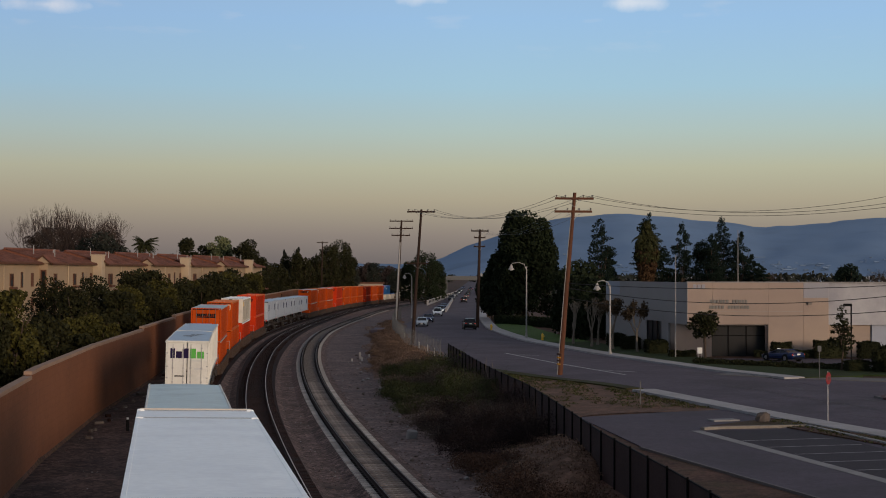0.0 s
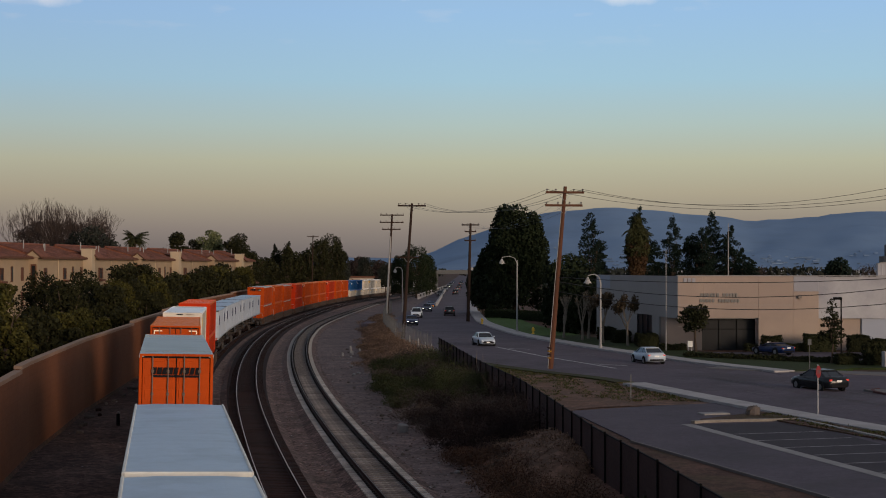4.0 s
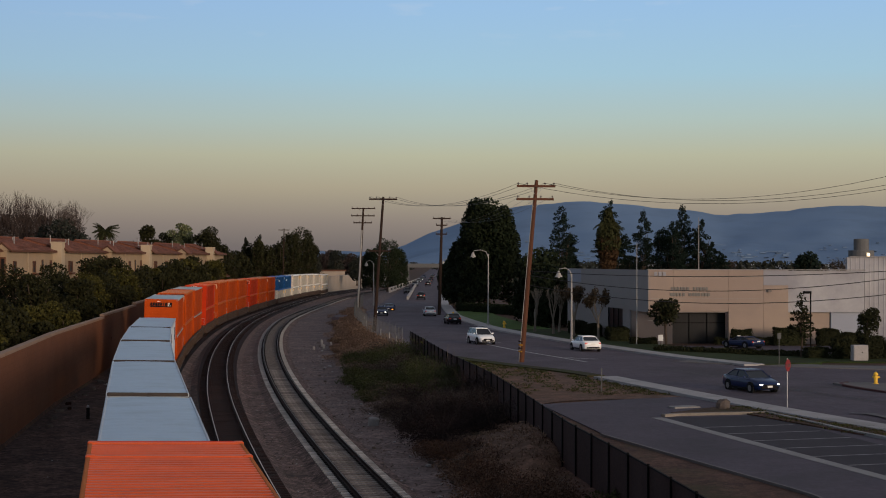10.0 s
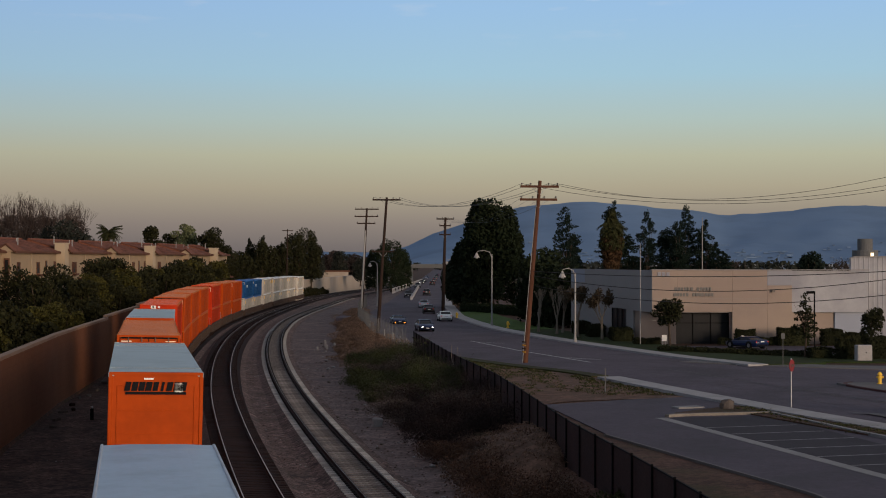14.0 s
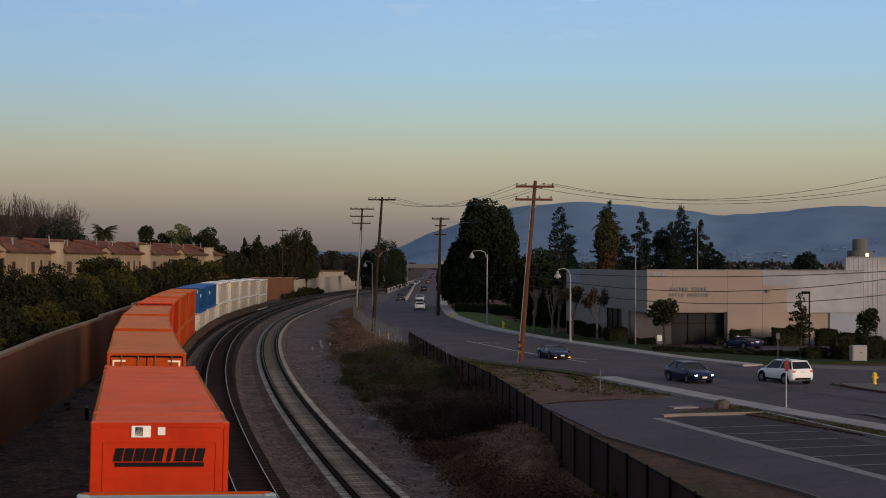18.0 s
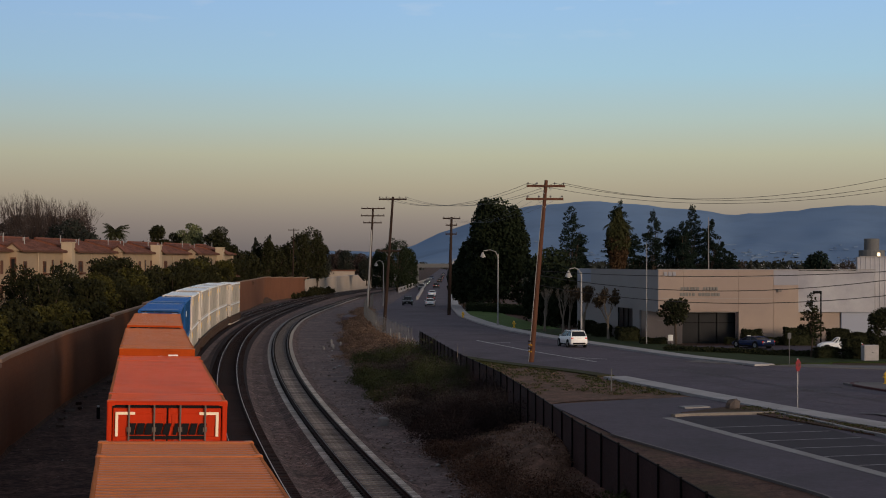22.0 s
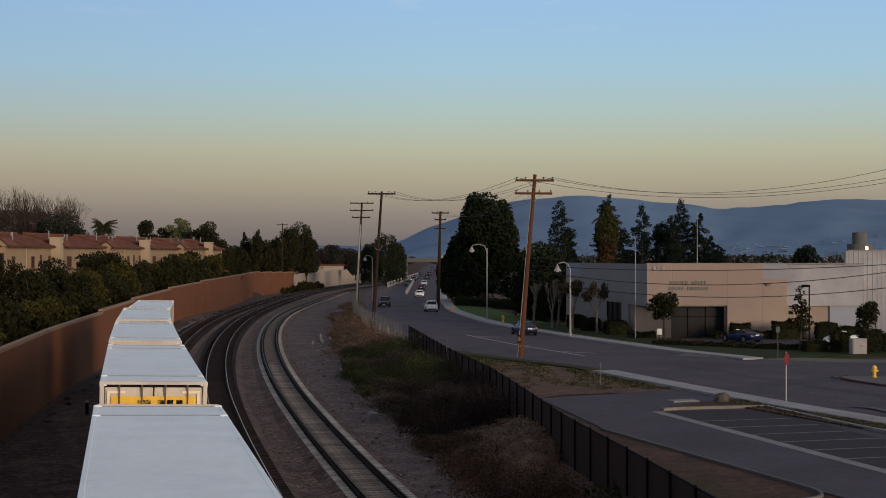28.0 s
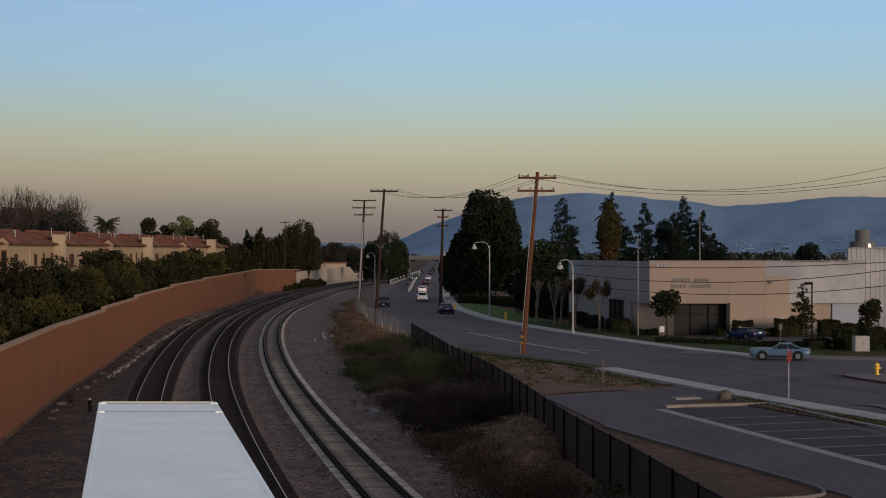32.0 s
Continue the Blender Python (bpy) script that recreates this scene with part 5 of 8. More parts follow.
def tree(x, y, z, h, r, seed, leaf, label, shape="round", n=1400, size=0.42, bark="bark", trunk=0.25, name="tree", group="", thick=0.22):
    rng = np.random.default_rng(seed)
    th = thing(name, pose(x, y, z, 0, 0, rng.random() * 360), label, "tree", group)
    b = Build(bark)
    th0 = h * trunk
    lean = rng.normal(size=2) * h * 0.015
    b.tube([(0, 0, -0.3), (0, 0, h * 0.02), (lean[0], lean[1], th0), (lean[0] * 2, lean[1] * 2, h * 0.8)], [thick * 1.6, thick * 1.15, thick * 0.85, thick * 0.2], 8, 0)
    limbs(b, rng, th0 * 0.9, h * 0.85, r * 0.75, 7, thick * 0.5)
    part("trunk", b, th)
    lumps = []
    if shape == "round":
        for i in range(11):
            a, q = rng.random() * 6.28, rng.random() ** 0.5
            zz = th0 + (h - th0) * (0.2 + 0.65 * rng.random())
            rr = r * (0.38 + 0.25 * rng.random())
            lumps.append((math.cos(a) * (r - rr) * q, math.sin(a) * (r - rr) * q, zz, rr, rr, rr * 0.8))
        lumps.append((0, 0, th0 + (h - th0) * 0.5, r * 0.75, r * 0.75, (h - th0) * 0.45))
    elif shape == "column":
        for i in range(16):
            t = i / 15
            zz = th0 + (h - th0) * (0.05 + 0.93 * t)
            w = r * (1.0 - 0.75 * t ** 1.4) * (0.75 + 0.5 * rng.random())
            a = rng.random() * 6.28
            lumps.append((math.cos(a) * w * 0.5, math.sin(a) * w * 0.5, zz, w * 0.62, w * 0.62, (h - th0) * 0.06))
    elif shape == "pine":
        for i in range(110):
            t = (i + rng.random()) / 110
            zz = th0 + (h - th0) * (0.02 + 0.96 * t)
            w = r * 1.5 * (1.0 - 0.78 * t ** 2.2) * (0.5 + 0.6 * rng.random())
            a = rng.random() * 6.28
            q = w * 0.6
            lumps.append((math.cos(a) * q, math.sin(a) * q, zz, w * 0.42, w * 0.42, (h - th0) * 0.02))
    elif shape == "clump":
        for i in range(26):
            a, q = rng.random() * 6.28, rng.random() ** 0.5
            t = rng.random() ** 0.85
            zz = th0 + (h - th0) * (0.12 + 0.78 * t)
            rr = r * (0.26 + 0.2 * rng.random())
            w = r * (1.05 - 0.45 * max(0, t - 0.5) / 0.5)
            lumps.append((math.cos(a) * (w - rr * 0.6) * q, math.sin(a) * (w - rr * 0.6) * q, zz, rr, rr, rr * 0.75))
        lumps.append((0, 0, th0 + (h - th0) * 0.42, r * 0.72, r * 0.72, (h - th0) * 0.4))
    elif shape == "dome":
        for i in range(80):
            t = (i + rng.random()) / 80
            a = rng.random() * 6.28
            zz = th0 + (h - th0) * (0.04 + 0.86 * t)
            w = r * (1.0 - 0.34 * max(0, (t - 0.45) / 0.55) ** 2.0)
            rr = r * (0.2 + 0.11 * rng.random())
            lumps.append((math.cos(a) * (w - rr), math.sin(a) * (w - rr), zz, rr, rr, rr * 1.3))
        lumps.append((0, 0, th0 + (h - th0) * 0.36, r * 0.9, r * 0.9, (h - th0) * 0.38))
        lumps.append((0, 0, th0 + (h - th0) * 0.66, r * 0.82, r * 0.82, (h - th0) * 0.33))
    b = Build(leaf)
    leaves(b, rng, lumps, n, size)
    part("crown", b, th)
    return th


def bare_tree(x, y, z, h, r, seed, label, leafy=0, leaf="leaf_dry", bark="twig", name="bare_tree", group="", last=5, rise=0.12, girth=1.0, splay=0.45, stem=0.33):
    """A tree in winter: trunk, limbs and twigs, with few leaves left."""
    rng = np.random.default_rng(seed)
    th = thing(name, pose(x, y, z), label, "tree", group)
    b = Build(bark)
    ends = []

    def grow(p, d, ln, rad, depth):
        q = p + d * ln
        mid = p + d * ln * 0.5 + Vector(rng.normal(size=3) * ln * 0.05)
        b.tube([p, mid, q], [rad, rad * 0.8, rad * 0.55], 5 if depth < 2 else 3, 0, caps=False)
        if depth >= last - (1 if leafy > 1000 else 0):
            ends.append(q)
            ends.append(mid)
        if depth >= last:
            return
        for _ in range(3):
            nd = (d + Vector((rng.normal() * splay, rng.normal() * splay, rng.normal() * 0.2 + rise))).normalized()
            grow(q, nd, ln * (0.58 + 0.2 * rng.random()), rad * 0.58, depth + 1)
    grow(Vector((0, 0, -0.2)), Vector((rng.normal() * 0.03, rng.normal() * 0.03, 1)).normalized(), h * stem, (r * 0.05 + 0.05) * girth, 0)
    part("trunk", b, th)
    if leafy:
        c = Build(leaf)
        lumps = [(p.x, p.y, p.z - 0.3, 0.3, 0.3, 0.5) for p in ends[::3]]
        leaves(c, rng, lumps, leafy, 0.12, shell=0.1)
        part("leaves", c, th)
    return th


def palm(x, y, z, h, r, seed, label, skirt=0.0, droop=0.16):
    rng = np.random.default_rng(seed)
    th = thing("palm_tree", pose(x, y, z), label, "palm tree")
    b = Build("bark")
    b.tube([(0, 0, -0.2), (0.1, 0, h * 0.5), (0, 0.1, h)], [0.28, 0.2, 0.18], 8)
    part("trunk", b, th)
    for i in range(54):
        f = Build("leaf_palm")
        a, el = rng.random() * 6.28, -0.9 + 1.7 * rng.random()
        p = Vector((0, 0, h))
        pts, d = [], Vector((math.cos(a) * math.cos(el), math.sin(a) * math.cos(el), math.sin(el)))
        for j in range(6):
            pts.append(p.copy())
            p = p + d * (r / 5)
            d = (d + Vector((0, 0, -droop))).normalized()
        side = Vector((-math.sin(a), math.cos(a), 0))
        for j in range(5):
            for q in range(4):
                c = pts[j] + (pts[j + 1] - pts[j]) * (q / 4)
                w = r * (0.20 if skirt else 0.30) * (1 - abs(j + q / 4 - 2) / 4)
                for sgn in (-1, 1):
                    t = c + side * (sgn * w) + Vector((0, 0, -w * 0.6)) + (pts[j + 1] - pts[j]) * 0.4
                    f.face([tuple(c), tuple(c + (pts[j + 1] - pts[j]) * 0.24), tuple(t)])
        part("frond", f, th)
    if skirt:
        s = Build("leaf_palm")
        leaves(s, rng, [(0, 0, h + 1.2, 0.75, 0.75, 1.5), (0, 0, h + 0.1, 1.25, 1.25, 1.4), (0, 0, h - 1.2, 1.75, 1.75, 1.6), (0, 0, h - 2.6, 1.9, 1.9, 1.5)], 6500, 0.19, shell=0.3, flat=-1.5)
        part("crown", s, th, "drooping green fan leaves")
        s = Build("frond_dry")
        leaves(s, rng, [(0, 0, h - skirt * (0.3 + 0.13 * i), 1.75 - 0.12 * i, 1.75 - 0.12 * i, skirt * 0.14) for i in range(6)], 4200, 0.2, flat=-1.5)
        part("dry_skirt", s, th, "hanging dry brown fronds")
    return th


def shrub(x, y, z, r, h, seed, leaf, n=260, size=0.09, name="shrub", label="", group="roadside brush"):
    rng = np.random.default_rng(seed)
    b = Build(leaf, "twig")
    lumps = [(rng.normal() * r * 0.35, rng.normal() * r * 0.35, h * (0.25 + 0.3 * rng.random()), r * (0.45 + 0.25 * rng.random()), r * (0.45 + 0.25 * rng.random()), h * 0.42) for _ in range(6)]
    leaves(b, rng, lumps, n, size, 0, shell=0.4)
    for i in range(10):
        a = rng.random() * 6.28
        e = (math.cos(a) * r * 0.8, math.sin(a) * r * 0.8, h * (0.5 + 0.6 * rng.random()))
        b.tube([(0, 0, -0.1), (e[0] * 0.5, e[1] * 0.5, e[2] * 0.6), e], [0.02, 0.014, 0.005], 3, 1, caps=False)
    me = b.mesh(name)
    ob = part(name, me)
    ob.matrix_basis = pose(x, y, z, 0, 0, rng.random() * 360)
    return tagged(ob, label, "shrub", group)


def hedge(x, y, z, sx, sy, h, seed, leaf, label, rz=0):
    rng = np.random.default_rng(seed)
    b = Build(leaf)
    n = int(170 * (sx * sy + 2 * h * (sx + sy)))
    p = rng.random((n, 3)) * [sx, sy, h] - [sx / 2, sy / 2, 0]
    ax = rng.choice(3, n, p=np.array([sy * h, sx * h, sx * sy]) / (sy * h + sx * h + sx * sy))
    side = np.where(rng.random(n) < 0.5, -1.0, 1.0)
    wob = 0.06 * np.sin(p[:, 0] * 3.1 + seed) + 0.05 * rng.normal(size=n)
    p[:, 0] = np.where(ax == 0, side * sx / 2 + wob, p[:, 0])
    p[:, 1] = np.where(ax == 1, side * sy / 2 + wob, p[:, 1])
    p[:, 2] = np.where(ax == 2, h + wob, p[:, 2])
    u, v = rng.normal(size=(n, 3)) * 0.05, rng.normal(size=(n, 3)) * 0.045
    b.v.extend(map(tuple, np.stack([p - u, p - v, p + u, p + v], 1).reshape(-1, 3).tolist()))
    b.f.extend([(4 * i, 4 * i + 1, 4 * i + 2, 4 * i + 3) for i in range(n)])
    b.k.extend([0] * n)
    b.box(0, 0, h / 2 - 0.02, sx - 0.12, sy - 0.12, h - 0.1, 0, bev=0.1)
    ob = part("hedge", b)
    ob.matrix_basis = pose(x, y, z, 0, 0, rz)
    return tagged(ob, label, "hedge", "clipped hedges")


# ---- poles, wires, lamps ----
def utility_pole(x, y, z0, top, lean, arms, mat, label, yaw=0.0, r=0.23):
    th = thing("utility_pole", pose(x, y, z0), label, "utility pole", "utility poles")
    h = top - z0
    b = Build(mat)
    b.tube([(0, 0, -0.6), (lean * 0.5, 0, h * 0.5), (lean, 0, h)], [r, r * 0.82, r * 0.62], 10)
    part("pole", b, th)
    for za, half, pins in arms:
        t = (za - z0) / h
        b = Build("pole_dark" if mat == "pole_grey" else mat)
        b.box(0, 0, 0, half * 2, 0.15, 0.19, 0, bev=0.02)
        m = pose(lean * t, -0.16, za - z0, 0, 0, yaw)
        arm = part("crossarm", b, th, at=m)
        b = Build("galv")
        for sx in (-1, 1):
            b.tube([(sx * half * 0.42, 0, 0), (0, 0.05, -0.75)], 0.022, 5)
        part("brace", b, arm)
        for i in range(pins):
            u = -half * 0.93 + 2 * half * 0.93 * i / (pins - 1)
            if abs(u) < 0.25:
                continue
            b = Build("insul")
            b.tube([(u, 0, 0.05), (u, 0, 0.16), (u, 0, 0.19), (u, 0, 0.30)], [0.03, 0.035, 0.09, 0.05], 8)
            part("insulator", b, arm)
    return th


def cable(p, q, sag, r=0.016, name="power_line", label="dark overhead wire strung between poles"):
    b = Build("wire")
    pts = []
    for i in range(21):
        t = i / 20
        pts.append((p[0] + (q[0] - p[0]) * t, p[1] + (q[1] - p[1]) * t, p[2] + (q[2] - p[2]) * t - 4 * sag * t * (1 - t)))
    b.tube(pts, r, 5)
    return tagged(part(name, b), label, "power line", "overhead wires")


def street_lamp(x, y, z0, top, arm, label, lit=False):
    th = thing("street_lamp", pose(x, y, z0), label, "street lamp", "street lamps")
    h = top - z0
    b = Build("pole_grey")
    b.tube([(0, 0, -0.3), (0, 0, 0.0), (0, 0, 0.6), (0, 0, h - 0.5)], [0.2, 0.2, 0.12, 0.075], 10)
    part("pole", b, th)
    b = Build("pole_grey")
    b.tube([(0, 0, h - 1.0), (-arm * 0.15, 0, h - 0.25), (-arm * 0.5, 0, h), (-arm * 0.95, 0, h - 0.12), (-arm, 0, h - 0.35)], [0.06, 0.055, 0.05, 0.045, 0.05], 8)
    part("arm", b, th)
    b = Build("pole_grey")
    b.tube([(-arm, 0, h - 0.3), (-arm, 0, h - 0.45), (-arm, 0, h - 0.75), (-arm, 0, h - 0.95)], [0.08, 0.16, 0.30, 0.42], 14)
    head = part("shade", b, th, "bell-shaped lamp shade")
    b = Build("lamp_glow" if lit else "headlight_off")
    b.tube([(-arm, 0, h - 0.94), (-arm, 0, h - 1.05)], [0.22, 0.12], 10)
    part("bulb", b, head)
    return th


def build_poles():
    brown = "weathered red-brown timber utility pole leaning slightly"
    near_pole = utility_pole(6.7, 132.8, 0.42, 15.85, 1.3, [(15.35, 1.65, 5), (14.25, 1.6, 4)], "pole_wood", brown, 8, 0.24)
    band = Build("band_yellow", "pole_dark")
    for i in range(4):
        band.tube([(0.02, 0, 0.9 + 0.28 * i), (0.03, 0, 1.02 + 0.28 * i)], 0.25, 10, i % 2)
    part("reflector_band", band, near_pole, "yellow and black reflector bands")
    cd = Build("pole_grey")
    cd.tube([(-0.21, -0.10, -0.4), (0.45, -0.08, 7.7), (0.99, -0.06, 13.6)], 0.03, 6)
    part("conduit", cd, near_pole, "pale grey conduit")
    utility_pole(-8.2, 190.2, 0.42, 16.75, 1.1, [(16.45, 1.7, 5), (10.2, 1.35, 2)], "pole_dark", "dark timber utility pole with two crossarms", 5)
    up = utility_pole(-14.4, 270.1, 0.3, 18.1, 0.9, [(17.95, 2.05, 5), (16.7, 2.05, 5), (15.5, 1.6, 4)], "pole_dark", "dark utility pole with three crossarms and a pale sleeve", 4, 0.26)
    b = Build("pole_grey")
    b.tube([(-0.06, -0.18, -0.5), (0.38, -0.16, 8.9), (0.64, -0.14, 14.0)], [0.17, 0.16, 0.14], 10)
    part("sleeve", b, up, "pale grey sleeve")
    utility_pole(-0.4, 247, 0.55, 15.9, 0.4, [(15.65, 1.4, 4), (14.6, 0.9, 3), (13.2, 0.9, 3)], "pole_dark", "dark utility pole with stacked short crossarms", 6, 0.30)
    utility_pole(-43.0, 425, 0.3, 17.6, 0.3, [(17.2, 1.5, 4)], "pole_dark", "distant dark utility pole behind the wall", 5, 0.22)
    utility_pole(43.5, 101.8, 0.42, 20.1, 0.2, [(19.4, 1.65, 5), (18.0, 1.6, 4)], "pole_wood", brown, 40, 0.2)
    for u, zb, sag in ((0.75, 19.5, 3.4), (1.5, 18.1, 3.0), (-1.5, 17.3, 2.95)):
        cable((7.95 + u, 132.6, 15.6), (43.6, 101.7, zb), sag)
    for u in (-1.5, -0.75, 0.75, 1.5):
        cable((7.95 + u, 132.6, 15.6), (-7.1 + u, 190.0, 16.75), 1.5)
    for i in range(4):
        u = -1.4 + 0.93 * i
        cable((0.0 + u * 0.8, 247, 15.8), (7.95 + u, 132.6, 14.5), 1.4, 0.010)
    for za, zb, sag in ((8.18, 9.69, 0.94), (7.8, 10.97, 2.4), (6.97, 9.59, 2.3)):
        cable((7.45, 132.6, za), (43.6, 101.7, zb), sag, 0.028, "telephone_cable", "thick dark cable strung low between poles")
    street_lamp(13.6, 164.6, 0.6, 8.3, 1.35, "pale grey street lamp with a bell-shaped shade")
    street_lamp(6.1, 206.0, 0.6, 10.45, 2.0, "tall pale grey street lamp with a bell-shaped shade")
    street_lamp(-13.0, 300, 0.4, 9.0, 1.4, "pale grey street lamp beyond the crossing")
    street_lamp(1.9, 330, 0.5, 9.4, 1.6, "pale grey street lamp far along the road")


# ---- fences and the strip of brush ----
def build_fences():
    fe = thing("fence", pose(0, 0, 0), "black screened steel fence along the railway land", "fence", kind="structure")
    pts = []
    y = 24.0
    while y < 149:
        pts.append((fence_x(y), y))
        y += 3.0
    for p, q in zip(pts[:-1], pts[1:]):
        b = Build("dark_fabric")
        ribbon(b, [p, ((p[0] + q[0]) / 2, (p[1] + q[1]) / 2), q], -0.012, 0.012, 2.36, 0, 2.1)
        part("screen", b, fe)
    for p in pts:
        b = Build("post_black")
        b.box(0, 0, 1.3, 0.07, 0.07, 2.25, 0, bev=0.01)
        b.box(0, 0, 2.45, 0.09, 0.09, 0.05, 0, bev=0.02)
        part("post", b, fe, at=pose(p[0] - 0.05, p[1], 0.0))
    b = Build("post_black")
    ribbon(b, pts, -0.03, 0.03, 2.40, 0, 0.05)
    part("top_rail", b, fe)
    # chain-link fence further on
    cl = thing("chain_link_fence", pose(0, 0, 0), "galvanised chain-link fence beside the level crossing", "fence", kind="structure")
    cp = []
    y = 150.0
    while y < 300:
        cp.append((fence_x(y) - 0.5, y))
        y += 3.2
    for p in cp:
        b = Build("galv_dull")
        b.tube([(0, 0, 0), (0, 0, 2.3)], 0.035, 6)
        b.tube([(0, 0, 2.3), (0.12, 0, 2.55)], 0.02, 5)
        part("post", b, cl, at=pose(p[0], p[1], 0.25))
    b = Build("galv_dull")
    b.tube([(p[0], p[1], 2.5) for p in cp], 0.022, 5)
    b.tube([(p[0], p[1], 0.45) for p in cp], 0.008, 4)
    part("rail", b, cl)
    w = Build("galv_dull")
    for p, q in zip(cp[:-1], cp[1:]):
        for i in range(16):
            for up in (0, 1):
                a = i / 16
                c = a + 0.55
                if c > 1:
                    continue
                za, zb = (0.45, 2.45) if up else (2.45, 0.45)
                w.tube([(p[0] + (q[0] - p[0]) * a, p[1] + (q[1] - p[1]) * a, za), (p[0] + (q[0] - p[0]) * c, p[1] + (q[1] - p[1]) * c, zb)], 0.0035, 3, caps=False)
    tagged(part("wire_mesh", w, cl), kind="stuff")


def build_brush():
    rng = np.random.default_rng(5)
    n = 0
    y = 36.0
    while y < 282:
        e, f = edge_x(y), fence_x(y)
        for _ in range(3):
            t = 0.10 + 0.82 * rng.random()
            x = e + (f - e) * t
            yy = y + rng.normal() * 1.2
            if y < 63:
                leaf, lab = ("brush_umber" if rng.random() < 0.7 else "brush"), "dry brown weeds beside the railway"
            elif y < 76:
                leaf, lab = ("brush_umber" if rng.random() < 0.75 else "brush"), "dry brown weeds beside the railway"
                if t > 0.45:
                    continue
            elif y < 98:
                leaf, lab = ("brush_black" if rng.random() < (0.9 if y < 86 else 0.45) else "brush"), "dark tangled brush beside the fence"
            elif y < 142:
                leaf, lab = ("brush_green" if rng.random() < 0.72 else "brush"), "low green and grey brush beside the railway"
            else:
                leaf, lab = ("brush_dry" if rng.random() < 0.6 else "straw"), "dry brown weeds beside the railway"
            if 50 < y < 80 and t > 0.42:
                continue
            r = (0.8 + 0.9 * rng.random()) * (1.25 if y < 142 else 1.05)
            h = r * (0.75 + 0.35 * rng.random()) * (0.5 if y >= 142 else 1.3 if y > 76 and t > 0.4 else 0.85)
            shrub(x, yy, ground_z(x, yy) - 0.05, r, h, 100 + n, leaf, 4200 if y < 110 else 2200, 0.036 if y < 110 else 0.055, label=lab)
            n += 1
        y += 2.2 if y < 130 else 3.0
    # earth mound by the fence
    b = Build("mound_earth", "brush_dry")
    rows = []
    for i in range(17):
        row = []
        for j in range(17):
            u, v = i / 8 - 1, j / 8 - 1
            hh = max(0, 1 - u * u - v * v) ** 0.7 * (0.8 + 0.45 * u)
            mx, my = 2.7 + u * 2.9, 70.5 + v * 8.5
            row.append((mx, my, ground_z(mx, my) - 0.22 + 1.45 * hh + 0.6 * hh * noise.noise(Vector((u * 3, v * 3, 1))) + 0.2 * hh * noise.noise(Vector((u * 9, v * 9, 4)))))
        rows.append(row)
    b.sheet(rows)
    mound = tagged(part("earth_mound", b, smooth=True), "mound of pale brown earth and dead weeds", "earth mound")
    w = Build("straw", "brush_umber")
    for row in rows:
        for q in row:
            if q[2] > ground_z(q[0], q[1]) - 0.1 and rng.random() < 0.8:
                leaves(w, rng, [(q[0] + rng.normal() * 0.2, q[1] + rng.normal() * 0.3, q[2], 0.4, 0.6, 0.10)], 60, 0.045, int(rng.random() < 0.22), flat=-0.8)
    tagged(part("weed_litter", w, mound, "dead weeds on the earth"), kind="stuff")
    # worn grass in tufts over the bare earth between fence and road
    near = smooth_line(road_near, 2.0)
    tf = Build("grass", "brush_green", "brush_dry")
    for q in near[(near[:, 1] > 84) & (near[:, 1] < 160)]:
        f = fence_x(q[1])
        for _ in range(46):
            u = rng.random() ** (2.2 if rng.random() < 0.75 else 0.6)
            x = q[0] - 2.2 - u * max(q[0] - 2.6 - f, 0.4)
            yy = q[1] + rng.normal() * 1.2
            if yy < 101 and x > 4.0 + (101 - yy) * 0.15:
                continue
            if noise.noise(Vector((x * 0.5, yy * 0.22, 7))) < 0.02 - 0.35 * (1 - u):
                continue
            leaves(tf, rng, [(x, yy, 0.46, 0.32, 0.32, 0.07)], 16, 0.055, int(rng.random() * 2.06), flat=-0.8)
    for q in near[(near[:, 1] > 56) & (near[:, 1] < 92)]:
        for _ in range(22):
            u = rng.random()
            leaves(tf, rng, [(q[0] - 1.9 - 1.4 * u, q[1] + rng.normal() * 1.2, 0.56, 0.3, 0.3, 0.06)], 14, 0.05, int(rng.random() * 1.95), flat=-0.8)
    tagged(part("grass_tufts", tf), "worn green and brown grass tufts on bare earth", "grass", kind="stuff")
    sp = Build("bark_pale")
    sp.tube([(0, 0, -0.1), (0.08, 0, 1.2), (-0.12, 0, 2.0), (-0.1, 0, 2.9)], [0.035, 0.03, 0.022, 0.01], 6)
    sp.tube([(0.05, 0, 0.7), (0.3, 0.05, 1.5), (0.34, 0, 2.3), (0.3, 0, 2.7)], [0.025, 0.02, 0.014, 0.008], 6)
    sp.tube([(0.3, 0.05, 1.5), (0.5, 0, 1.9), (0.52, 0, 2.2)], [0.014, 0.01, 0.006], 5)
    ob = part("sapling", sp)
    ob.matrix_basis = pose(0.55, 110.5, 0.3)
    tagged(ob, "thin bare pale sapling against the fence", "sapling")
    # small green clump at the foot of the fence
    shrub(6.3, 55.5, 0.2, 0.9, 1.0, 77, "brush_green", 1200, 0.06, label="small green bush against the fence")
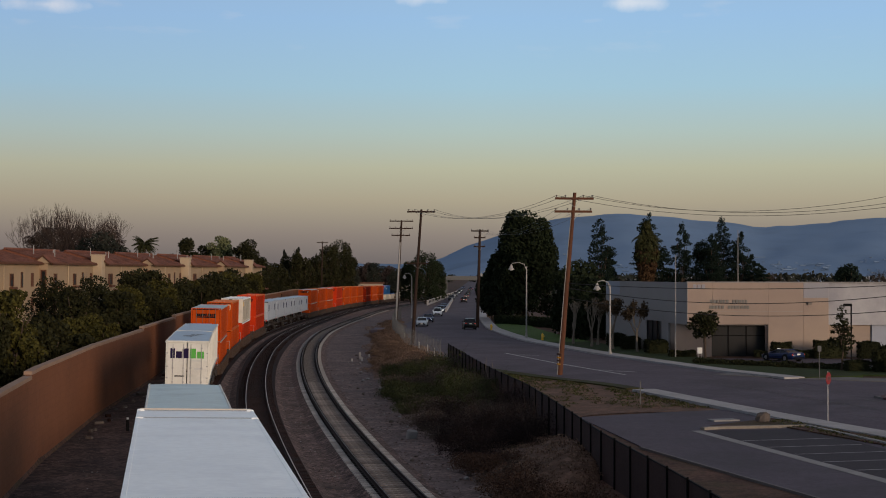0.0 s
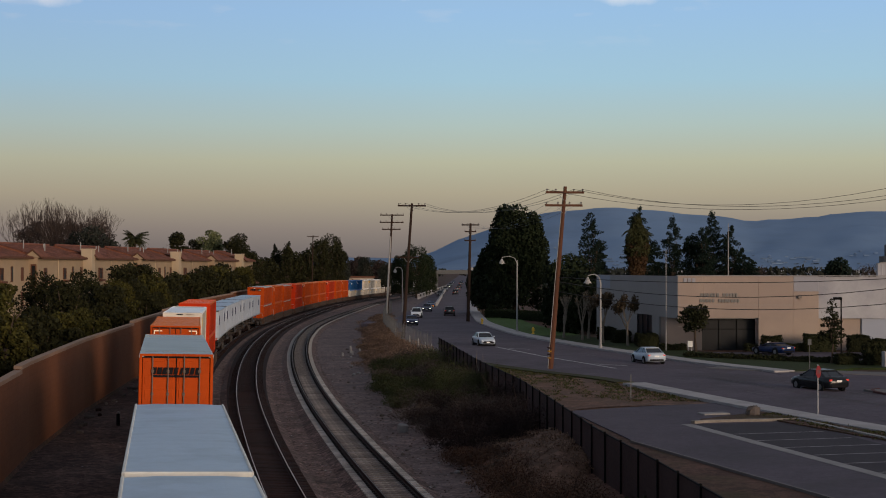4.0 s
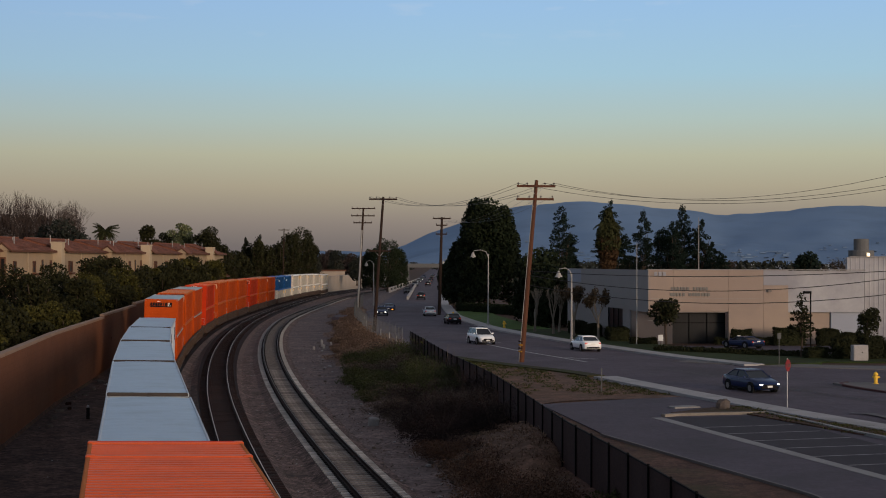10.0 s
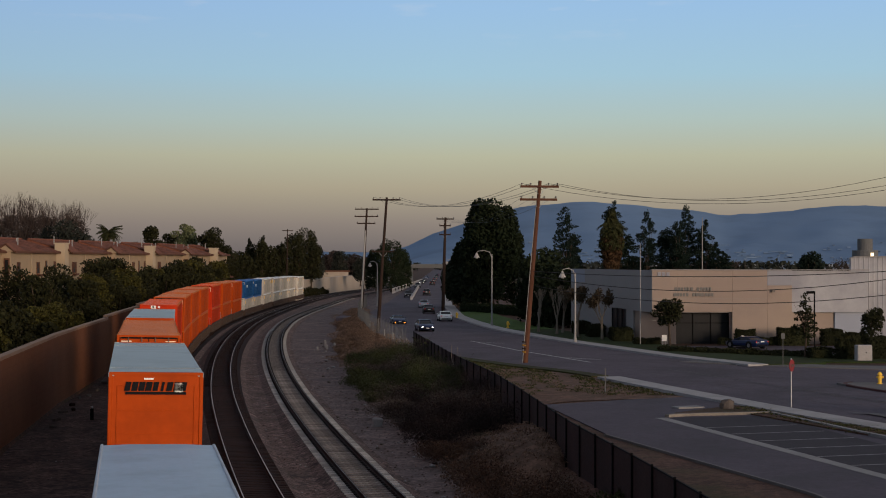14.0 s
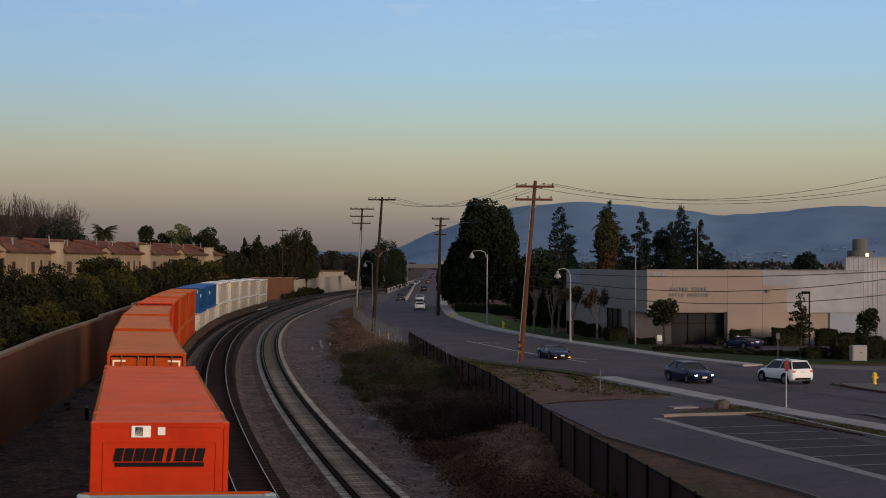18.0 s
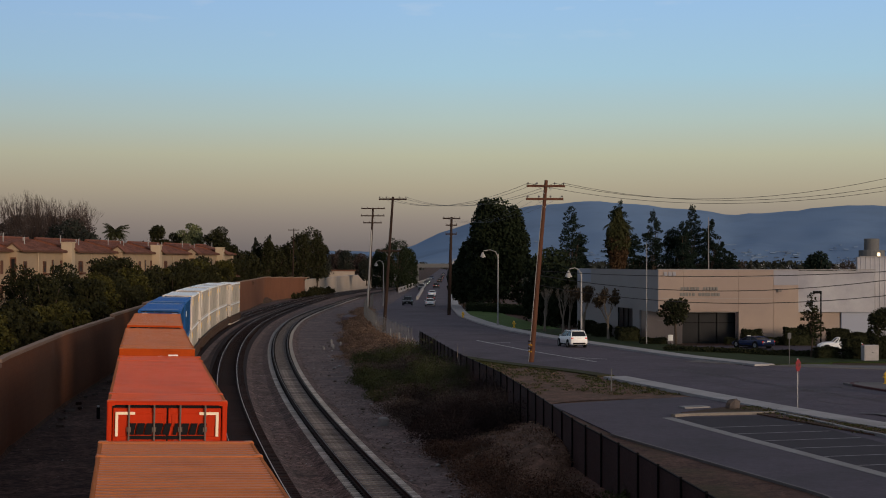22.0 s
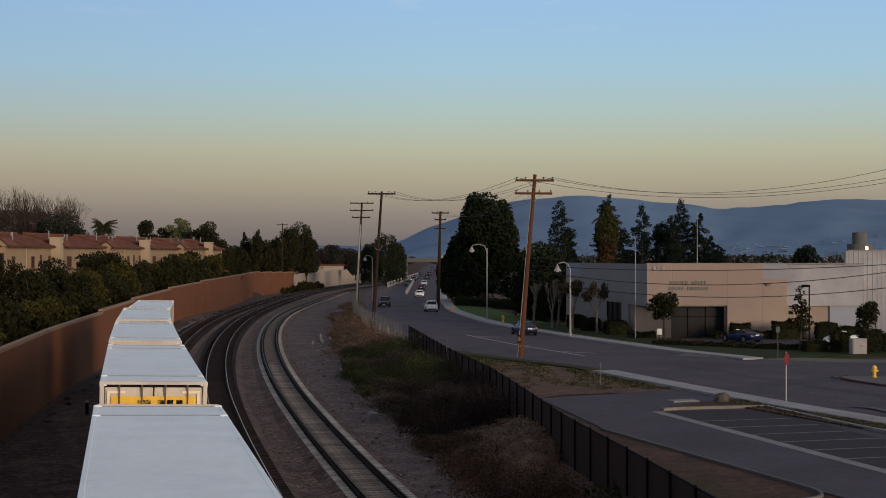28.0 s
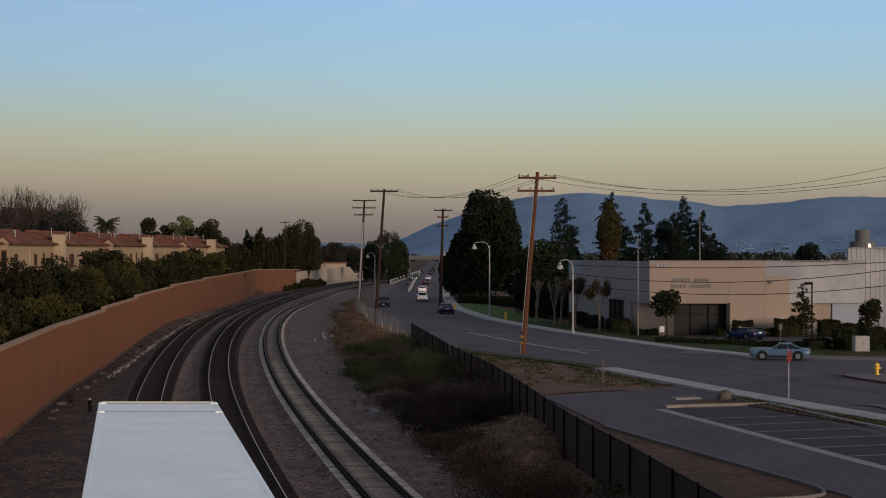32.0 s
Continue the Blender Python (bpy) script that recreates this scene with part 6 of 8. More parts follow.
    # stones and litter on the gravel
    for i in range(150):
        yy = 50 + 130 * rng.random() ** 1.3
        x = edge_x(yy) - 0.3 + rng.normal() * (0.9 if i < 46 else 1.3)
        s = 0.08 + 0.14 * rng.random() if i < 46 else 0.04 + 0.07 * rng.random()
        bb = Build("stone" if rng.random() < 0.7 else "concrete")
        ring = []
        for z, k in ((-0.1, 0.8), (0.25, 1.0), (0.6, 0.7), (0.75, 0.3)):
            ring.append([(math.cos(a) * s * k * (1 + 0.25 * rng.normal()), math.sin(a) * s * k, z * s) for a in np.arange(6) * math.pi / 3])
        bb.loft(ring)
        ob = part("stone", bb)
        ob.matrix_basis = pose(x, yy, -0.40, 0, 0, rng.random() * 360)
        tagged(ob, "loose stone on the railway gravel", "stone", "stones on the gravel")
    gs = Build("stone", "gravel", "concrete")
    for i in range(900):
        yy = 118 + 150 * rng.random()
        x, z, r = wall_x(yy) + 1.7 + 0.16 * rng.normal(), -0.36 + grade(yy) + 0.2 * foot_rise(yy), 0.05 + 0.12 * rng.random() ** 2
        n = len(gs.v)
        gs.v.extend([(x - r, yy, z), (x, yy - r, z), (x + r, yy, z), (x, yy + r, z), (x + r * 0.2, yy, z + r)])
        gs.f.extend([(n, n + 1, n + 4), (n + 1, n + 2, n + 4), (n + 2, n + 3, n + 4), (n + 3, n, n + 4)])
        gs.k.extend([0 if rng.random() < 0.5 else 2] * 4)
    for i in range(15000):
        yy = 42 + 130 * rng.random() ** 1.7
        u = rng.random()
        xa, xb = wall_x(yy) + 0.5, edge_x(yy) + 0.4
        x = xa + (xb - xa) * u
        t0 = float(np.interp(yy, TY, TX))
        if any(abs(x - t0 - spread(o, yy)) < 1.75 for o in OFF):
            continue
        if x < t0 and rng.random() < 0.85:
            continue
        r = 0.025 + 0.05 * rng.random() ** 3
        z, k = -0.40 + 0.10 * noise.noise(Vector((x * 0.35, yy * 0.2, 0))) - 0.02 + 0.02, 0 if rng.random() < 0.55 else 1 if rng.random() < 0.8 else 2
        n = len(gs.v)
        e = 0.6 + 0.5 * rng.random()
        gs.v.extend([(x - r, yy, z), (x, yy - r * e, z), (x + r, yy, z), (x, yy + r * e, z), (x + r * 0.2, yy, z + r * 0.9)])
        gs.f.extend([(n, n + 1, n + 4), (n + 1, n + 2, n + 4), (n + 2, n + 3, n + 4), (n + 3, n, n + 4)])
        gs.k.extend([k] * 4)
    tagged(part("gravel_stones", gs), "loose grey stones scattered over railway gravel", "gravel", kind="stuff")
    b = Build("concrete")
    b.box(0, 0, 0.24, 0.58, 0.42, 0.52, 0, bev=0.07)
    ob = part("concrete_block", b)
    ob.matrix_basis = pose(-3.9, 89.8, -0.42, 4, 6, 20)
    tagged(ob, "pale broken concrete block on the gravel", "block")
    for x, yy, h in ((-16.1, 172, 1.0), (-15.6, 168, 0.6), (-16.5, 166, 0.5), (-15.4, 176, 0.4)):
        b = Build("concrete")
        b.box(0, 0, h * 0.4, 0.2, 0.2, h * 0.8, 0, bev=0.03)
        ob = part("marker_post", b)
        ob.matrix_basis = pose(x + 3.0, yy, -0.42, 3, -4, 15)
        tagged(ob, "short white marker post among rubble", "post")
    b = Build("post_black", "galv")
    b.box(0, 0, 0.35, 0.2, 0.2, 0.7, 0, bev=0.03)
    b.box(0, 0, 0.76, 0.15, 0.15, 0.12, 1, bev=0.03)
    ob = part("signal_box", b)
    ob.matrix_basis = pose(-21.0, 93.4, -0.42, 0, 0, 15)
    tagged(ob, "small black trackside post with a grey cap", "post")
    b = Build("concrete")
    b.box(0, 0, 0.1, 0.9, 0.6, 0.22, 0, bev=0.04)
    ob = part("concrete_slab", b)
    ob.matrix_basis = pose(-19.4, 98.5, -0.42, 2, 0, 35)
    tagged(ob, "pale concrete slab beside the track", "slab")
    # old ties and rubble along the foot of the wall
    for i in range(40):
        yy = 84 + 190 * rng.random()
        x = wall_x(yy) + 0.5 + 0.8 * rng.random()
        bb = Build("stone" if rng.random() < 0.6 else "tie_wood")
        bb.box(0, 0, 0.08, 0.2 + 0.5 * rng.random(), 0.22, 0.18, 0, bev=0.05)
        ob = part("rubble", bb)
        ob.matrix_basis = pose(x, yy, -0.40 + grade(yy) + 0.35 * foot_rise(yy), 0, 0, rng.random() * 180)
        tagged(ob, "lump of rubble at the foot of the wall", "rubble", "rubble along the wall")


# ---- vehicles ----
def car_paint(key, col):
    m = surf("car_" + key, col, 0.04, 0.8, 6, 0.28)
    m.node_tree.nodes["Principled BSDF"].inputs["Specular IOR Level"].default_value = 0.28
    return m


CARP = {"silver": car_paint("silver", (0.33, 0.38, 0.44)), "white": car_paint("white", (0.74, 0.74, 0.73)), "black": car_paint("black", (0.007, 0.008, 0.010)), "navy": car_paint("navy", (0.005, 0.014, 0.055)), "steel_blue": car_paint("steel_blue", (0.060, 0.105, 0.165)), "grey": car_paint("grey", (0.05, 0.055, 0.06))}
SHAPE = {
    "sedan": dict(ln=4.75, w=0.91, belt=0.98, roof=1.45, st=[(-2.37, 0.45, 0.80, 0.70), (-2.28, 0.30, 1.0, 0.83), (-1.6, 0.23, 1.05, 0.90), (0.0, 0.22, 0.99, 0.91), (1.1, 0.23, 0.97, 0.90), (1.95, 0.25, 0.84, 0.86), (2.28, 0.30, 0.72, 0.76), (2.37, 0.40, 0.60, 0.62)], cab=(-1.95, -1.05, 0.25, 1.15), wy=(-1.42, 1.42), wr=0.33),
    "suv": dict(ln=4.6, w=0.92, belt=1.10, roof=1.68, st=[(-2.28, 0.48, 0.98, 0.76), (-2.20, 0.36, 1.14, 0.87), (-1.6, 0.28, 1.16, 0.92), (0.0, 0.27, 1.10, 0.92), (0.95, 0.27, 1.06, 0.91), (1.7, 0.30, 0.97, 0.87), (2.15, 0.36, 0.82, 0.76), (2.28, 0.44, 0.68, 0.60)], cab=(-2.16, -1.82, 0.25, 1.10), wy=(-1.38, 1.40), wr=0.37),
    "sports": dict(ln=4.5, w=0.91, belt=0.82, roof=1.17, st=[(-2.25, 0.42, 0.78, 0.74), (-2.16, 0.28, 0.88, 0.86), (-1.5, 0.20, 0.89, 0.91), (0.0, 0.19, 0.82, 0.90), (1.0, 0.20, 0.80, 0.90), (1.8, 0.22, 0.70, 0.86), (2.15, 0.26, 0.58, 0.76), (2.25, 0.34, 0.48, 0.60)], cab=(-1.85, -0.85, 0.05, 1.0), wy=(-1.3, 1.35), wr=0.33),
    "roadster": dict(ln=4.1, w=0.85, belt=0.92, roof=1.38, st=[(-2.05, 0.45, 0.72, 0.66), (-1.95, 0.30, 0.92, 0.78), (-1.3, 0.24, 1.02, 0.85), (0.0, 0.23, 0.94, 0.85), (0.8, 0.24, 0.96, 0.84), (1.5, 0.26, 0.90, 0.80), (1.9, 0.30, 0.74, 0.72), (2.03, 0.40, 0.58, 0.58)], cab=(0.30, 0.10, 0.22, 0.72), wy=(-1.25, 1.28), wr=0.32),
    "coupe": dict(ln=4.65, w=0.87, belt=0.90, roof=1.32, st=[(-2.32, 0.45, 0.86, 0.78), (-2.26, 0.32, 0.92, 0.84), (-1.6, 0.25, 0.93, 0.87), (0.0, 0.24, 0.90, 0.87), (1.1, 0.25, 0.92, 0.86), (2.0, 0.27, 0.90, 0.84), (2.28, 0.32, 0.86, 0.82), (2.33, 0.42, 0.74, 0.78)], cab=(-1.75, -0.85, 0.05, 0.65), wy=(-1.35, 1.42), wr=0.33),
}


def car(shape, col, label, lights="head", far=False):
    """A car: its nose at +y. lights: head (lit lamps), amber (lit turn lamps), off."""
    q = SHAPE[shape]
    th = thing("car", pose(0, 0, ROAD_Z), label, "car", "cars on the road")
    mp = CARP[col]
    b = Build(mp, "bar_black")
    rings = []
    for y, zb, zt, w in q["st"]:
        rings.append([(-w * 0.9, y, zb), (-w, y, zb + 0.12), (-w * 1.0, y, (zb + zt) / 2 + 0.05), (-w * 0.95, y, zt - 0.08), (-w * 0.82, y, zt), (w * 0.82, y, zt), (w * 0.95, y, zt - 0.08), (w * 1.0, y, (zb + zt) / 2 + 0.05), (w, y, zb + 0.12), (w * 0.9, y, zb)])
    b.loft(rings)
    part("body", b, th, smooth=True)
    c0, c1, c2, c3 = q["cab"]
    zb, zr, w = q["belt"] - 0.03, q["roof"], q["w"]
    wt = w * 0.68
    g = Build("car_glass")
    lo = [(-w * 0.88, c0, zb), (w * 0.88, c0, zb), (w * 0.86, c3, zb - 0.02), (-w * 0.86, c3, zb - 0.02)]
    hi = [(-wt, c1, zr - 0.05), (wt, c1, zr - 0.05), (wt, c2, zr - 0.05), (-wt, c2, zr - 0.05)]
    g.loft([lo, hi])
    part("glass_cabin", g, th, "dark tinted glass")
    r = Build(mp)
    r.box(0, (c1 + c2) / 2, zr - 0.03, wt * 2 + 0.06, c2 - c1 + 0.16, 0.07, 0, bev=0.05)
    part("roof", r, th)
    for sx in (-1, 1):
        for ya, yb in ((c0, c1), (c3, c2), ((c0 + c3) / 2 - 0.1, (c1 + c2) / 2 - 0.1)):
            p = Build(mp)
            p.tube([(sx * (w * 0.885), ya, zb - 0.02), (sx * (wt + 0.01), yb, zr - 0.04)], 0.035, 4)
            part("pillar", p, th)
        mr = Build(mp)
        mr.box(sx * (w + 0.06), c3 - 0.35, zb + 0.08, 0.16, 0.10, 0.12, 0, bev=0.03)
        part("mirror", mr, th)
        hd = Build("headlight" if lights == "head" else mp if lights == "amber" else "headlight_off")
        yf = q["st"][-2][0]
        zl = q["st"][-2][2] - 0.10
        hd.box(sx * q["st"][-2][3] * 0.80, yf + 0.02, zl, 0.22, 0.12, 0.085, 0, bev=0.03)
        part("headlight", hd, th)
        if lights == "amber":
            am = Build("amber")
            am.box(sx * q["st"][-2][3] * 0.82, yf + 0.06, zl - 0.22, 0.22, 0.08, 0.09, 0, bev=0.02)
            part("turn_lamp", am, th)
        tl = Build("taillight")
        tl.box(sx * q["st"][1][3] * 0.80, q["st"][1][0] - 0.03, q["st"][1][2] - 0.18, 0.26, 0.10, 0.13, 0, bev=0.02)
        part("taillight", tl, th)
    if shape == "suv":
        for sx in (-1, 1):
            rr = Build("bar_black")
            rr.tube([(sx * wt, c1 + 0.1, zr + 0.01), (sx * wt, c1 + 0.25, zr + 0.06), (sx * wt, c2 - 0.25, zr + 0.06), (sx * wt, c2 - 0.1, zr + 0.01)], 0.022, 6)
            part("roof_rail", rr, th, "black roof rail")
    for sx in (-1, 1):
        for wy in q["wy"]:
            ar = Build("tyre")
            ar.tube([(sx * (w * 0.93), wy, q["wr"] + 0.02), (sx * (w * 1.012), wy, q["wr"] + 0.02)], q["wr"] + 0.085, 18)
            part("wheel_arch", ar, th, "dark wheel arch")
        tr = Build("bar_black")
        tr.box(sx * w * 0.985, (q["wy"][0] + q["wy"][1]) / 2, q["st"][3][1] + 0.06, 0.05, q["wy"][1] - q["wy"][0] - 2 * q["wr"] - 0.2, 0.14, 0, bev=0.02)
        part("side_skirt", tr, th)
        hn = Build(mp)
        for hy in (-0.55, 0.42):
            hn.box(sx * w * 1.0, hy + (c0 + c3) / 2, zb - 0.12, 0.03, 0.16, 0.035, 0)
        part("door_handle", hn, th)
    yb = q["st"][-1][0]
    bm = Build("bar_black")
    bm.box(0, yb - 0.03, q["st"][-1][1] + 0.03, 1.25, 0.12, 0.16, 0, bev=0.03)
    part("front_intake", bm, th, "black lower intake")
    bm = Build("bar_black")
    bm.box(0, q["st"][0][0] + 0.05, q["st"][0][1] - 0.02, 1.3, 0.12, 0.16, 0, bev=0.03)
    part("rear_valance", bm, th)
    pl = Build("plate")
    pl.box(0, yb + 0.025, q["st"][-1][1] + 0.08, 0.36, 0.02, 0.12)
    part("number_plate", pl, th)
    bp = Build("bar_black", "plate")
    bp.box(0, q["st"][-1][0] - 0.02, q["st"][-1][2] - 0.06, 0.95, 0.06, 0.14, 0, bev=0.02)
    part("grille", bp, th)
    bp = Build("plate")
    bp.box(0, q["st"][0][0] - 0.01, q["st"][0][2] - 0.05, 0.42, 0.03, 0.14)
    part("number_plate", bp, th)
    t = Build("tyre")
    t.tube([(-0.11, 0, 0), (-0.09, 0, 0), (0.09, 0, 0), (0.11, 0, 0)], [q["wr"] - 0.04, q["wr"], q["wr"], q["wr"] - 0.04], 18)
    tm = t.mesh("tyre")
    rm = Build("rim")
    rm.tube([(-0.118, 0, 0), (0.118, 0, 0)], q["wr"] * 0.62, 12)
    rmm = rm.mesh("rim")
    for y in q["wy"]:
        for sx in (-1, 1):
            wheel = part("wheel", tm, th, at=pose(sx * (q["w"] - 0.075), y, q["wr"]))
            part("rim", rmm, wheel, "bright metal rim")
    return th


ONCOMING = [(-8.9, 900), (-8.8, 400), (-8.3, 300), (-9.2, 260), (-9.3, 240), (-8.4, 226), (-6.0, 211), (-2.5, 191), (2.4, 166), (5.0, 158), (9.5, 139.5), (12, 130.5), (14.4, 122), (17.6, 112), (20.5, 103), (24, 94), (30, 81), (40, 62), (60, 25), (72, 6), (282, -315)]
AWAY = [(60, 45), (40, 84), (31, 97), (27, 104.5), (23.4, 112.5), (20.6, 121), (17.3, 134), (13.4, 151), (9, 168.5), (5.5, 186), (2.5, 205), (0, 222), (-2, 243), (-3.8, 276), (-4.6, 350), (-4.6, 550), (-4.4, 1200)]


def lane(pts):
    p = np.array(pts, float)
    s = np.concatenate([[0], np.cumsum(np.hypot(*np.diff(p, axis=0).T))])
    q = np.arange(0, s[-1], 2.0)
    x, y = np.interp(q, s, p[:, 0]), np.interp(q, s, p[:, 1])
    for _ in range(8):
        x[1:-1] = (x[:-2] + 2 * x[1:-1] + x[2:]) / 4
        y[1:-1] = (y[:-2] + 2 * y[1:-1] + y[2:]) / 4

    def f(d):
        if d < 0:
            u = np.array([x[0] - x[1], y[0] - y[1]]) / 2.0
            return x[0] - u[0] * d, y[0] - u[1] * d
        if d > q[-1]:
            u = np.array([x[-1] - x[-2], y[-1] - y[-2]]) / 2.0
            return x[-1] + u[0] * (d - q[-1]), y[-1] + u[1] * (d - q[-1])
        return float(np.interp(d, q, x)), float(np.interp(d, q, y))
    return f


LANE = {"A": lane(AWAY), "O": lane(ONCOMING)}
TRAFFIC = [
    ("sedan", "silver", "silver-blue sedan driving away", "off", "A", [(0.0, 47.3), (1.5, 66.9), (2.0, 73.7), (3.0, 89.0), (4.0, 105.9), (5.0, 123.9), (6.0, 142.4), (7.0, 160.8), (8.0, 178.5), (9.0, 195.0), (10.0, 209.6), (11.0, 221.8), (32.0, 448.5)]),
    ("sedan", "black", "black sedan driving away", "off", "A", [(0.0, 23.2), (3.5, 68.0), (4.0, 74.7), (5.0, 90.1), (6.0, 107.4), (7.0, 125.8), (8.0, 144.4), (9.0, 162.4), (10.0, 179.1), (11.0, 193.6), (12.0, 205.1), (13.0, 214.5), (32.0, 385)]),
    ("sedan", "white", "white sedan driving away", "off", "A", [(0.0, -63.1), (7.5, 68.4), (8.0, 77.3), (9.0, 96.0), (10.0, 115.4), (11.0, 135.1), (12.0, 154.5), (13.0, 173.2), (14.0, 190.8), (15.0, 206.8), (16.0, 220.6), (17.0, 231.9), (18.0, 240.2), (19.0, 247.0), (20.0, 253), (32.0, 300)]),
    ("suv", "white", "white sport utility car driving away", "off", "A", [(0.0, -58.4), (17.0, 66.8), (18.0, 75.1), (19.0, 85.1), (20.0, 96.5), (21.0, 109.0), (22.0, 122.4), (23.0, 136.3), (24.0, 150.5), (25.0, 164.8), (26.0, 178.7), (27.0, 192.1), (28.0, 204.6), (29.0, 216.0), (30.0, 226.0), (31.0, 234.3), (32.0, 240.7)]),
    ("sedan", "navy", "dark blue sedan driving away", "off", "A", [(0.0, -109.3), (22.5, 65.9), (23.0, 70.1), (24.0, 80.3), (25.0, 92.5), (26.0, 106.0), (27.0, 120.5), (28.0, 135.2), (29.0, 149.8), (30.0, 163.6), (31.0, 176.2), (32.0, 187.0)]),
    ("suv", "black", "dark car driving away", "off", "A", [(0.0, 206.0), (1.0, 214.0), (2.0, 223.0), (3.0, 233.0), (5.5, 256), (7.0, 275), (9.0, 300), (32.0, 560)]),
    ("sedan", "silver", "silver-blue sedan coming nearer with its lamps off", "off", "O", [(0.0, 648.3), (1.0, 661.2), (2.0, 680.4), (3.0, 703.9), (4.0, 729.8), (5.0, 756.2), (6.0, 781.2), (7.0, 802.7), (7.5, 811.5), (32.0, 1208.8)]),
    ("sedan", "navy", "dark blue sedan with lit headlights coming nearer", "head", "O", [(0.0, 628.0), (2.0, 645.7), (3.0, 655.4), (4.0, 669.3), (5.0, 687.9), (6.0, 709.9), (7.0, 733.6), (8.0, 757.5), (9.0, 780.1), (10.0, 800.0), (10.5, 808.4), (32.0, 1145.0)]),
    ("suv", "white", "white sport utility car coming nearer", "off", "O", [(0.0, 590.0), (5.5, 652.4), (6.0, 660.1), (7.0, 677.6), (8.0, 697.3), (9.0, 718.5), (10.0, 740.4), (11.0, 762.2), (12.0, 783.3), (13.0, 802.9), (13.5, 811.9), (32.0, 1132.8)]),
    ("sedan", "navy", "dark sedan with lit headlights coming nearer", "head", "O", [(0.0, 560.0), (12.0, 675.4), (13.0, 690.6), (14.0, 709.1), (15.0, 729.7), (16.0, 751.2), (17.0, 772.2), (18.0, 791.4), (19.0, 807.7), (32.0, 994.3)]),
    ("sports", "navy", "low dark blue sports car with lit amber lamps coming nearer", "amber", "O", [(0.0, 520.0), (11.0, 642.1), (12.0, 654.4), (13.0, 669.3), (14.0, 686.3), (15.0, 704.9), (16.0, 724.5), (17.0, 744.4), (18.0, 764.1), (19.0, 783.0), (20.0, 800.5), (20.5, 808.6), (32.0, 987.3)]),
    ("suv", "black", "black van coming nearer slowly", "off", "O", [(0.0, 411.2), (23.0, 608.7), (24.0, 616.9), (25.0, 624.3), (26.0, 630.9), (27.0, 636.6), (28.0, 641.6), (29.0, 645.7), (30.0, 649.1), (31.0, 651.6), (32.0, 653.4)]),
]
FAR_TRAFFIC = [("O", "sedan", "grey", "head", 180, 6), ("O", "suv", "grey", "off", 330, 5), ("O", "sedan", "black", "head", 250, 5), ("O", "sedan", "navy", "off", 60, 6), ("A", "suv", "black", "off", 420, 7), ("A", "sedan", "grey", "off", 500, 7), ("A", "sedan", "black", "off", 580, 6), ("A", "suv", "grey", "off", 680, 6), ("A", "sedan", "navy", "off", 760, 6)]
DRIVING = []


def build_cars():
    for shape, col, label, lights, ln, rows in TRAFFIC:
        DRIVING.append((car(shape, col, label, lights), ln, rows))
    for ln, shape, col, lights, s0, v in FAR_TRAFFIC:
        DRIVING.append((car(shape, col, col + " car in the distant traffic", lights), ln, [(0.0, s0), (32.0, s0 + v * 32.0)]))
    lot = car("sports", "navy", "dark blue car parked by the office building", "off")
    lot.matrix_basis = pose(29.6, 154.5, 0.52, 0, 0, 32)


def car_rows(ln, rows):
    f = LANE[ln]
    ts = sorted({float(t) for t in range(0, 33)})
    out = []
    tt, ss = [r[0] for r in rows], [r[1] for r in rows]
    for t in ts:
        s = float(np.interp(t, tt, ss))
        xa, ya = f(s - 1.4)
        xb, yb = f(s + 1.4)
        out.append((t, pose((xa + xb) / 2, (ya + yb) / 2, ROAD_Z - 0.02, 0, 0, math.degrees(math.atan2(-(xb - xa), yb - ya)))))
    return out


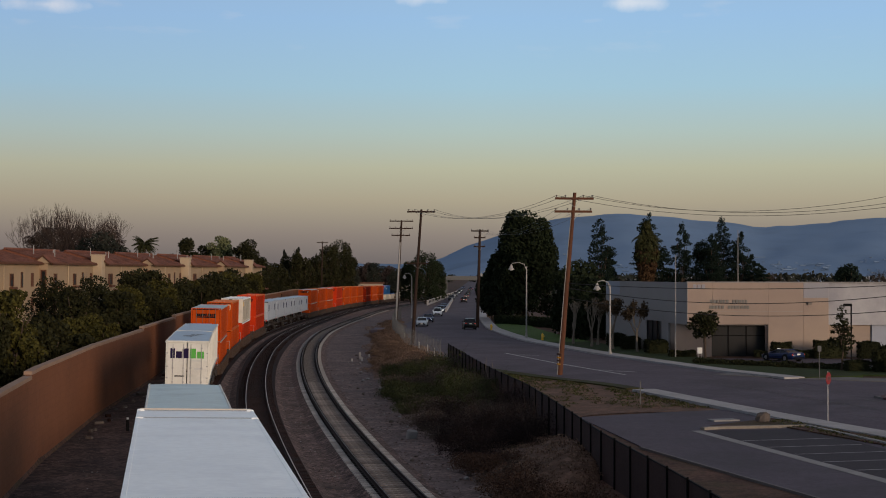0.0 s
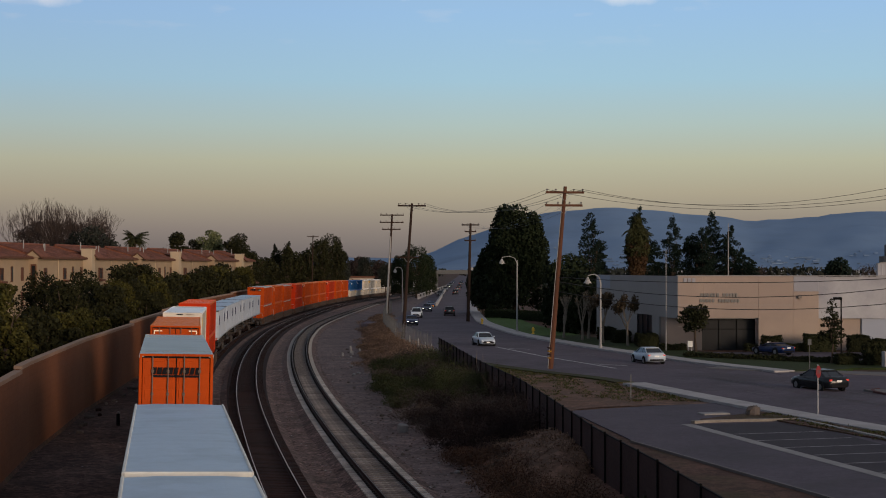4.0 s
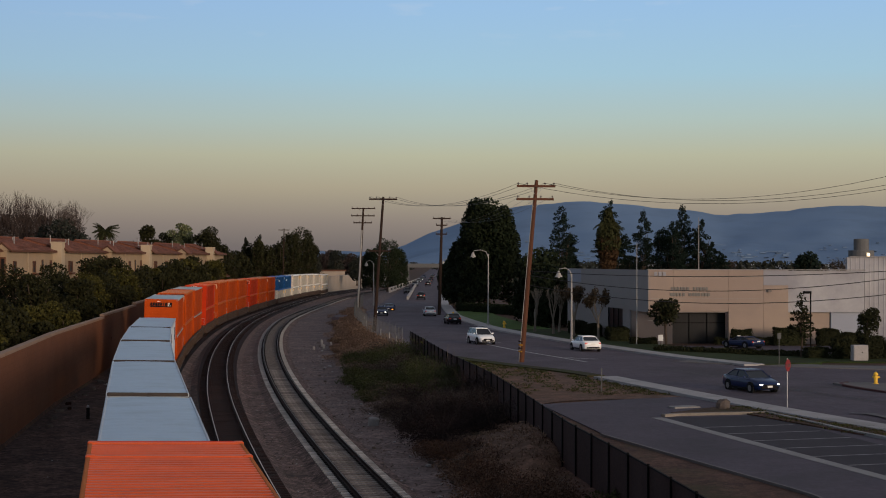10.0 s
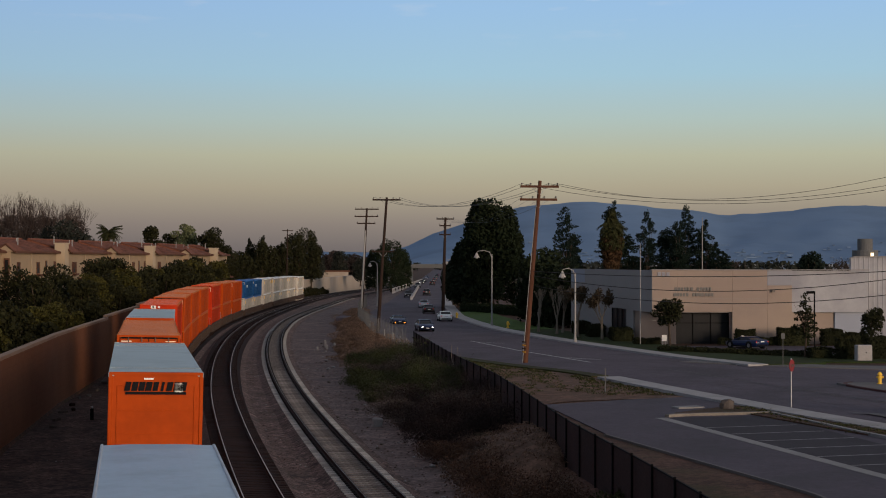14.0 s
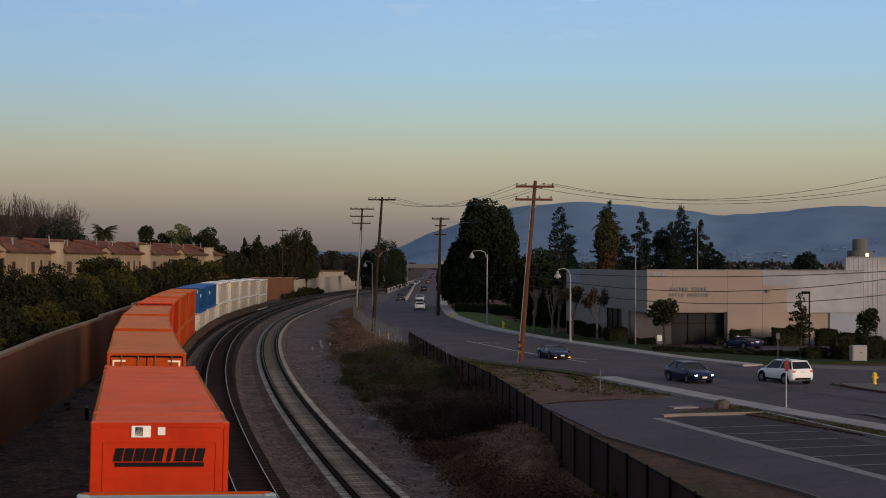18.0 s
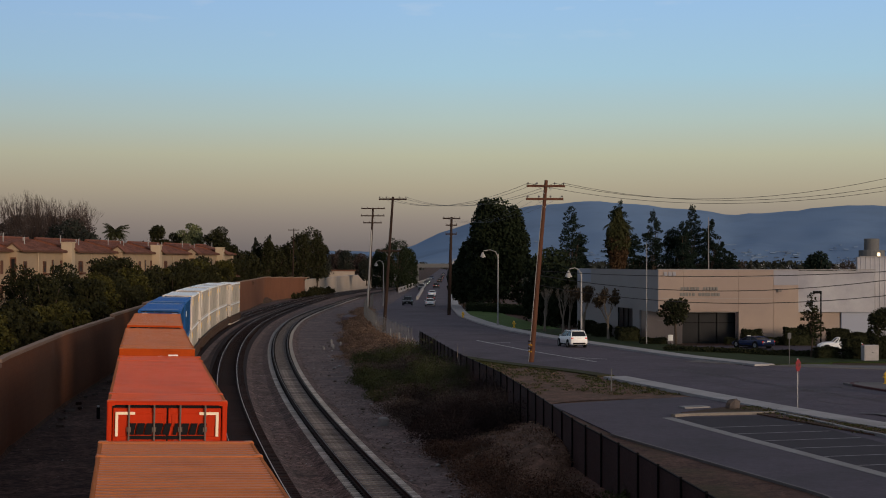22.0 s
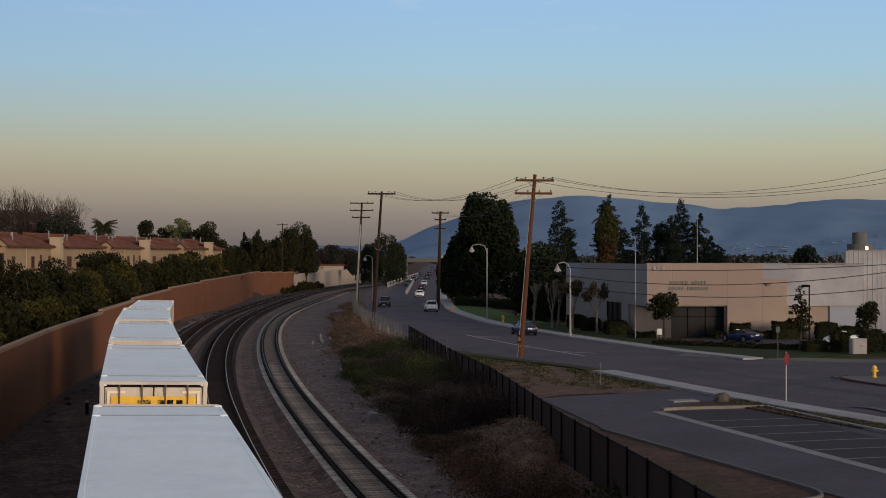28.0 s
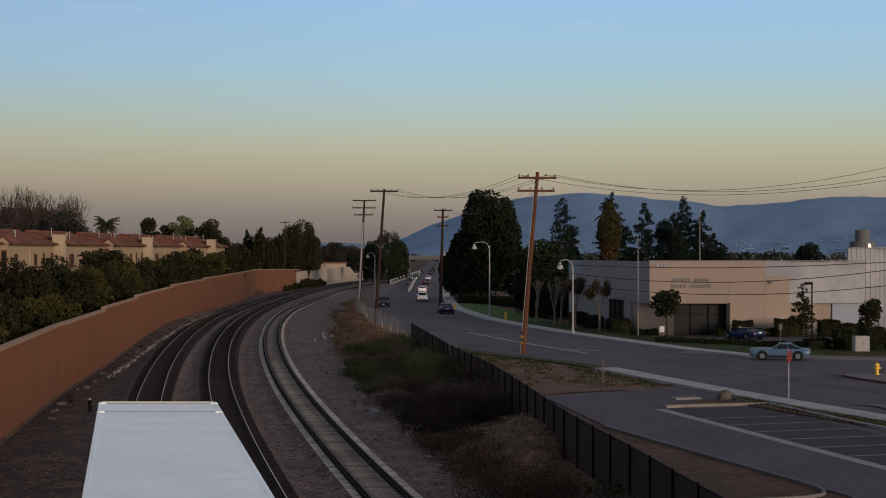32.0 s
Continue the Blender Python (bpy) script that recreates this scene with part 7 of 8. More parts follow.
# ---- the office building beside the road ----
def build_office():
    of = thing("office_building", pose(21.4, 162.7, 0.0, 0, 0, 1.7), "two-storey tan and grey concrete office building with dark entrance glass", "building")
    z0, zt = 0.3, 8.12

    def wall_box(name, mat, x0, x1, y0, y1, a, b2, parent=of, label=""):
        b = Build(mat)
        b.box((x0 + x1) / 2, (y0 + y1) / 2, (a + b2) / 2, x1 - x0, y1 - y0, b2 - a, 0, bev=0.03)
        return part(name, b, parent, label)
    # front: tan, with an opening for the recessed entrance
    wall_box("wall", "stucco_tan", 0, 2.6, 0, 0.4, 3.75, zt, label="tan rendered front wall")
    b = Build("stucco_tan")
    b.slab([(2.6, 0.5), (2.6, 0.9), (-0.5, 4.2), (-0.7, 3.9)], z0, 3.75)
    part("wall", b, of, "tan wall cutting across the open corner")
    wall_box("wall", "stucco_tan", 2.6, 8.35, 0, 0.4, 3.80, zt)
    wall_box("wall", "stucco_tan", 8.35, 12.0, 0, 0.4, z0, zt)
    wall_box("wall", "stucco_tan", 12.0, 14.6, 0, 0.4, z0, 6.55)
    wall_box("wall", "white_wall", 12.0, 14.6, 0.0, 0.4, 6.55, zt, label="white upper wall panel")
    wall_box("wall", "white_wall", 14.6, 22.6, 0.25, 0.6, 3.75, zt - 0.05, label="white rendered wall")
    wall_box("wall", "stucco_tan", 14.6, 19.2, 0.7, 1.0, z0, 3.75)
    wall_box("wall", "stucco_blue", 19.2, 22.6, 0.5, 0.9, z0, 3.75, label="pale blue-white lower wall")
    wall_box("entrance_recess", "glass_dark", 2.6, 8.35, 1.6, 1.7, z0, 3.80, label="dark entrance glazing")
    wall_box("soffit", "stucco_grey", 2.6, 8.35, 0.4, 1.7, 3.70, 3.80)
    for i in range(4):
        b = Build("post_black")
        b.box(2.65 + i * 1.88, 1.55, 2.0, 0.07, 0.08, 3.4, 0)
        part("mullion", b, of)
    b = Build("post_black")
    b.box(5.4, 1.55, 2.6, 5.7, 0.08, 0.08)
    part("transom", b, of)
    # joints of the concrete panels
    for z in (2.9, 5.15, 7.45):
        b = Build("stucco_grey")
        b.box(1.3 if z < 3.5 else 6.0, -0.004, z, 2.6 if z < 3.5 else 12.0, 0.02, 0.03)
        part("joint", b, of)
    b = Build("concrete")
    b.box(11.3, 0.2, zt + 0.04, 22.8, 0.5, 0.1, 0, bev=0.02)
    part("coping", b, of, "pale roof coping")
    # side wing, going back along the road
    ang = 9.6
    c, s = math.cos(radians(ang)), math.sin(radians(ang))

    def w2(q, d=0.0):
        return (-s * q - c * d, c * q - s * d)

    def wing(name, mat, q0, q1, a, b2, d=0.0, t=0.35, label=""):
        b = Build(mat)
        p0, p1, p2, p3 = w2(q0, d), w2(q1, d), w2(q1, d - t), w2(q0, d - t)
        b.slab([p0, p3, p2, p1], a, b2)
        return part(name, b, of, label)
    wing("wall", "stucco_grey", 0, 8.6, 3.75, zt, label="grey rendered side wall")
    wing("wall", "stucco_tan", 4.0, 6.2, z0, 3.75, -0.2)
    b = Build("stucco_grey")
    b.slab([(0.1, 0.38), (2.6, 0.38), (2.6, 6.0), w2(6.2, -0.34), w2(0.4, -0.34)], 3.70, 3.748)
    part("soffit", b, of)
    wing("wall", "stucco_grey", 6.2, 8.6, z0, 3.75)
    wing("wall", "stucco_grey", 8.6, 14.0, 3.85, zt)
    wing("window", "glass_dark", 8.6, 14.0, 1.3, 3.85, -0.15, 0.1, "dark window strip")
    wing("wall", "stucco_grey", 8.6, 14.0, z0, 1.3)
    wing("wall", "stucco_grey", 14.0, 30.5, z0, zt)
    wing("wall_panel", "stucco_blue", 24.6, 30.4, 6.55, zt - 0.02, 0.02, 0.1, "pale blue upper panel")
    for q in (8.6, 10.4, 12.2, 14.0):
        wing("mullion", "post_black", q - 0.05, q + 0.05, 1.3, 3.85, -0.04, 0.08)
    b = Build("concrete")
    b.slab([(0.3, 0.3), (22.5, 0.6), (22.5, 26), w2(30.4, -0.3)], zt - 0.5, zt - 0.35)
    part("roof", b, of, "flat grey roof")
    # taller ribbed block behind, from the ground to above the front wall
    b = Build("white_wall")
    pts = []
    for i in range(54):
        x = 21.3 + i * 0.5
        pts += [(x, 1.9), (x + 0.32, 1.9), (x + 0.36, 1.86), (x + 0.46, 1.86)]
    b.sheet([[(x, y, 0.3) for x, y in pts], [(x, y, 9.5) for x, y in pts]])
    b.box(34.8, 2.2, 4.88, 27.0, 0.5, 9.2)
    b.box(36.6, 6.2, 4.88, 23.4, 7.5, 9.2)
    part("upper_block", b, of, "white ribbed block")
    b = Build("concrete")
    b.box(35.1, 1.84, 9.54, 27.2, 0.3, 0.1, 0, bev=0.02)
    part("coping", b, of)
    # sign letters and number as plain bars
    x = 2.35
    for i, w in enumerate((0.26, 0.26, 0.2, 0.26, 0.2, 0.26, 0, 0.22, 0.24, 0.26, 0.24, 0.2)):
        if w:
            b = Build("sign_grey")
            b.box(x + w / 2, -0.05, 6.18, w * 1.05, 0.08, 0.34, 0, bev=0.02)
            part("sign_letter", b, of, "raised grey sign letter")
        x += 0.33
    x = 2.25
    for i, w in enumerate((0.3, 0.26, 0.22, 0.2, 0.24, 0, 0.26, 0.28, 0.3, 0.22, 0.26, 0.26, 0.24)):
        if w:
            b = Build("sign_grey")
            b.box(x + w / 2, -0.05, 5.58, w * 1.05, 0.08, 0.34, 0, bev=0.02)
            part("sign_letter", b, of, "raised grey sign letter")
        x += 0.325
    for i in range(3):
        b = Build("white_wall")
        b.box(0.75 + i * 0.45, -0.05, 7.68, 0.34, 0.08, 0.46, 0, bev=0.02)
        part("sign_letter", b, of, "pale raised numeral bar")
    b = Build("insul")
    b.box(12.6, -0.15, 6.0, 0.4, 0.3, 0.3, 0, bev=0.04)
    part("wall_lamp", b, of)
    # roof tank and flood lamp
    tk = thing("roof_tank", pose(45.0, 168.5, 9.48), "round grey ventilation tank on the roof", "tank")
    b = Build("galv_dull")
    b.tube([(0, 0, 0), (0, 0, 0.75), (0, 0, 0.76), (0, 0, 1.95), (0, 0, 2.0)], [1.35, 1.35, 0.8, 0.8, 0.72], 20)
    part("drum", b, tk)
    b = Build("lamp_glow")
    b.box(0.35, -1.5, 0.28, 0.3, 0.2, 0.42, 0, bev=0.05)
    part("flood_lamp", b, tk, "lit flood lamp")
    fp = thing("flagpole", pose(19.8, 159.5, 0.5), "thin white flagpole without a flag", "flagpole")
    b = Build("pole_grey")
    b.tube([(0, 0, 0), (0, 0, 10.4)], [0.055, 0.035], 8)
    part("pole", b, fp)
    an = thing("antenna_mast", pose(38.6, 236, 0), "thin grey antenna mast", "mast")
    b = Build("pole_grey")
    b.tube([(0, 0, 0), (0, 0, 15.6)], [0.1, 0.05], 6)
    part("pole", b, an)
    lp = thing("parking_lamp", pose(35.7, 152, 0.5), "dark parking lot lamp with a box head", "lamp")
    b = Build("post_black")
    b.tube([(0, 0, 0), (0, 0, 5.6)], 0.07, 8)
    part("pole", b, lp)
    b = Build("post_black")
    b.box(-0.35, 0, 5.55, 0.8, 0.4, 0.25, 0, bev=0.04)
    part("head", b, lp)
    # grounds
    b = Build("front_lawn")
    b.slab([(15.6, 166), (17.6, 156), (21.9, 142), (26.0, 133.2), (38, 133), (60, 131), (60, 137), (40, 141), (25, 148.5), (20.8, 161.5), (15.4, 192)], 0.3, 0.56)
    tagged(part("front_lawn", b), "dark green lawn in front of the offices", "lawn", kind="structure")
    b = Build("asphalt_lot")
    b.slab([(25, 148.5), (40, 141), (60, 137), (60, 158), (34, 158.5), (23.5, 158.5)], 0.3, 0.52)
    tagged(part("office_drive", b), "asphalt drive in front of the offices", "parking lot", kind="structure")
    k = smooth_line([(25, 148.5), (40, 141.2), (60, 137)], 1.0)
    tagged(part("kerb", ribbon(Build("concrete"), k, -0.1, 0.1, 0.66, 0, 0.3)), "pale kerb of the office drive", "kerb", kind="structure")


def build_office_plants():
    hz = 0.5
    for i, (x, y, sx, sy, h) in enumerate(((30.6, 160.2, 1.9, 1.2, 1.5), (33.2, 160.4, 3.2, 1.2, 0.7), (35.3, 159.6, 3.0, 1.4, 1.7), (39.2, 159.6, 2.0, 1.4, 1.6), (41.6, 159.8, 2.4, 1.3, 1.2), (28.6, 160.9, 1.2, 0.8, 0.6), (20.6, 160.6, 2.6, 1.2, 0.6), (18.8, 168.5, 2.0, 4.5, 1.3), (16.9, 177, 1.8, 4.0, 1.3), (15.9, 184, 1.8, 4.0, 1.4))):
        hedge(x, y, hz, sx, sy, h, 300 + i, "leaf_hedge", "clipped dark green hedge by the office wall")
    for i, (x, y, ln) in enumerate(((22.7, 147.9, 5.2), (27.0, 144.8, 5.3), (31.3, 141.7, 5.3))):
        hedge(x, y, hz, ln, 2.0, 0.36, 330 + i, "leaf_hedge", "long low clipped hedge on the lawn", -36)
    for i, (x, y, sx, h) in enumerate(((35.0, 137.6, 1.5, 1.7), (37.6, 137.4, 1.8, 1.9), (39.6, 138, 2.2, 1.6), (33.0, 138.4, 2.0, 0.9))):
        hedge(x, y, hz, sx, 1.2, h, 350 + i, "leaf_hedge", "dark clipped shrub behind the utility cabinet", 10)
    tree(22.5, 157.5, 0.5, 4.8, 1.75, 21, "leaf_hedge", "small round dark green tree on the lawn", "clump", n=2400, size=0.13, trunk=0.42, thick=0.13)
    tree(31.9, 139.5, 0.5, 5.7, 1.15, 22, "leaf_hedge", "slim ragged young street tree", "column", n=1100, size=0.12, trunk=0.32, thick=0.08)
    tree(37.5, 138.2, 0.5, 4.5, 1.25, 23, "leaf_hedge", "small dark street tree", n=1800, size=0.12, trunk=0.35, thick=0.09)
    for i, (x, y, h, l) in enumerate(((14.9, 176, 6.0, 2300), (17.0, 170, 5.7, 2300), (12.9, 182, 5.8, 60), (11.2, 188, 5.4, 0), (13.9, 186, 5.0, 200))):
        bare_tree(x, y, 0.5, h, 1.5, 40 + i, "pale-barked pollarded tree with dry leaves" if l else "bare pale-barked winter tree", l, bark="bark_pale", girth=1.6, splay=0.22, rise=0.22, stem=0.34)
    # dark screen of trees left of the offices
    tree(8.2, 276, 0.5, 19.6, 5.8, 1, "leaf_ficus", "huge dense dark green ficus tree", "dome", n=32000, size=0.28, trunk=0.08, thick=0.6)
    tree(4.2, 284, 0.5, 12.5, 3.6, 2, "leaf_ficus", "dense dark evergreen tree", "dome", n=6500, size=0.28, trunk=0.12, thick=0.3)
    tree(2.4, 292, 0.5, 10.0, 2.4, 3, "leaf_ficus", "dense dark evergreen tree", "dome", n=4000, size=0.28, trunk=0.1, thick=0.25)
    for i, (x, y, h, r) in enumerate(((12.6, 216, 9.5, 3.0), (14.0, 208, 8.2, 2.8), (13.0, 203, 6.8, 2.2), (16.0, 204, 8.0, 2.5), (14.6, 228, 10.5, 3.6))):
        tree(x, y, 0.5, h, r, 60 + i, "leaf_ficus", "dense dark evergreen tree beside the offices", "dome", n=6500, size=0.22, trunk=0.05)
    for i in range(8):
        hedge(4.0 + i * 1.35, 266 - i * 3.0, 0.5, 2.2, 3.4, 1.3, 380 + i, "leaf_ficus", "dark hedge behind the lawn", -20)
    # tall trees behind
    for i, (px, h, r, sh, leaf) in enumerate(((995, 17.2, 2.5, "pine", "leaf_pine"), (1108, 13.0, 2.2, "pine", "leaf_pine"), (1140, 17.0, 2.0, "pine", "leaf_pine"), (1180, 14.6, 2.7, "round", "leaf_pine"), (1212, 17.8, 1.9, "pine", "leaf_pine"), (1196, 15.0, 2.0, "pine", "leaf_pine"), (1243, 15.4, 1.9, "pine", "leaf_pine"), (1262, 12.0, 2.0, "pine", "leaf_pine"), (1278, 10.2, 1.7, "pine", "leaf_pine"), (1012, 13.0, 1.6, "pine", "leaf_pine"))):
        y = 236 + (i * 7) % 17
        tree((px - 784) / 2780 * y, y, 0.3, h, r, 80 + i, leaf, "tall dark pine behind the offices", sh, n=13000, size=0.12, trunk=0.14, thick=0.16)
    palm(25.2, 238, 0.3, 14.0, 2.7, 7, "tall fan palm with a hanging brown skirt", 7.0, 0.42)
    tree(25.9, 243, 0.3, 18.3, 2.2, 95, "leaf_pine", "tall dark pine behind the offices", "pine", n=9000, size=0.12, trunk=0.3, thick=0.16)
    tree(69.0, 296, 0.3, 11.0, 3.0, 96, "leaf_pine", "round dark tree behind the white block", n=2600, size=0.28, trunk=0.2)
    for i, px in enumerate((1250, 1290, 1225, 1500, 1480, 1510)):
        y = 255 + 6 * i
        bare_tree((px - 784) / 2780 * y, y, 0.3, 10.0 if i < 3 else 9.5, 2.5, 110 + i, "bare winter tree behind the offices")


# ---- town houses behind the wall ----
def house_window(th, yy, zz, box=False, shutters=False):
    """A white sash window in a facade, with an optional flower box and shutters."""
    wd = Build("trim_brown" if box else "window_white")
    for dy, dz, sy, sz in ((-0.55, 0, 0.1, 1.5), (0.55, 0, 0.1, 1.5), (0, 0.72, 1.2, 0.1), (0, -0.72, 1.2, 0.1), (0, 0.05, 1.0, 0.07), (0, 0.4, 0.05, 0.6)):
        wd.box(0.05, yy + dy, zz + dz, 0.1, sy, sz, 0)
    win = part("window", wd, th)
    pn = Build("glass_dark")
    pn.box(0.02, yy, zz, 0.05, 1.06, 1.4, 0)
    part("pane", pn, win)
    if box:
        sh = Build("trim_brown")
        sh.box(0.28, yy, zz - 0.98, 0.5, 1.7, 0.3, 0, bev=0.04)
        part("window_box", sh, win, "brown window box")
    if shutters:
        for s2 in (-0.86, 0.86):
            sh = Build("trim_brown")
            sh.box(0.04, yy + s2, zz, 0.07, 0.46, 1.5, 0, bev=0.015)
            part("shutter", sh, win, "brown shutter")


def build_houses():
    step = Vector((0.104, 1.0)).normalized()
    own = Vector((0.052, 1.0)).normalized()
    ang = math.degrees(math.atan2(-own.x, own.y))
    start = Vector((-57.0, 177.0))
    unit, h, dep = 21.1, 9.9, 11.0
    for i in range(7):
        p = start + step * (unit * i)
        tower = i % 2 == 0
        th = thing("town_house", pose(p.x, p.y, 0.3, 0, 0, ang), "three-storey cream town house, red tile roof" + (" and chimney tower" if tower else ""), "house", "row of town houses")
        ln = unit if i < 6 else 9.5
        b = Build("house")
        b.box(-dep / 2, ln / 2, h / 2, dep, ln - 0.02, h, 0)
        part("wall", b, th)
        # main roof in courses of round tiles
        r = Build("roof_tile")
        for side in (-1, 1):
            for c in range(10):
                t0, t1 = c / 10, (c + 1) / 10 + 0.02
                x0, x1 = (0.6 - t0 * (dep / 2 + 0.6)), (0.6 - t1 * (dep / 2 + 0.6))
                if side < 0:
                    x0, x1 = -dep - x0, -dep - x1
                z0, z1 = h + 0.02 + t0 * 1.75, h + 0.06 + t1 * 1.75
                for m in range(30):
                    a = -0.25 + (ln + 0.3) * m / 30
                    e = -0.25 + (ln + 0.3) * (m + 1) / 30
                    q = [(x0, a, z0 + 0.05), (x0, (a + e) / 2, z0 + 0.11), (x0, e, z0 + 0.05), (x1, e, z1), (x1, (a + e) / 2, z1 + 0.06), (x1, a, z1)]
                    r.face(q if side > 0 else q[::-1])
        part("roof", r, th, "weathered red clay tile roof")
        rd = Build("roof_tile")
        for yy in (-0.05, ln):
            rd.slab([(-dep - 0.5, yy - 0.05), (0.5, yy - 0.05), (0.5, yy + 0.05), (-dep - 0.5, yy + 0.05)], h - 0.05, h + 0.04)
            rd.face([(-dep - 0.5, yy, h + 0.04), (0.5, yy, h + 0.04), (-dep / 2, yy, h + 1.8)])
        rd.tube([(-dep / 2, -0.25, h + 1.85), (-dep / 2, ln, h + 1.85)], 0.16, 8)
        part("ridge_tile", rd, th)
        # small front gable at the step between two houses
        g = Build("house", "trim_brown", "roof_tile")
        xa, xm, xb, ze, zp = -2.0, -0.5, 0.62, h - 0.02, h + 0.95
        g.face([(xa, -0.3, ze), (xb, -0.3, ze), (xm, -0.3, zp)], 0)
        for q0, q1 in (((xa, ze), (xm, zp)), ((xm, zp), (xb, ze))):
            for dz, k, ya, yb in ((0.1, 2, -0.45, 3.2), (-0.08, 1, -0.42, -0.3)):
                rows = [[(q0[0], ya, q0[1] + dz), (q1[0], ya, q1[1] + dz)], [(q0[0], yb, q0[1] + dz + (0.75 if k == 2 and q0[0] == xa else 0)), (q1[0], yb, q1[1] + dz)]]
                g.sheet(rows, k)
            g.tube([(q0[0], -0.42, q0[1]), (q1[0], -0.42, q1[1])], 0.11, 4, 1)
        gb = part("gable", g, th, "small tiled gable with brown barge boards")
        e = Build("trim_brown")
        e.box(0.58, ln / 2 + 0.1, h - 0.05, 0.16, ln, 0.26, 0, bev=0.03)
        part("eave", e, th, "dark brown eave board")
        if tower:
            ch = Build("house_light")
            ch.box(-0.62, -0.9, (h + 1.2) / 2, 1.5, 1.7, h + 1.2, 0, bev=0.04)
            ch.box(-0.62, -0.9, h + 1.25, 1.7, 1.9, 0.16, 0, bev=0.04)
            part("chimney_tower", ch, th, "pale cream chimney tower")
        else:
            w = Build("trim_brown", "glass_dark")
            w.box(-0.5, -0.04, 7.6, 0.75, 0.08, 2.9, 0, bev=0.02)
            w.box(-0.5, -0.09, 7.6, 0.42, 0.05, 2.5, 1)
            part("window", w, th, "tall narrow brown-framed window")
        for yy, xx in ((4.0, -3.2), (9.5, -2.2), (15.0, -4.2)):
            if yy < ln:
                v = Build("pole_grey")
                v.tube([(xx, yy, h + 0.6), (xx, yy, h + (2.3 if yy == 4.0 else 1.9))], 0.07, 6)
                part("vent_pipe", v, th)
        v = Build("house_light")
        v.tube([(0.08, 8.2, 0.2), (0.08, 8.2, h - 0.2)], 0.07, 6)
        part("downpipe", v, th, "cream downpipe")
        for fl in (0, 1, 2):
            zz = 1.7 + fl * 3.05
            house_window(th, 3.0, zz, fl == 2, tower and fl == 2)
            if ln > 12:
                house_window(th, 11.0, zz, fl == 2, False)
                w = Build("trim_brown", "glass_dark")
                w.box(0.04, 14.6, zz, 0.08, 0.7, 1.9, 0, bev=0.02)
                w.box(0.08, 14.6, zz, 0.04, 0.45, 1.6, 1)
                part("window", w, th, "narrow brown-framed window")
                w = Build("trim_brown")
                w.box(0.04, 18.4, zz, 0.08, 0.9, 1.7, 0, bev=0.02)
                part("shutter", w, th, "closed brown shutter")
        aw = Build("roof_tile", "trim_brown")
        aw.sheet([[(0.0, 4.6, 6.3), (0.0, 8.0, 6.3)], [(1.5, 4.6, 5.5), (1.5, 8.0, 5.5)]], 0)
        for yy in (4.6, 8.0):
            aw.tube([(0.0, yy, 6.35), (1.55, yy, 5.5)], 0.13, 4, 1)
        aw.tube([(1.52, 4.6, 5.5), (1.52, 8.0, 5.5)], 0.12, 4, 1)
        part("awning", aw, th, "lean-to tiled awning")
    # trees between the wall and the houses: bearing (x / y), distance, height, spread, kind
    rng = np.random.default_rng(11)
    rows = [(-0.318, 93, 7.9, 2.1, 0), (-0.301, 95, 8.0, 2.0, 1), (-0.284, 99, 5.4, 1.6, 0), (-0.276, 104, 6.2, 1.8, 0), (-0.335, 110, 8.3, 2.4, 0), (-0.262, 112, 5.6, 1.7, 1),
            (-0.272, 150, 8.3, 2.7, 0), (-0.258, 142, 7.8, 2.4, 0), (-0.246, 150, 8.5, 2.7, 0), (-0.250, 126, 5.4, 1.9, 1), (-0.238, 128, 5.6, 1.8, 0), (-0.231, 146, 7.3, 2.3, 0), (-0.226, 156, 7.6, 2.4, 1),
            (-0.222, 205, 9.1, 2.9, 0), (-0.210, 208, 9.5, 3.0, 0), (-0.203, 196, 8.3, 2.5, 1), (-0.216, 164, 7.4, 2.3, 0), (-0.207, 162, 6.6, 2.0, 0), (-0.200, 172, 7.3, 2.2, 1), (-0.193, 185, 7.4, 2.3, 0),
            (-0.192, 205, 8.2, 2.6, 0), (-0.184, 214, 8.0, 2.5, 1), (-0.176, 226, 8.4, 2.6, 0), (-0.168, 250, 9.2, 2.8, 0), (-0.171, 212, 7.2, 2.2, 0), (-0.161, 262, 9.3, 2.9, 1), (-0.156, 272, 9.6, 3.0, 0),
            (-0.150, 262, 8.0, 2.5, 0), (-0.146, 290, 9.0, 2.8, 1), (-0.140, 296, 9.2, 2.9, 0), (-0.134, 312, 9.2, 2.9, 0), (-0.128, 322, 9.0, 2.8, 0), (-0.123, 340, 9.0, 3.0, 0), (-0.189, 170, 6.0, 1.8, 0), (-0.181, 186, 6.4, 1.9, 1), (-0.164, 226, 6.8, 2.0, 0),
            (-0.236, 108, 4.6, 1.5, 0), (-0.222, 122, 4.9, 1.6, 1), (-0.211, 136, 5.2, 1.7, 0), (-0.154, 240, 6.8, 2.0, 0), (-0.146, 254, 6.9, 2.1, 0), (-0.139, 270, 7.2, 2.2, 1), (-0.132, 286, 7.4, 2.2, 0)]
    for n, (bx, y, h, r, kind) in enumerate(rows):
        x = min(bx * y, wall_x(y) - r - 0.4)
        tree(x, y, 0.3, h, r, 500 + n, "leaf_citrus" if kind else "leaf_dark", ("olive-green leafy tree" if kind else "dark green leafy tree") + " between the wall and the houses", "clump", n=7500 if y < 180 else 4200, size=0.13 if y < 180 else 0.19, trunk=0.12, group="trees behind the wall")


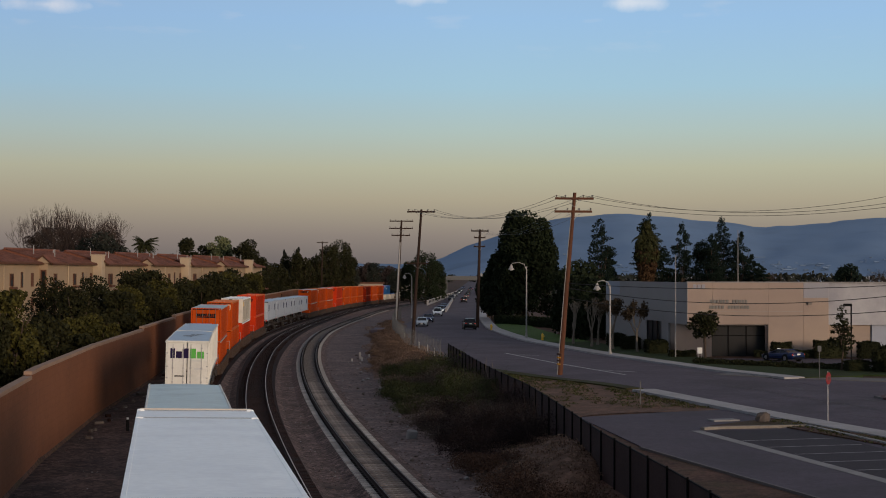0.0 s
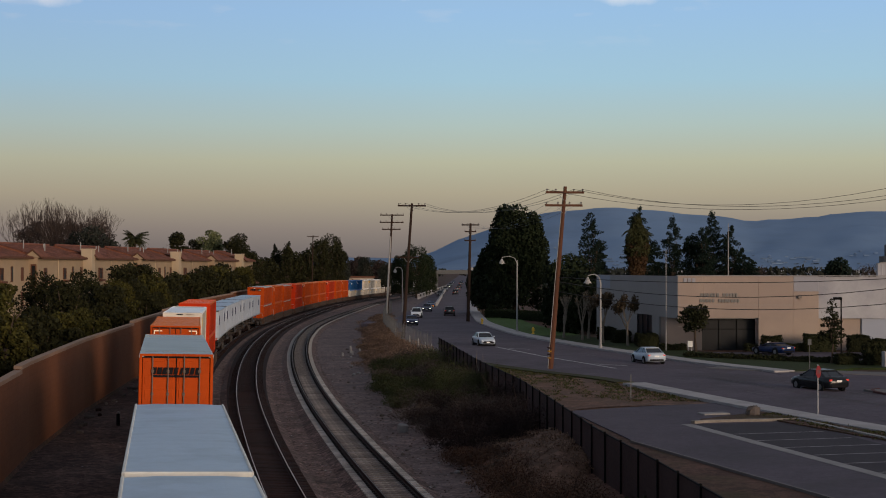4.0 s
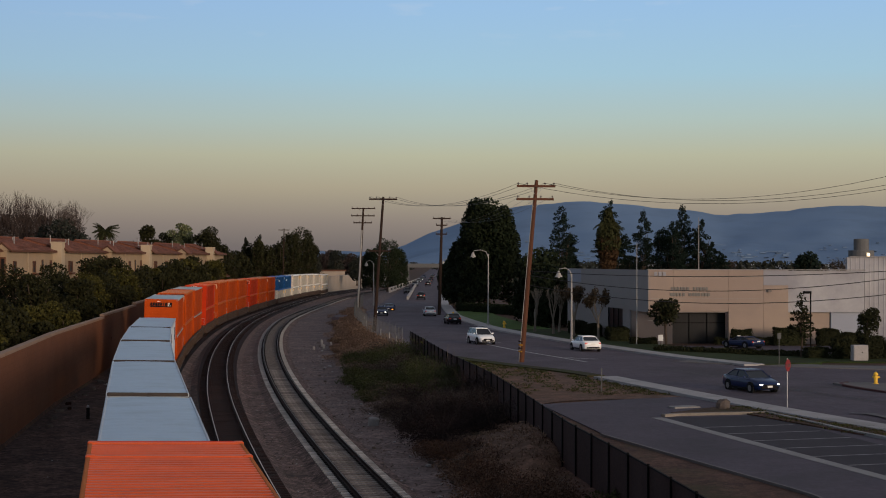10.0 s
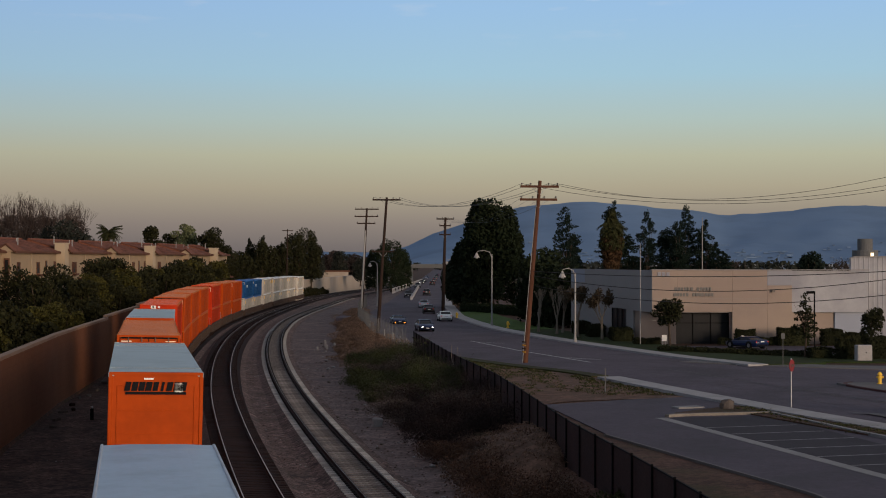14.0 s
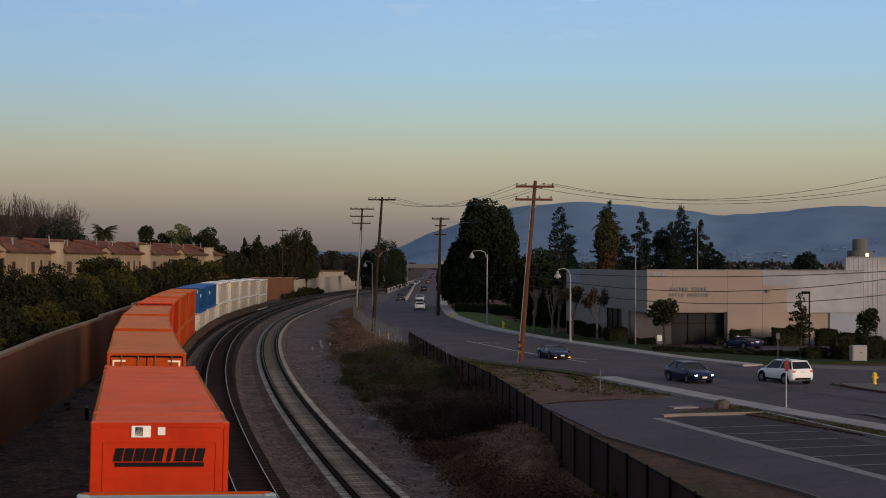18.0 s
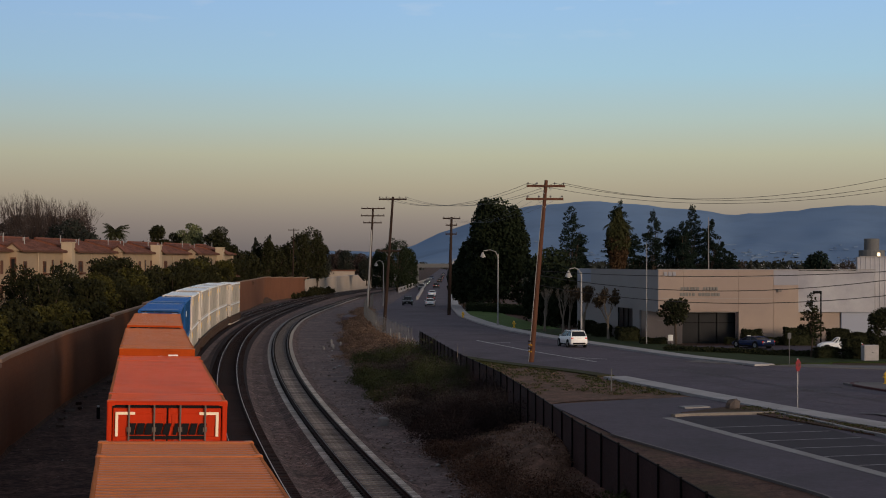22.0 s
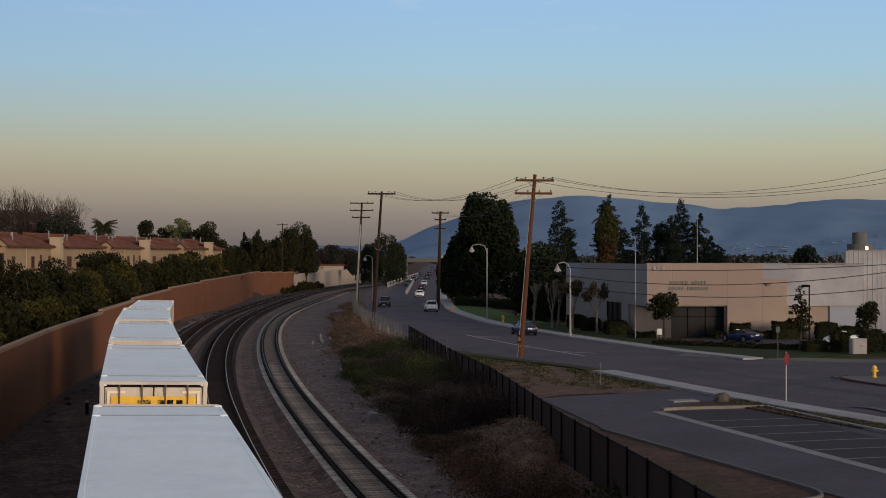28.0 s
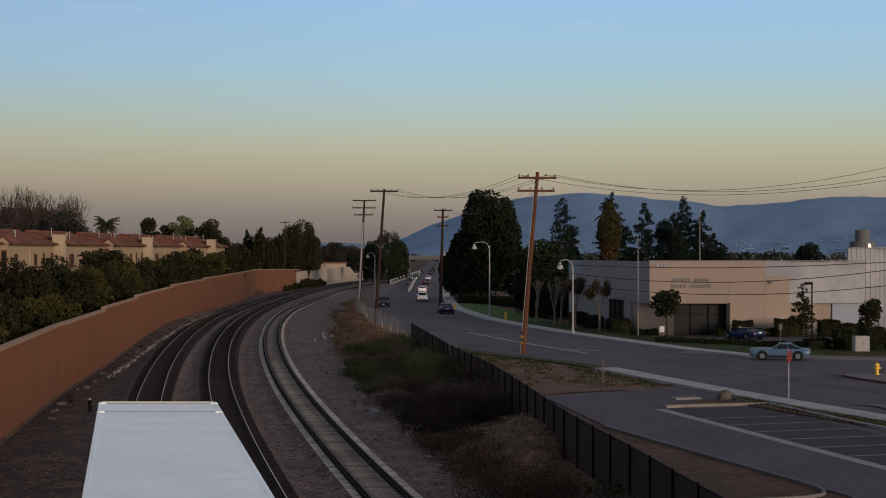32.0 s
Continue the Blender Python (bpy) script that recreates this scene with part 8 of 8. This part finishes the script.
def build_far():
    def at(px, y):
        return (px - 784) / 2780 * y
    for i, (px, h) in enumerate(((-24, 19), (-12, 20), (0, 19.5), (10, 20.5), (20, 19.8), (30, 21), (41, 20.2), (52, 21), (63, 20.4), (74, 20.8), (84, 20.2), (95, 20.5), (105, 19.6), (6, 18), (36, 18), (68, 18.5))):
        bare_tree(at(px, 350), 350 + (i * 5) % 23, 0.3, h * 1.16, 4.2, 130 + i, "tall bare winter poplar behind the houses", last=5, rise=0.62)
    for i, (px, h) in enumerate(((-8, 19.5), (6, 20), (18, 20.5), (32, 20), (46, 20.5), (60, 20.5), (74, 20), (88, 20.5), (100, 19))):
        tree(at(px, 356), 356 + 3 * i, 0.3, h, 3.2, 760 + i, "twig_haze", "bare brown tree with dense fine twigs", "clump", n=5000, size=0.15, trunk=0.2, thick=0.2)
    for i, (px, y, h, r) in enumerate(((-10, 330, 13.5, 4.5), (25, 345, 14.0, 5), (55, 335, 13.5, 4.5), (84, 345, 17.0, 4.2), (108, 338, 18.2, 4.2), (128, 345, 17.0, 4.0), (148, 352, 15.5, 3.4), (212, 350, 12.8, 3.0), (235, 352, 13.4, 3.2), (400, 372, 12.5, 3.2), (420, 395, 11.5, 3.5), (440, 420, 14.5, 2.6), (458, 415, 15.5, 2.4), (472, 420, 13.2, 4.0), (497, 430, 14.6, 3.6), (520, 440, 17.5, 4.0), (546, 470, 16.5, 3.6), (430, 400, 11.0, 3.5))):
        tree(at(px, y), y, 0.3, h, r, 700 + i, "leaf_far" if i < 7 else "leaf_dark", "dark tree behind the houses", "round", n=3000, size=0.3, trunk=0.1, thick=0.25)
    palm(at(188, 330), 330, 0.3, 14.9, 3.1, 31, "palm tree behind the houses", 0.0, 0.15)
    for i, (px, y, h, r, leaf, sh, lab) in enumerate(((265, 345, 17.3, 3.4, "leaf_dark", "clump", "dark green tree behind the houses"), (322, 352, 18.8, 3.6, "leaf_pale", "clump", "pale feathery tree behind the houses"), (368, 345, 17.3, 4.0, "leaf_dark", "clump", "dark green tree behind the houses"), (388, 365, 13.5, 2.8, "leaf_dark", "round", "dark green tree behind the houses"), (135, 340, 14.0, 3.6, "leaf_far", "round", "dark tree behind the houses"), (294, 365, 16.4, 3.0, "leaf_dark", "clump", "dark tree behind the houses"), (437, 470, 15.0, 1.8, "leaf_far", "column", "dark conifer in the distance"), (462, 480, 16.0, 2.4, "leaf_far", "column", "dark conifer in the distance"), (415, 420, 11.5, 3.0, "leaf_far", "round", "dark tree in the distance"), (448, 430, 11.0, 3.5, "leaf_far", "round", "dark tree in the distance"), (482, 450, 12.0, 4.0, "leaf_far", "round", "dark tree in the distance"), (536, 490, 19.5, 4.6, "leaf_dark", "dome", "large dark leaning tree beyond the wall"), (556, 520, 15.0, 3.6, "leaf_far", "round", "dark tree beyond the wall"), (512, 500, 14.0, 3.0, "leaf_far", "round", "dark tree beyond the wall"), (596, 640, 13, 4, "leaf_far", "round", "dark tree in the distance"), (615, 700, 12, 4, "leaf_far", "round", "dark tree in the distance"), (634, 560, 10.5, 3.5, "leaf_far", "round", "dark tree in the distance"), (662, 470, 12.5, 3.6, "leaf_ficus", "dome", "dark tree beside the far road"), (688, 455, 15.0, 4.6, "leaf_ficus", "dome", "large dark tree beside the far road"), (706, 500, 13.0, 3.6, "leaf_ficus", "dome", "dark tree beside the far road"), (792, 420, 9.0, 3.0, "leaf_far", "round", "dark tree beside the far road"), (800, 300, 9.0, 3.0, "leaf_ficus", "round", "dark tree beside the road"))):
        tree(at(px, y), y, 0.3, h, r, 160 + i, leaf, lab, sh, n=9000 if y < 530 else 5000, size=0.21 if y < 530 else 0.3, trunk=0.07, thick=0.25)
    for i in range(16):
        y = 640 + (i * 37) % 130
        tree(at(556 + 6.2 * i, y), y, -1.0, 9.5 + (i * 5) % 4 + (4 if i in (4, 5) else 0), 5.0, 780 + i, "twig_haze" if i % 3 else "leaf_far", "hazy brown tree beyond the far bend", "clump", n=2600, size=0.42, trunk=0.1, thick=0.25)
    # woods and roofs on the plain
    rng = np.random.default_rng(3)
    b = Build("leaf_far")
    for i in range(420):
        y = 560 + 1700 * rng.random() ** 1.5
        x = (rng.random() - 0.47) * y * 0.75
        if -45 < x < 12 and y < 1400:
            continue
        r = 3 + 5 * rng.random()
        leaves(b, rng, [(x, y, 3 + 2.2 * rng.random(), r, r, 3.5 + 2 * rng.random())], 60, 1.1)
    tagged(part("far_woods", b), "hazy dark trees scattered over the plain", "trees", kind="stuff")
    b = Build("town")
    for i in range(260):
        y = 620 + 2600 * rng.random()
        x = (rng.random() - 0.45) * y * 0.75
        if -45 < x < 14 and y < 1700:
            continue
        b.box(x, y, 2.2, 10 + 16 * rng.random(), 12 + 10 * rng.random(), 2.5 + 2 * rng.random(), 0, rng.random() * 40)
    tagged(part("far_roofs", b), "pale low roofs of the distant town", "buildings", kind="stuff")
    # concrete walls of the underpass and the bridge beyond
    up = thing("underpass_wall", pose(0, 0, 0), "pale concrete parapet with openings beside the dipping road", "parapet", kind="structure")
    y = 414.0
    while y < 640:
        b = Build("pavement", "post_black")
        xp = -13.9 + (y + 9 - 416) * 0.0205
        # black sheet added in the openings stands for the dark seen through them
        b.box(xp + 0.03, y + 10, 1.3, 0.04, 15.6, 0.66, 1, -1.17)
        for q in range(1, 6):
            b.box(xp, y + 1.0 + 3.0 * q, 1.3, 0.14, 0.5, 0.7, 0, -1.17)
        b.box(xp, y + 9, 1.72, 0.12, 18.0, 0.22, 0, -1.17)
        b.box(xp, y + 9, 0.55, 0.12, 18.0, 0.8, 0, -1.17)
        b.box(xp - 0.16, y + 1.0, 1.1, 0.2, 2.0, 1.5, 0, bev=0.03)
        part("parapet_bay", b, up)
        y += 18.0
    b = Build("pavement")
    ribbon(b, [(-7.4, 340), (-7.8, 400), (-8.6, 500), (-9.3, 610)], -0.2, 0.2, ROAD_Z + 0.85, 0, 0.9)
    part("ramp_wall", b, up, "low pale concrete wall beside the ramp")
    br = thing("road_bridge", pose(0, 0, 0), "grey concrete road bridge in the distance", "bridge")
    b = Build("galv_dull")
    b.box(-5, 660, 6.5, 46, 9, 0.8, 0, bev=0.1)
    part("deck", b, br)
    b = Build("galv_dull")
    b.box(-5, 655.4, 7.3, 46, 0.3, 0.9)
    part("parapet", b, br)
    for x in (-26, -14.5, 3.0, 16):
        b = Build("galv_dull")
        b.box(x, 660, 3.0, 1.6, 6, 6.0, 0, bev=0.1)
        part("pier", b, br)
    wb = thing("yard_wall", pose(0, 0, 0), "long pale beige wall beyond the curve of the tracks", "wall", kind="structure")
    pts = [(-43.6, 428), (-41.6, 455), (-39.7, 490), (-37.8, 548), (-35.2, 590), (-31.6, 625)]
    for q0, q1 in zip(pts[:-1], pts[1:]):
        part("wall_panel", ribbon(Build("beige_wall"), [q0, ((q0[0] + q1[0]) / 2, (q0[1] + q1[1]) / 2), q1], -0.15, 0.15, 3.5, 0, 5.6), wb)
        part("wall_cap", ribbon(Build("pavement"), [q0, ((q0[0] + q1[0]) / 2, (q0[1] + q1[1]) / 2), q1], -0.22, 0.22, 3.62, 0, 0.12), wb)
    wh = thing("low_warehouse", pose(-46, 640, 0.2, 0, 0, 4), "low pale building with a brown roof beyond the tracks", "building")
    b = Build("beige_wall")
    b.box(0, 0, 2.2, 13, 6, 4.4, 0, bev=0.05)
    part("wall", b, wh)
    b = Build("trim_brown")
    b.box(0, 0, 4.7, 14, 7, 0.6, 0, bev=0.05)
    part("roof", b, wh)
    rs = np.random.default_rng(8)
    for i in range(9):
        shrub(-41.4 + i * 0.45 + rs.normal() * 0.3, 410 + 9 * i, -1.2, 1.6 + rs.random(), 1.8 + 1.2 * rs.random(), 900 + i, "leaf_dark", 500, 0.3, label="dark shrub at the end of the wall", group="shrubs beyond the wall")
    for i, (x, y, l) in enumerate(((-33.5, 655, 6), (-25.5, 640, 7), (-22.5, 655, 6))):
        v = thing("white_truck", pose(x, y, 0.1, 0, 0, 80), "white box truck parked beyond the tracks", "truck", "parked trucks")
        b = Build("white_wall")
        b.box(0, 0, 2.0, 2.4, l, 2.6, 0, bev=0.08)
        part("box", b, v)
        for yy in (-l * 0.35, l * 0.35):
            for xx in (-1.1, 0.8):
                b = Build("tyre")
                b.tube([(xx, yy, 0.5), (xx + 0.3, yy, 0.5)], 0.5, 12)
                part("wheel", b, v)
    # mountains
    prof = [(-900, 436), (0, 436), (300, 434), (470, 436), (560, 430), (640, 433), (690, 429), (720, 419), (760, 399), (820, 380), (880, 360), (920, 351), (960, 347), (1010, 343), (1050, 342), (1100, 346), (1150, 352), (1220, 357), (1280, 365), (1340, 362), (1400, 357), (1450, 351), (1500, 348), (1568, 349), (1700, 352), (1900, 362), (2600, 372)]
    pxs, pys = [p[0] for p in prof], [p[1] for p in prof]
    D = 4600.0
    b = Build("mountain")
    rows = []
    for j in range(26):
        t = j / 25
        row = []
        for i in range(161):
            px = -900 + 3500 * i / 160
            top = (447 - float(np.interp(px, pxs, pys))) / 2780 * D + EYE_Z
            top += 6.0 * noise.noise(Vector((px * 0.02, 3, 0))) + 2.5 * noise.noise(Vector((px * 0.07, 9, 0)))
            dd = D - 1300 * t
            hgt = top * (1 - t) ** 1.25 * dd / D
            hgt += (1 - t) * t * 42 * noise.noise(Vector((px * 0.012, t * 5, 2))) + (1 - t) * t * 18 * noise.noise(Vector((px * 0.04, t * 12, 5)))
            row.append(((px - 784) / 2780 * dd, dd, max(hgt, 0.4) if t < 1 else -1.0))
        rows.append(row)
    b.sheet(rows)
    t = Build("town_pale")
    for i in range(170):
        px = 840 + 800 * rng.random()
        j = int((0.56 + 0.36 * rng.random() ** 0.8) * 25)
        c = rows[j][min(int((px + 900) / 3500 * 160), 160)]
        t.box(c[0] + 20 * rng.normal(), c[1] - 4, c[2] + 1.4, 4 + 26 * rng.random() ** 3, 10, 1.4 + 1.6 * rng.random() ** 2)
    tagged(part("hillside_town", t), "pale specks of a town on the far slope", "buildings", kind="stuff")
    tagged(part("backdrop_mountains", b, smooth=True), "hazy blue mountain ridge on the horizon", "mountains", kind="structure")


# ---- small things by the road ----
def build_small():
    st = thing("stop_sign", pose(20.0, 90.9, 0.5, 0, 0, 54), "red eight-sided stop sign on a thin steel post", "road sign")
    b = Build("galv")
    b.tube([(0, 0, 0), (0, 0, 2.95)], 0.035, 6)
    part("post", b, st)
    b = Build("sign_red", "bar_white")
    rings = [[(math.cos(radians(22.5 + 45 * i)) * 0.37, yy, 2.53 + math.sin(radians(22.5 + 45 * i)) * 0.37) for i in range(8)] for yy in (-0.05, -0.035)]
    b.loft(rings)
    part("sign_plate", b, st)
    # the four letters, stroke by stroke: centre, width and height of each
    word = {"S": [(0, 0.11, 0.12, 0.03), (0, 0, 0.12, 0.03), (0, -0.11, 0.12, 0.03), (-0.045, 0.055, 0.03, 0.11), (0.045, -0.055, 0.03, 0.11)],
            "T": [(0, 0.11, 0.13, 0.03), (0, 0, 0.032, 0.25)],
            "O": [(0, 0.11, 0.12, 0.03), (0, -0.11, 0.12, 0.03), (-0.045, 0, 0.03, 0.22), (0.045, 0, 0.03, 0.22)],
            "P": [(0, 0.11, 0.12, 0.03), (0, 0, 0.12, 0.03), (-0.045, 0, 0.03, 0.25), (0.045, 0.055, 0.03, 0.11)]}
    for i, ch in enumerate("STOP"):
        b = Build("paint_dim")
        for cx, cz, w, h in word[ch]:
            b.box(-0.21 + i * 0.14 + cx * 0.75, -0.056, 2.53 + cz * 0.8, w * 0.75, 0.012, h * 0.75)
        part("letter", b, st, "white letter")
    for x, y in ((29.9, 108.2), (7.9, 198.5), (1.7, 233.0)):
        hy = thing("fire_hydrant", pose(x, y, 0.6), "yellow fire hydrant on the pavement", "fire hydrant", "fire hydrants")
        b = Build("hydrant_yellow")
        b.tube([(0, 0, 0), (0, 0, 0.06), (0, 0, 0.07), (0, 0, 0.6), (0, 0, 0.62), (0, 0, 0.68), (0, 0, 0.8), (0, 0, 0.86)], [0.2, 0.2, 0.13, 0.13, 0.18, 0.18, 0.11, 0.04], 12)
        part("barrel", b, hy)
        for a in (0, 120, 240):
            b = Build("hydrant_yellow")
            c, s = math.cos(radians(a)), math.sin(radians(a))
            b.tube([(c * 0.1, s * 0.1, 0.48), (c * 0.26, s * 0.26, 0.48)], 0.075, 8)
            part("outlet", b, hy)
    b = Build("stone")
    rng = np.random.default_rng(2)
    rings = []
    for z, k in ((-0.1, 0.95), (0.12, 1.0), (0.34, 0.92), (0.50, 0.72), (0.56, 0.35)):
        rings.append([(math.cos(a) * 0.46 * k * (1 + 0.09 * rng.normal()), math.sin(a) * 0.38 * k * (1 + 0.09 * rng.normal()), z + 0.05 * rng.normal()) for a in np.arange(9) * math.pi / 4.5])
    b.loft(rings)
    ob = part("boulder", b)
    ob.matrix_basis = pose(16.3, 91.0, 0.5)
    tagged(ob, "grey boulder in the planting bed", "boulder")
    b = Build("concrete")
    b.box(0, 0, 0.05, 1.7, 0.9, 0.12, 0, bev=0.02)
    ob = part("concrete_pad", b)
    ob.matrix_basis = pose(14.2, 92.0, 0.45, 0, 0, 20)
    tagged(ob, "pale concrete pad beside the boulder", "pad")
    b = Build("galv_dull")
    b.box(0, 0, 0.8, 0.07, 0.05, 1.6, 0)
    ob = part("marker_post", b)
    ob.matrix_basis = pose(10.5, 103.1, 0.42)
    tagged(ob, "thin pale marker post in the bare earth", "post")
    cb = thing("utility_cabinet", pose(35.9, 135.0, 0.5, 0, 0, 6), "white metal utility cabinet by the drive", "cabinet")
    b = Build("pavement")
    b.box(0, 0, 0.7, 1.3, 0.8, 1.35, 0, bev=0.04)
    part("case", b, cb)
    b = Build("pavement", "bar_black")
    b.box(0, -0.41, 0.7, 1.1, 0.03, 1.15, 0)
    b.box(0.1, -0.43, 0.75, 0.08, 0.03, 0.1, 1)
    part("door", b, cb)
    for x, y, z, w in ((22.1, 158.6, 0.55, 0.5), (29.8, 157.5, 0.55, 0.35)):
        sg = thing("lawn_sign", pose(x, y, z), "small white sign board on the lawn", "sign", "lawn signs")
        b = Build("bar_white")
        b.box(0, 0, 0.75, w, 0.06, 0.6, 0, bev=0.02)
        part("board", b, sg)
        b = Build("galv")
        for s in (-0.15, 0.15):
            b.box(s, 0, 0.22, 0.05, 0.05, 0.46)
        part("legs", b, sg)
    pk = thing("parking_sign", pose(27.6, 128.5, 0.5), "thin sign post at the corner of the side street", "road sign")
    b = Build("galv_dull")
    b.tube([(0, 0, 0), (0, 0, 2.7)], 0.03, 6)
    part("post", b, pk)
    b = Build("galv_dull")
    b.box(0, -0.05, 2.45, 0.3, 0.02, 0.45, 0, bev=0.01)
    part("sign_plate", b, pk)
    for i, (x, y) in enumerate(((-4.6, 160), (-5.6, 168), (-6.8, 176), (-9.6, 200), (-3.9, 156), (-10.6, 215))):
        b = Build("pole_grey")
        b.tube([(0, 0, 0), (0, 0, 1.0)], 0.05, 8)
        ob = part("bollard", b)
        ob.matrix_basis = pose(x, y, 0.4)
        tagged(ob, "slim white bollard beside the road", "bollard", "bollards")


# ---- build all ----
build_poles()
build_fences()
build_brush()
build_office()
build_office_plants()
build_houses()
build_far()
build_small()
build_train()
build_cars()
pulling_in = car("roadster", "white", "small white open car turning in the office drive", "off")
vintage = car("coupe", "steel_blue", "blue vintage coupe leaving the side street", "off")
build_wall()
build_tracks()


def motions():
    for ob, s, z in ROLLING:
        walk(ob, rolling_rows(s, z))
    for ob, ln, rows in DRIVING:
        walk(ob, car_rows(ln, rows))
    walk(pulling_in, [(t, pose(x, y, 0.53, 0, 0, a)) for t, x, y, a in ((0, 62, 146, 80), (19, 50, 146, 80), (20.5, 40.0, 147, 82), (21, 38.4, 147.2, 84), (22, 36.4, 147.5, 86), (23, 35.0, 147.5, 88), (25, 33.6, 147.6, 90), (26, 34.0, 147.6, 90), (28, 38.0, 147.2, 88), (30, 44, 146.8, 88), (32, 50, 146.4, 88))])
    walk(vintage, [(t, pose(x, y, ROAD_Z, 0, 0, a)) for t, x, y, a in ((0, 190, 112, 86), (24, 62, 117, 86), (28, 39.5, 119.5, 84), (29, 34.6, 121.3, 82), (30, 30.9, 123.0, 80), (31, 28.6, 124.4, 80), (32, 26.9, 125.4, 80))])


motions()
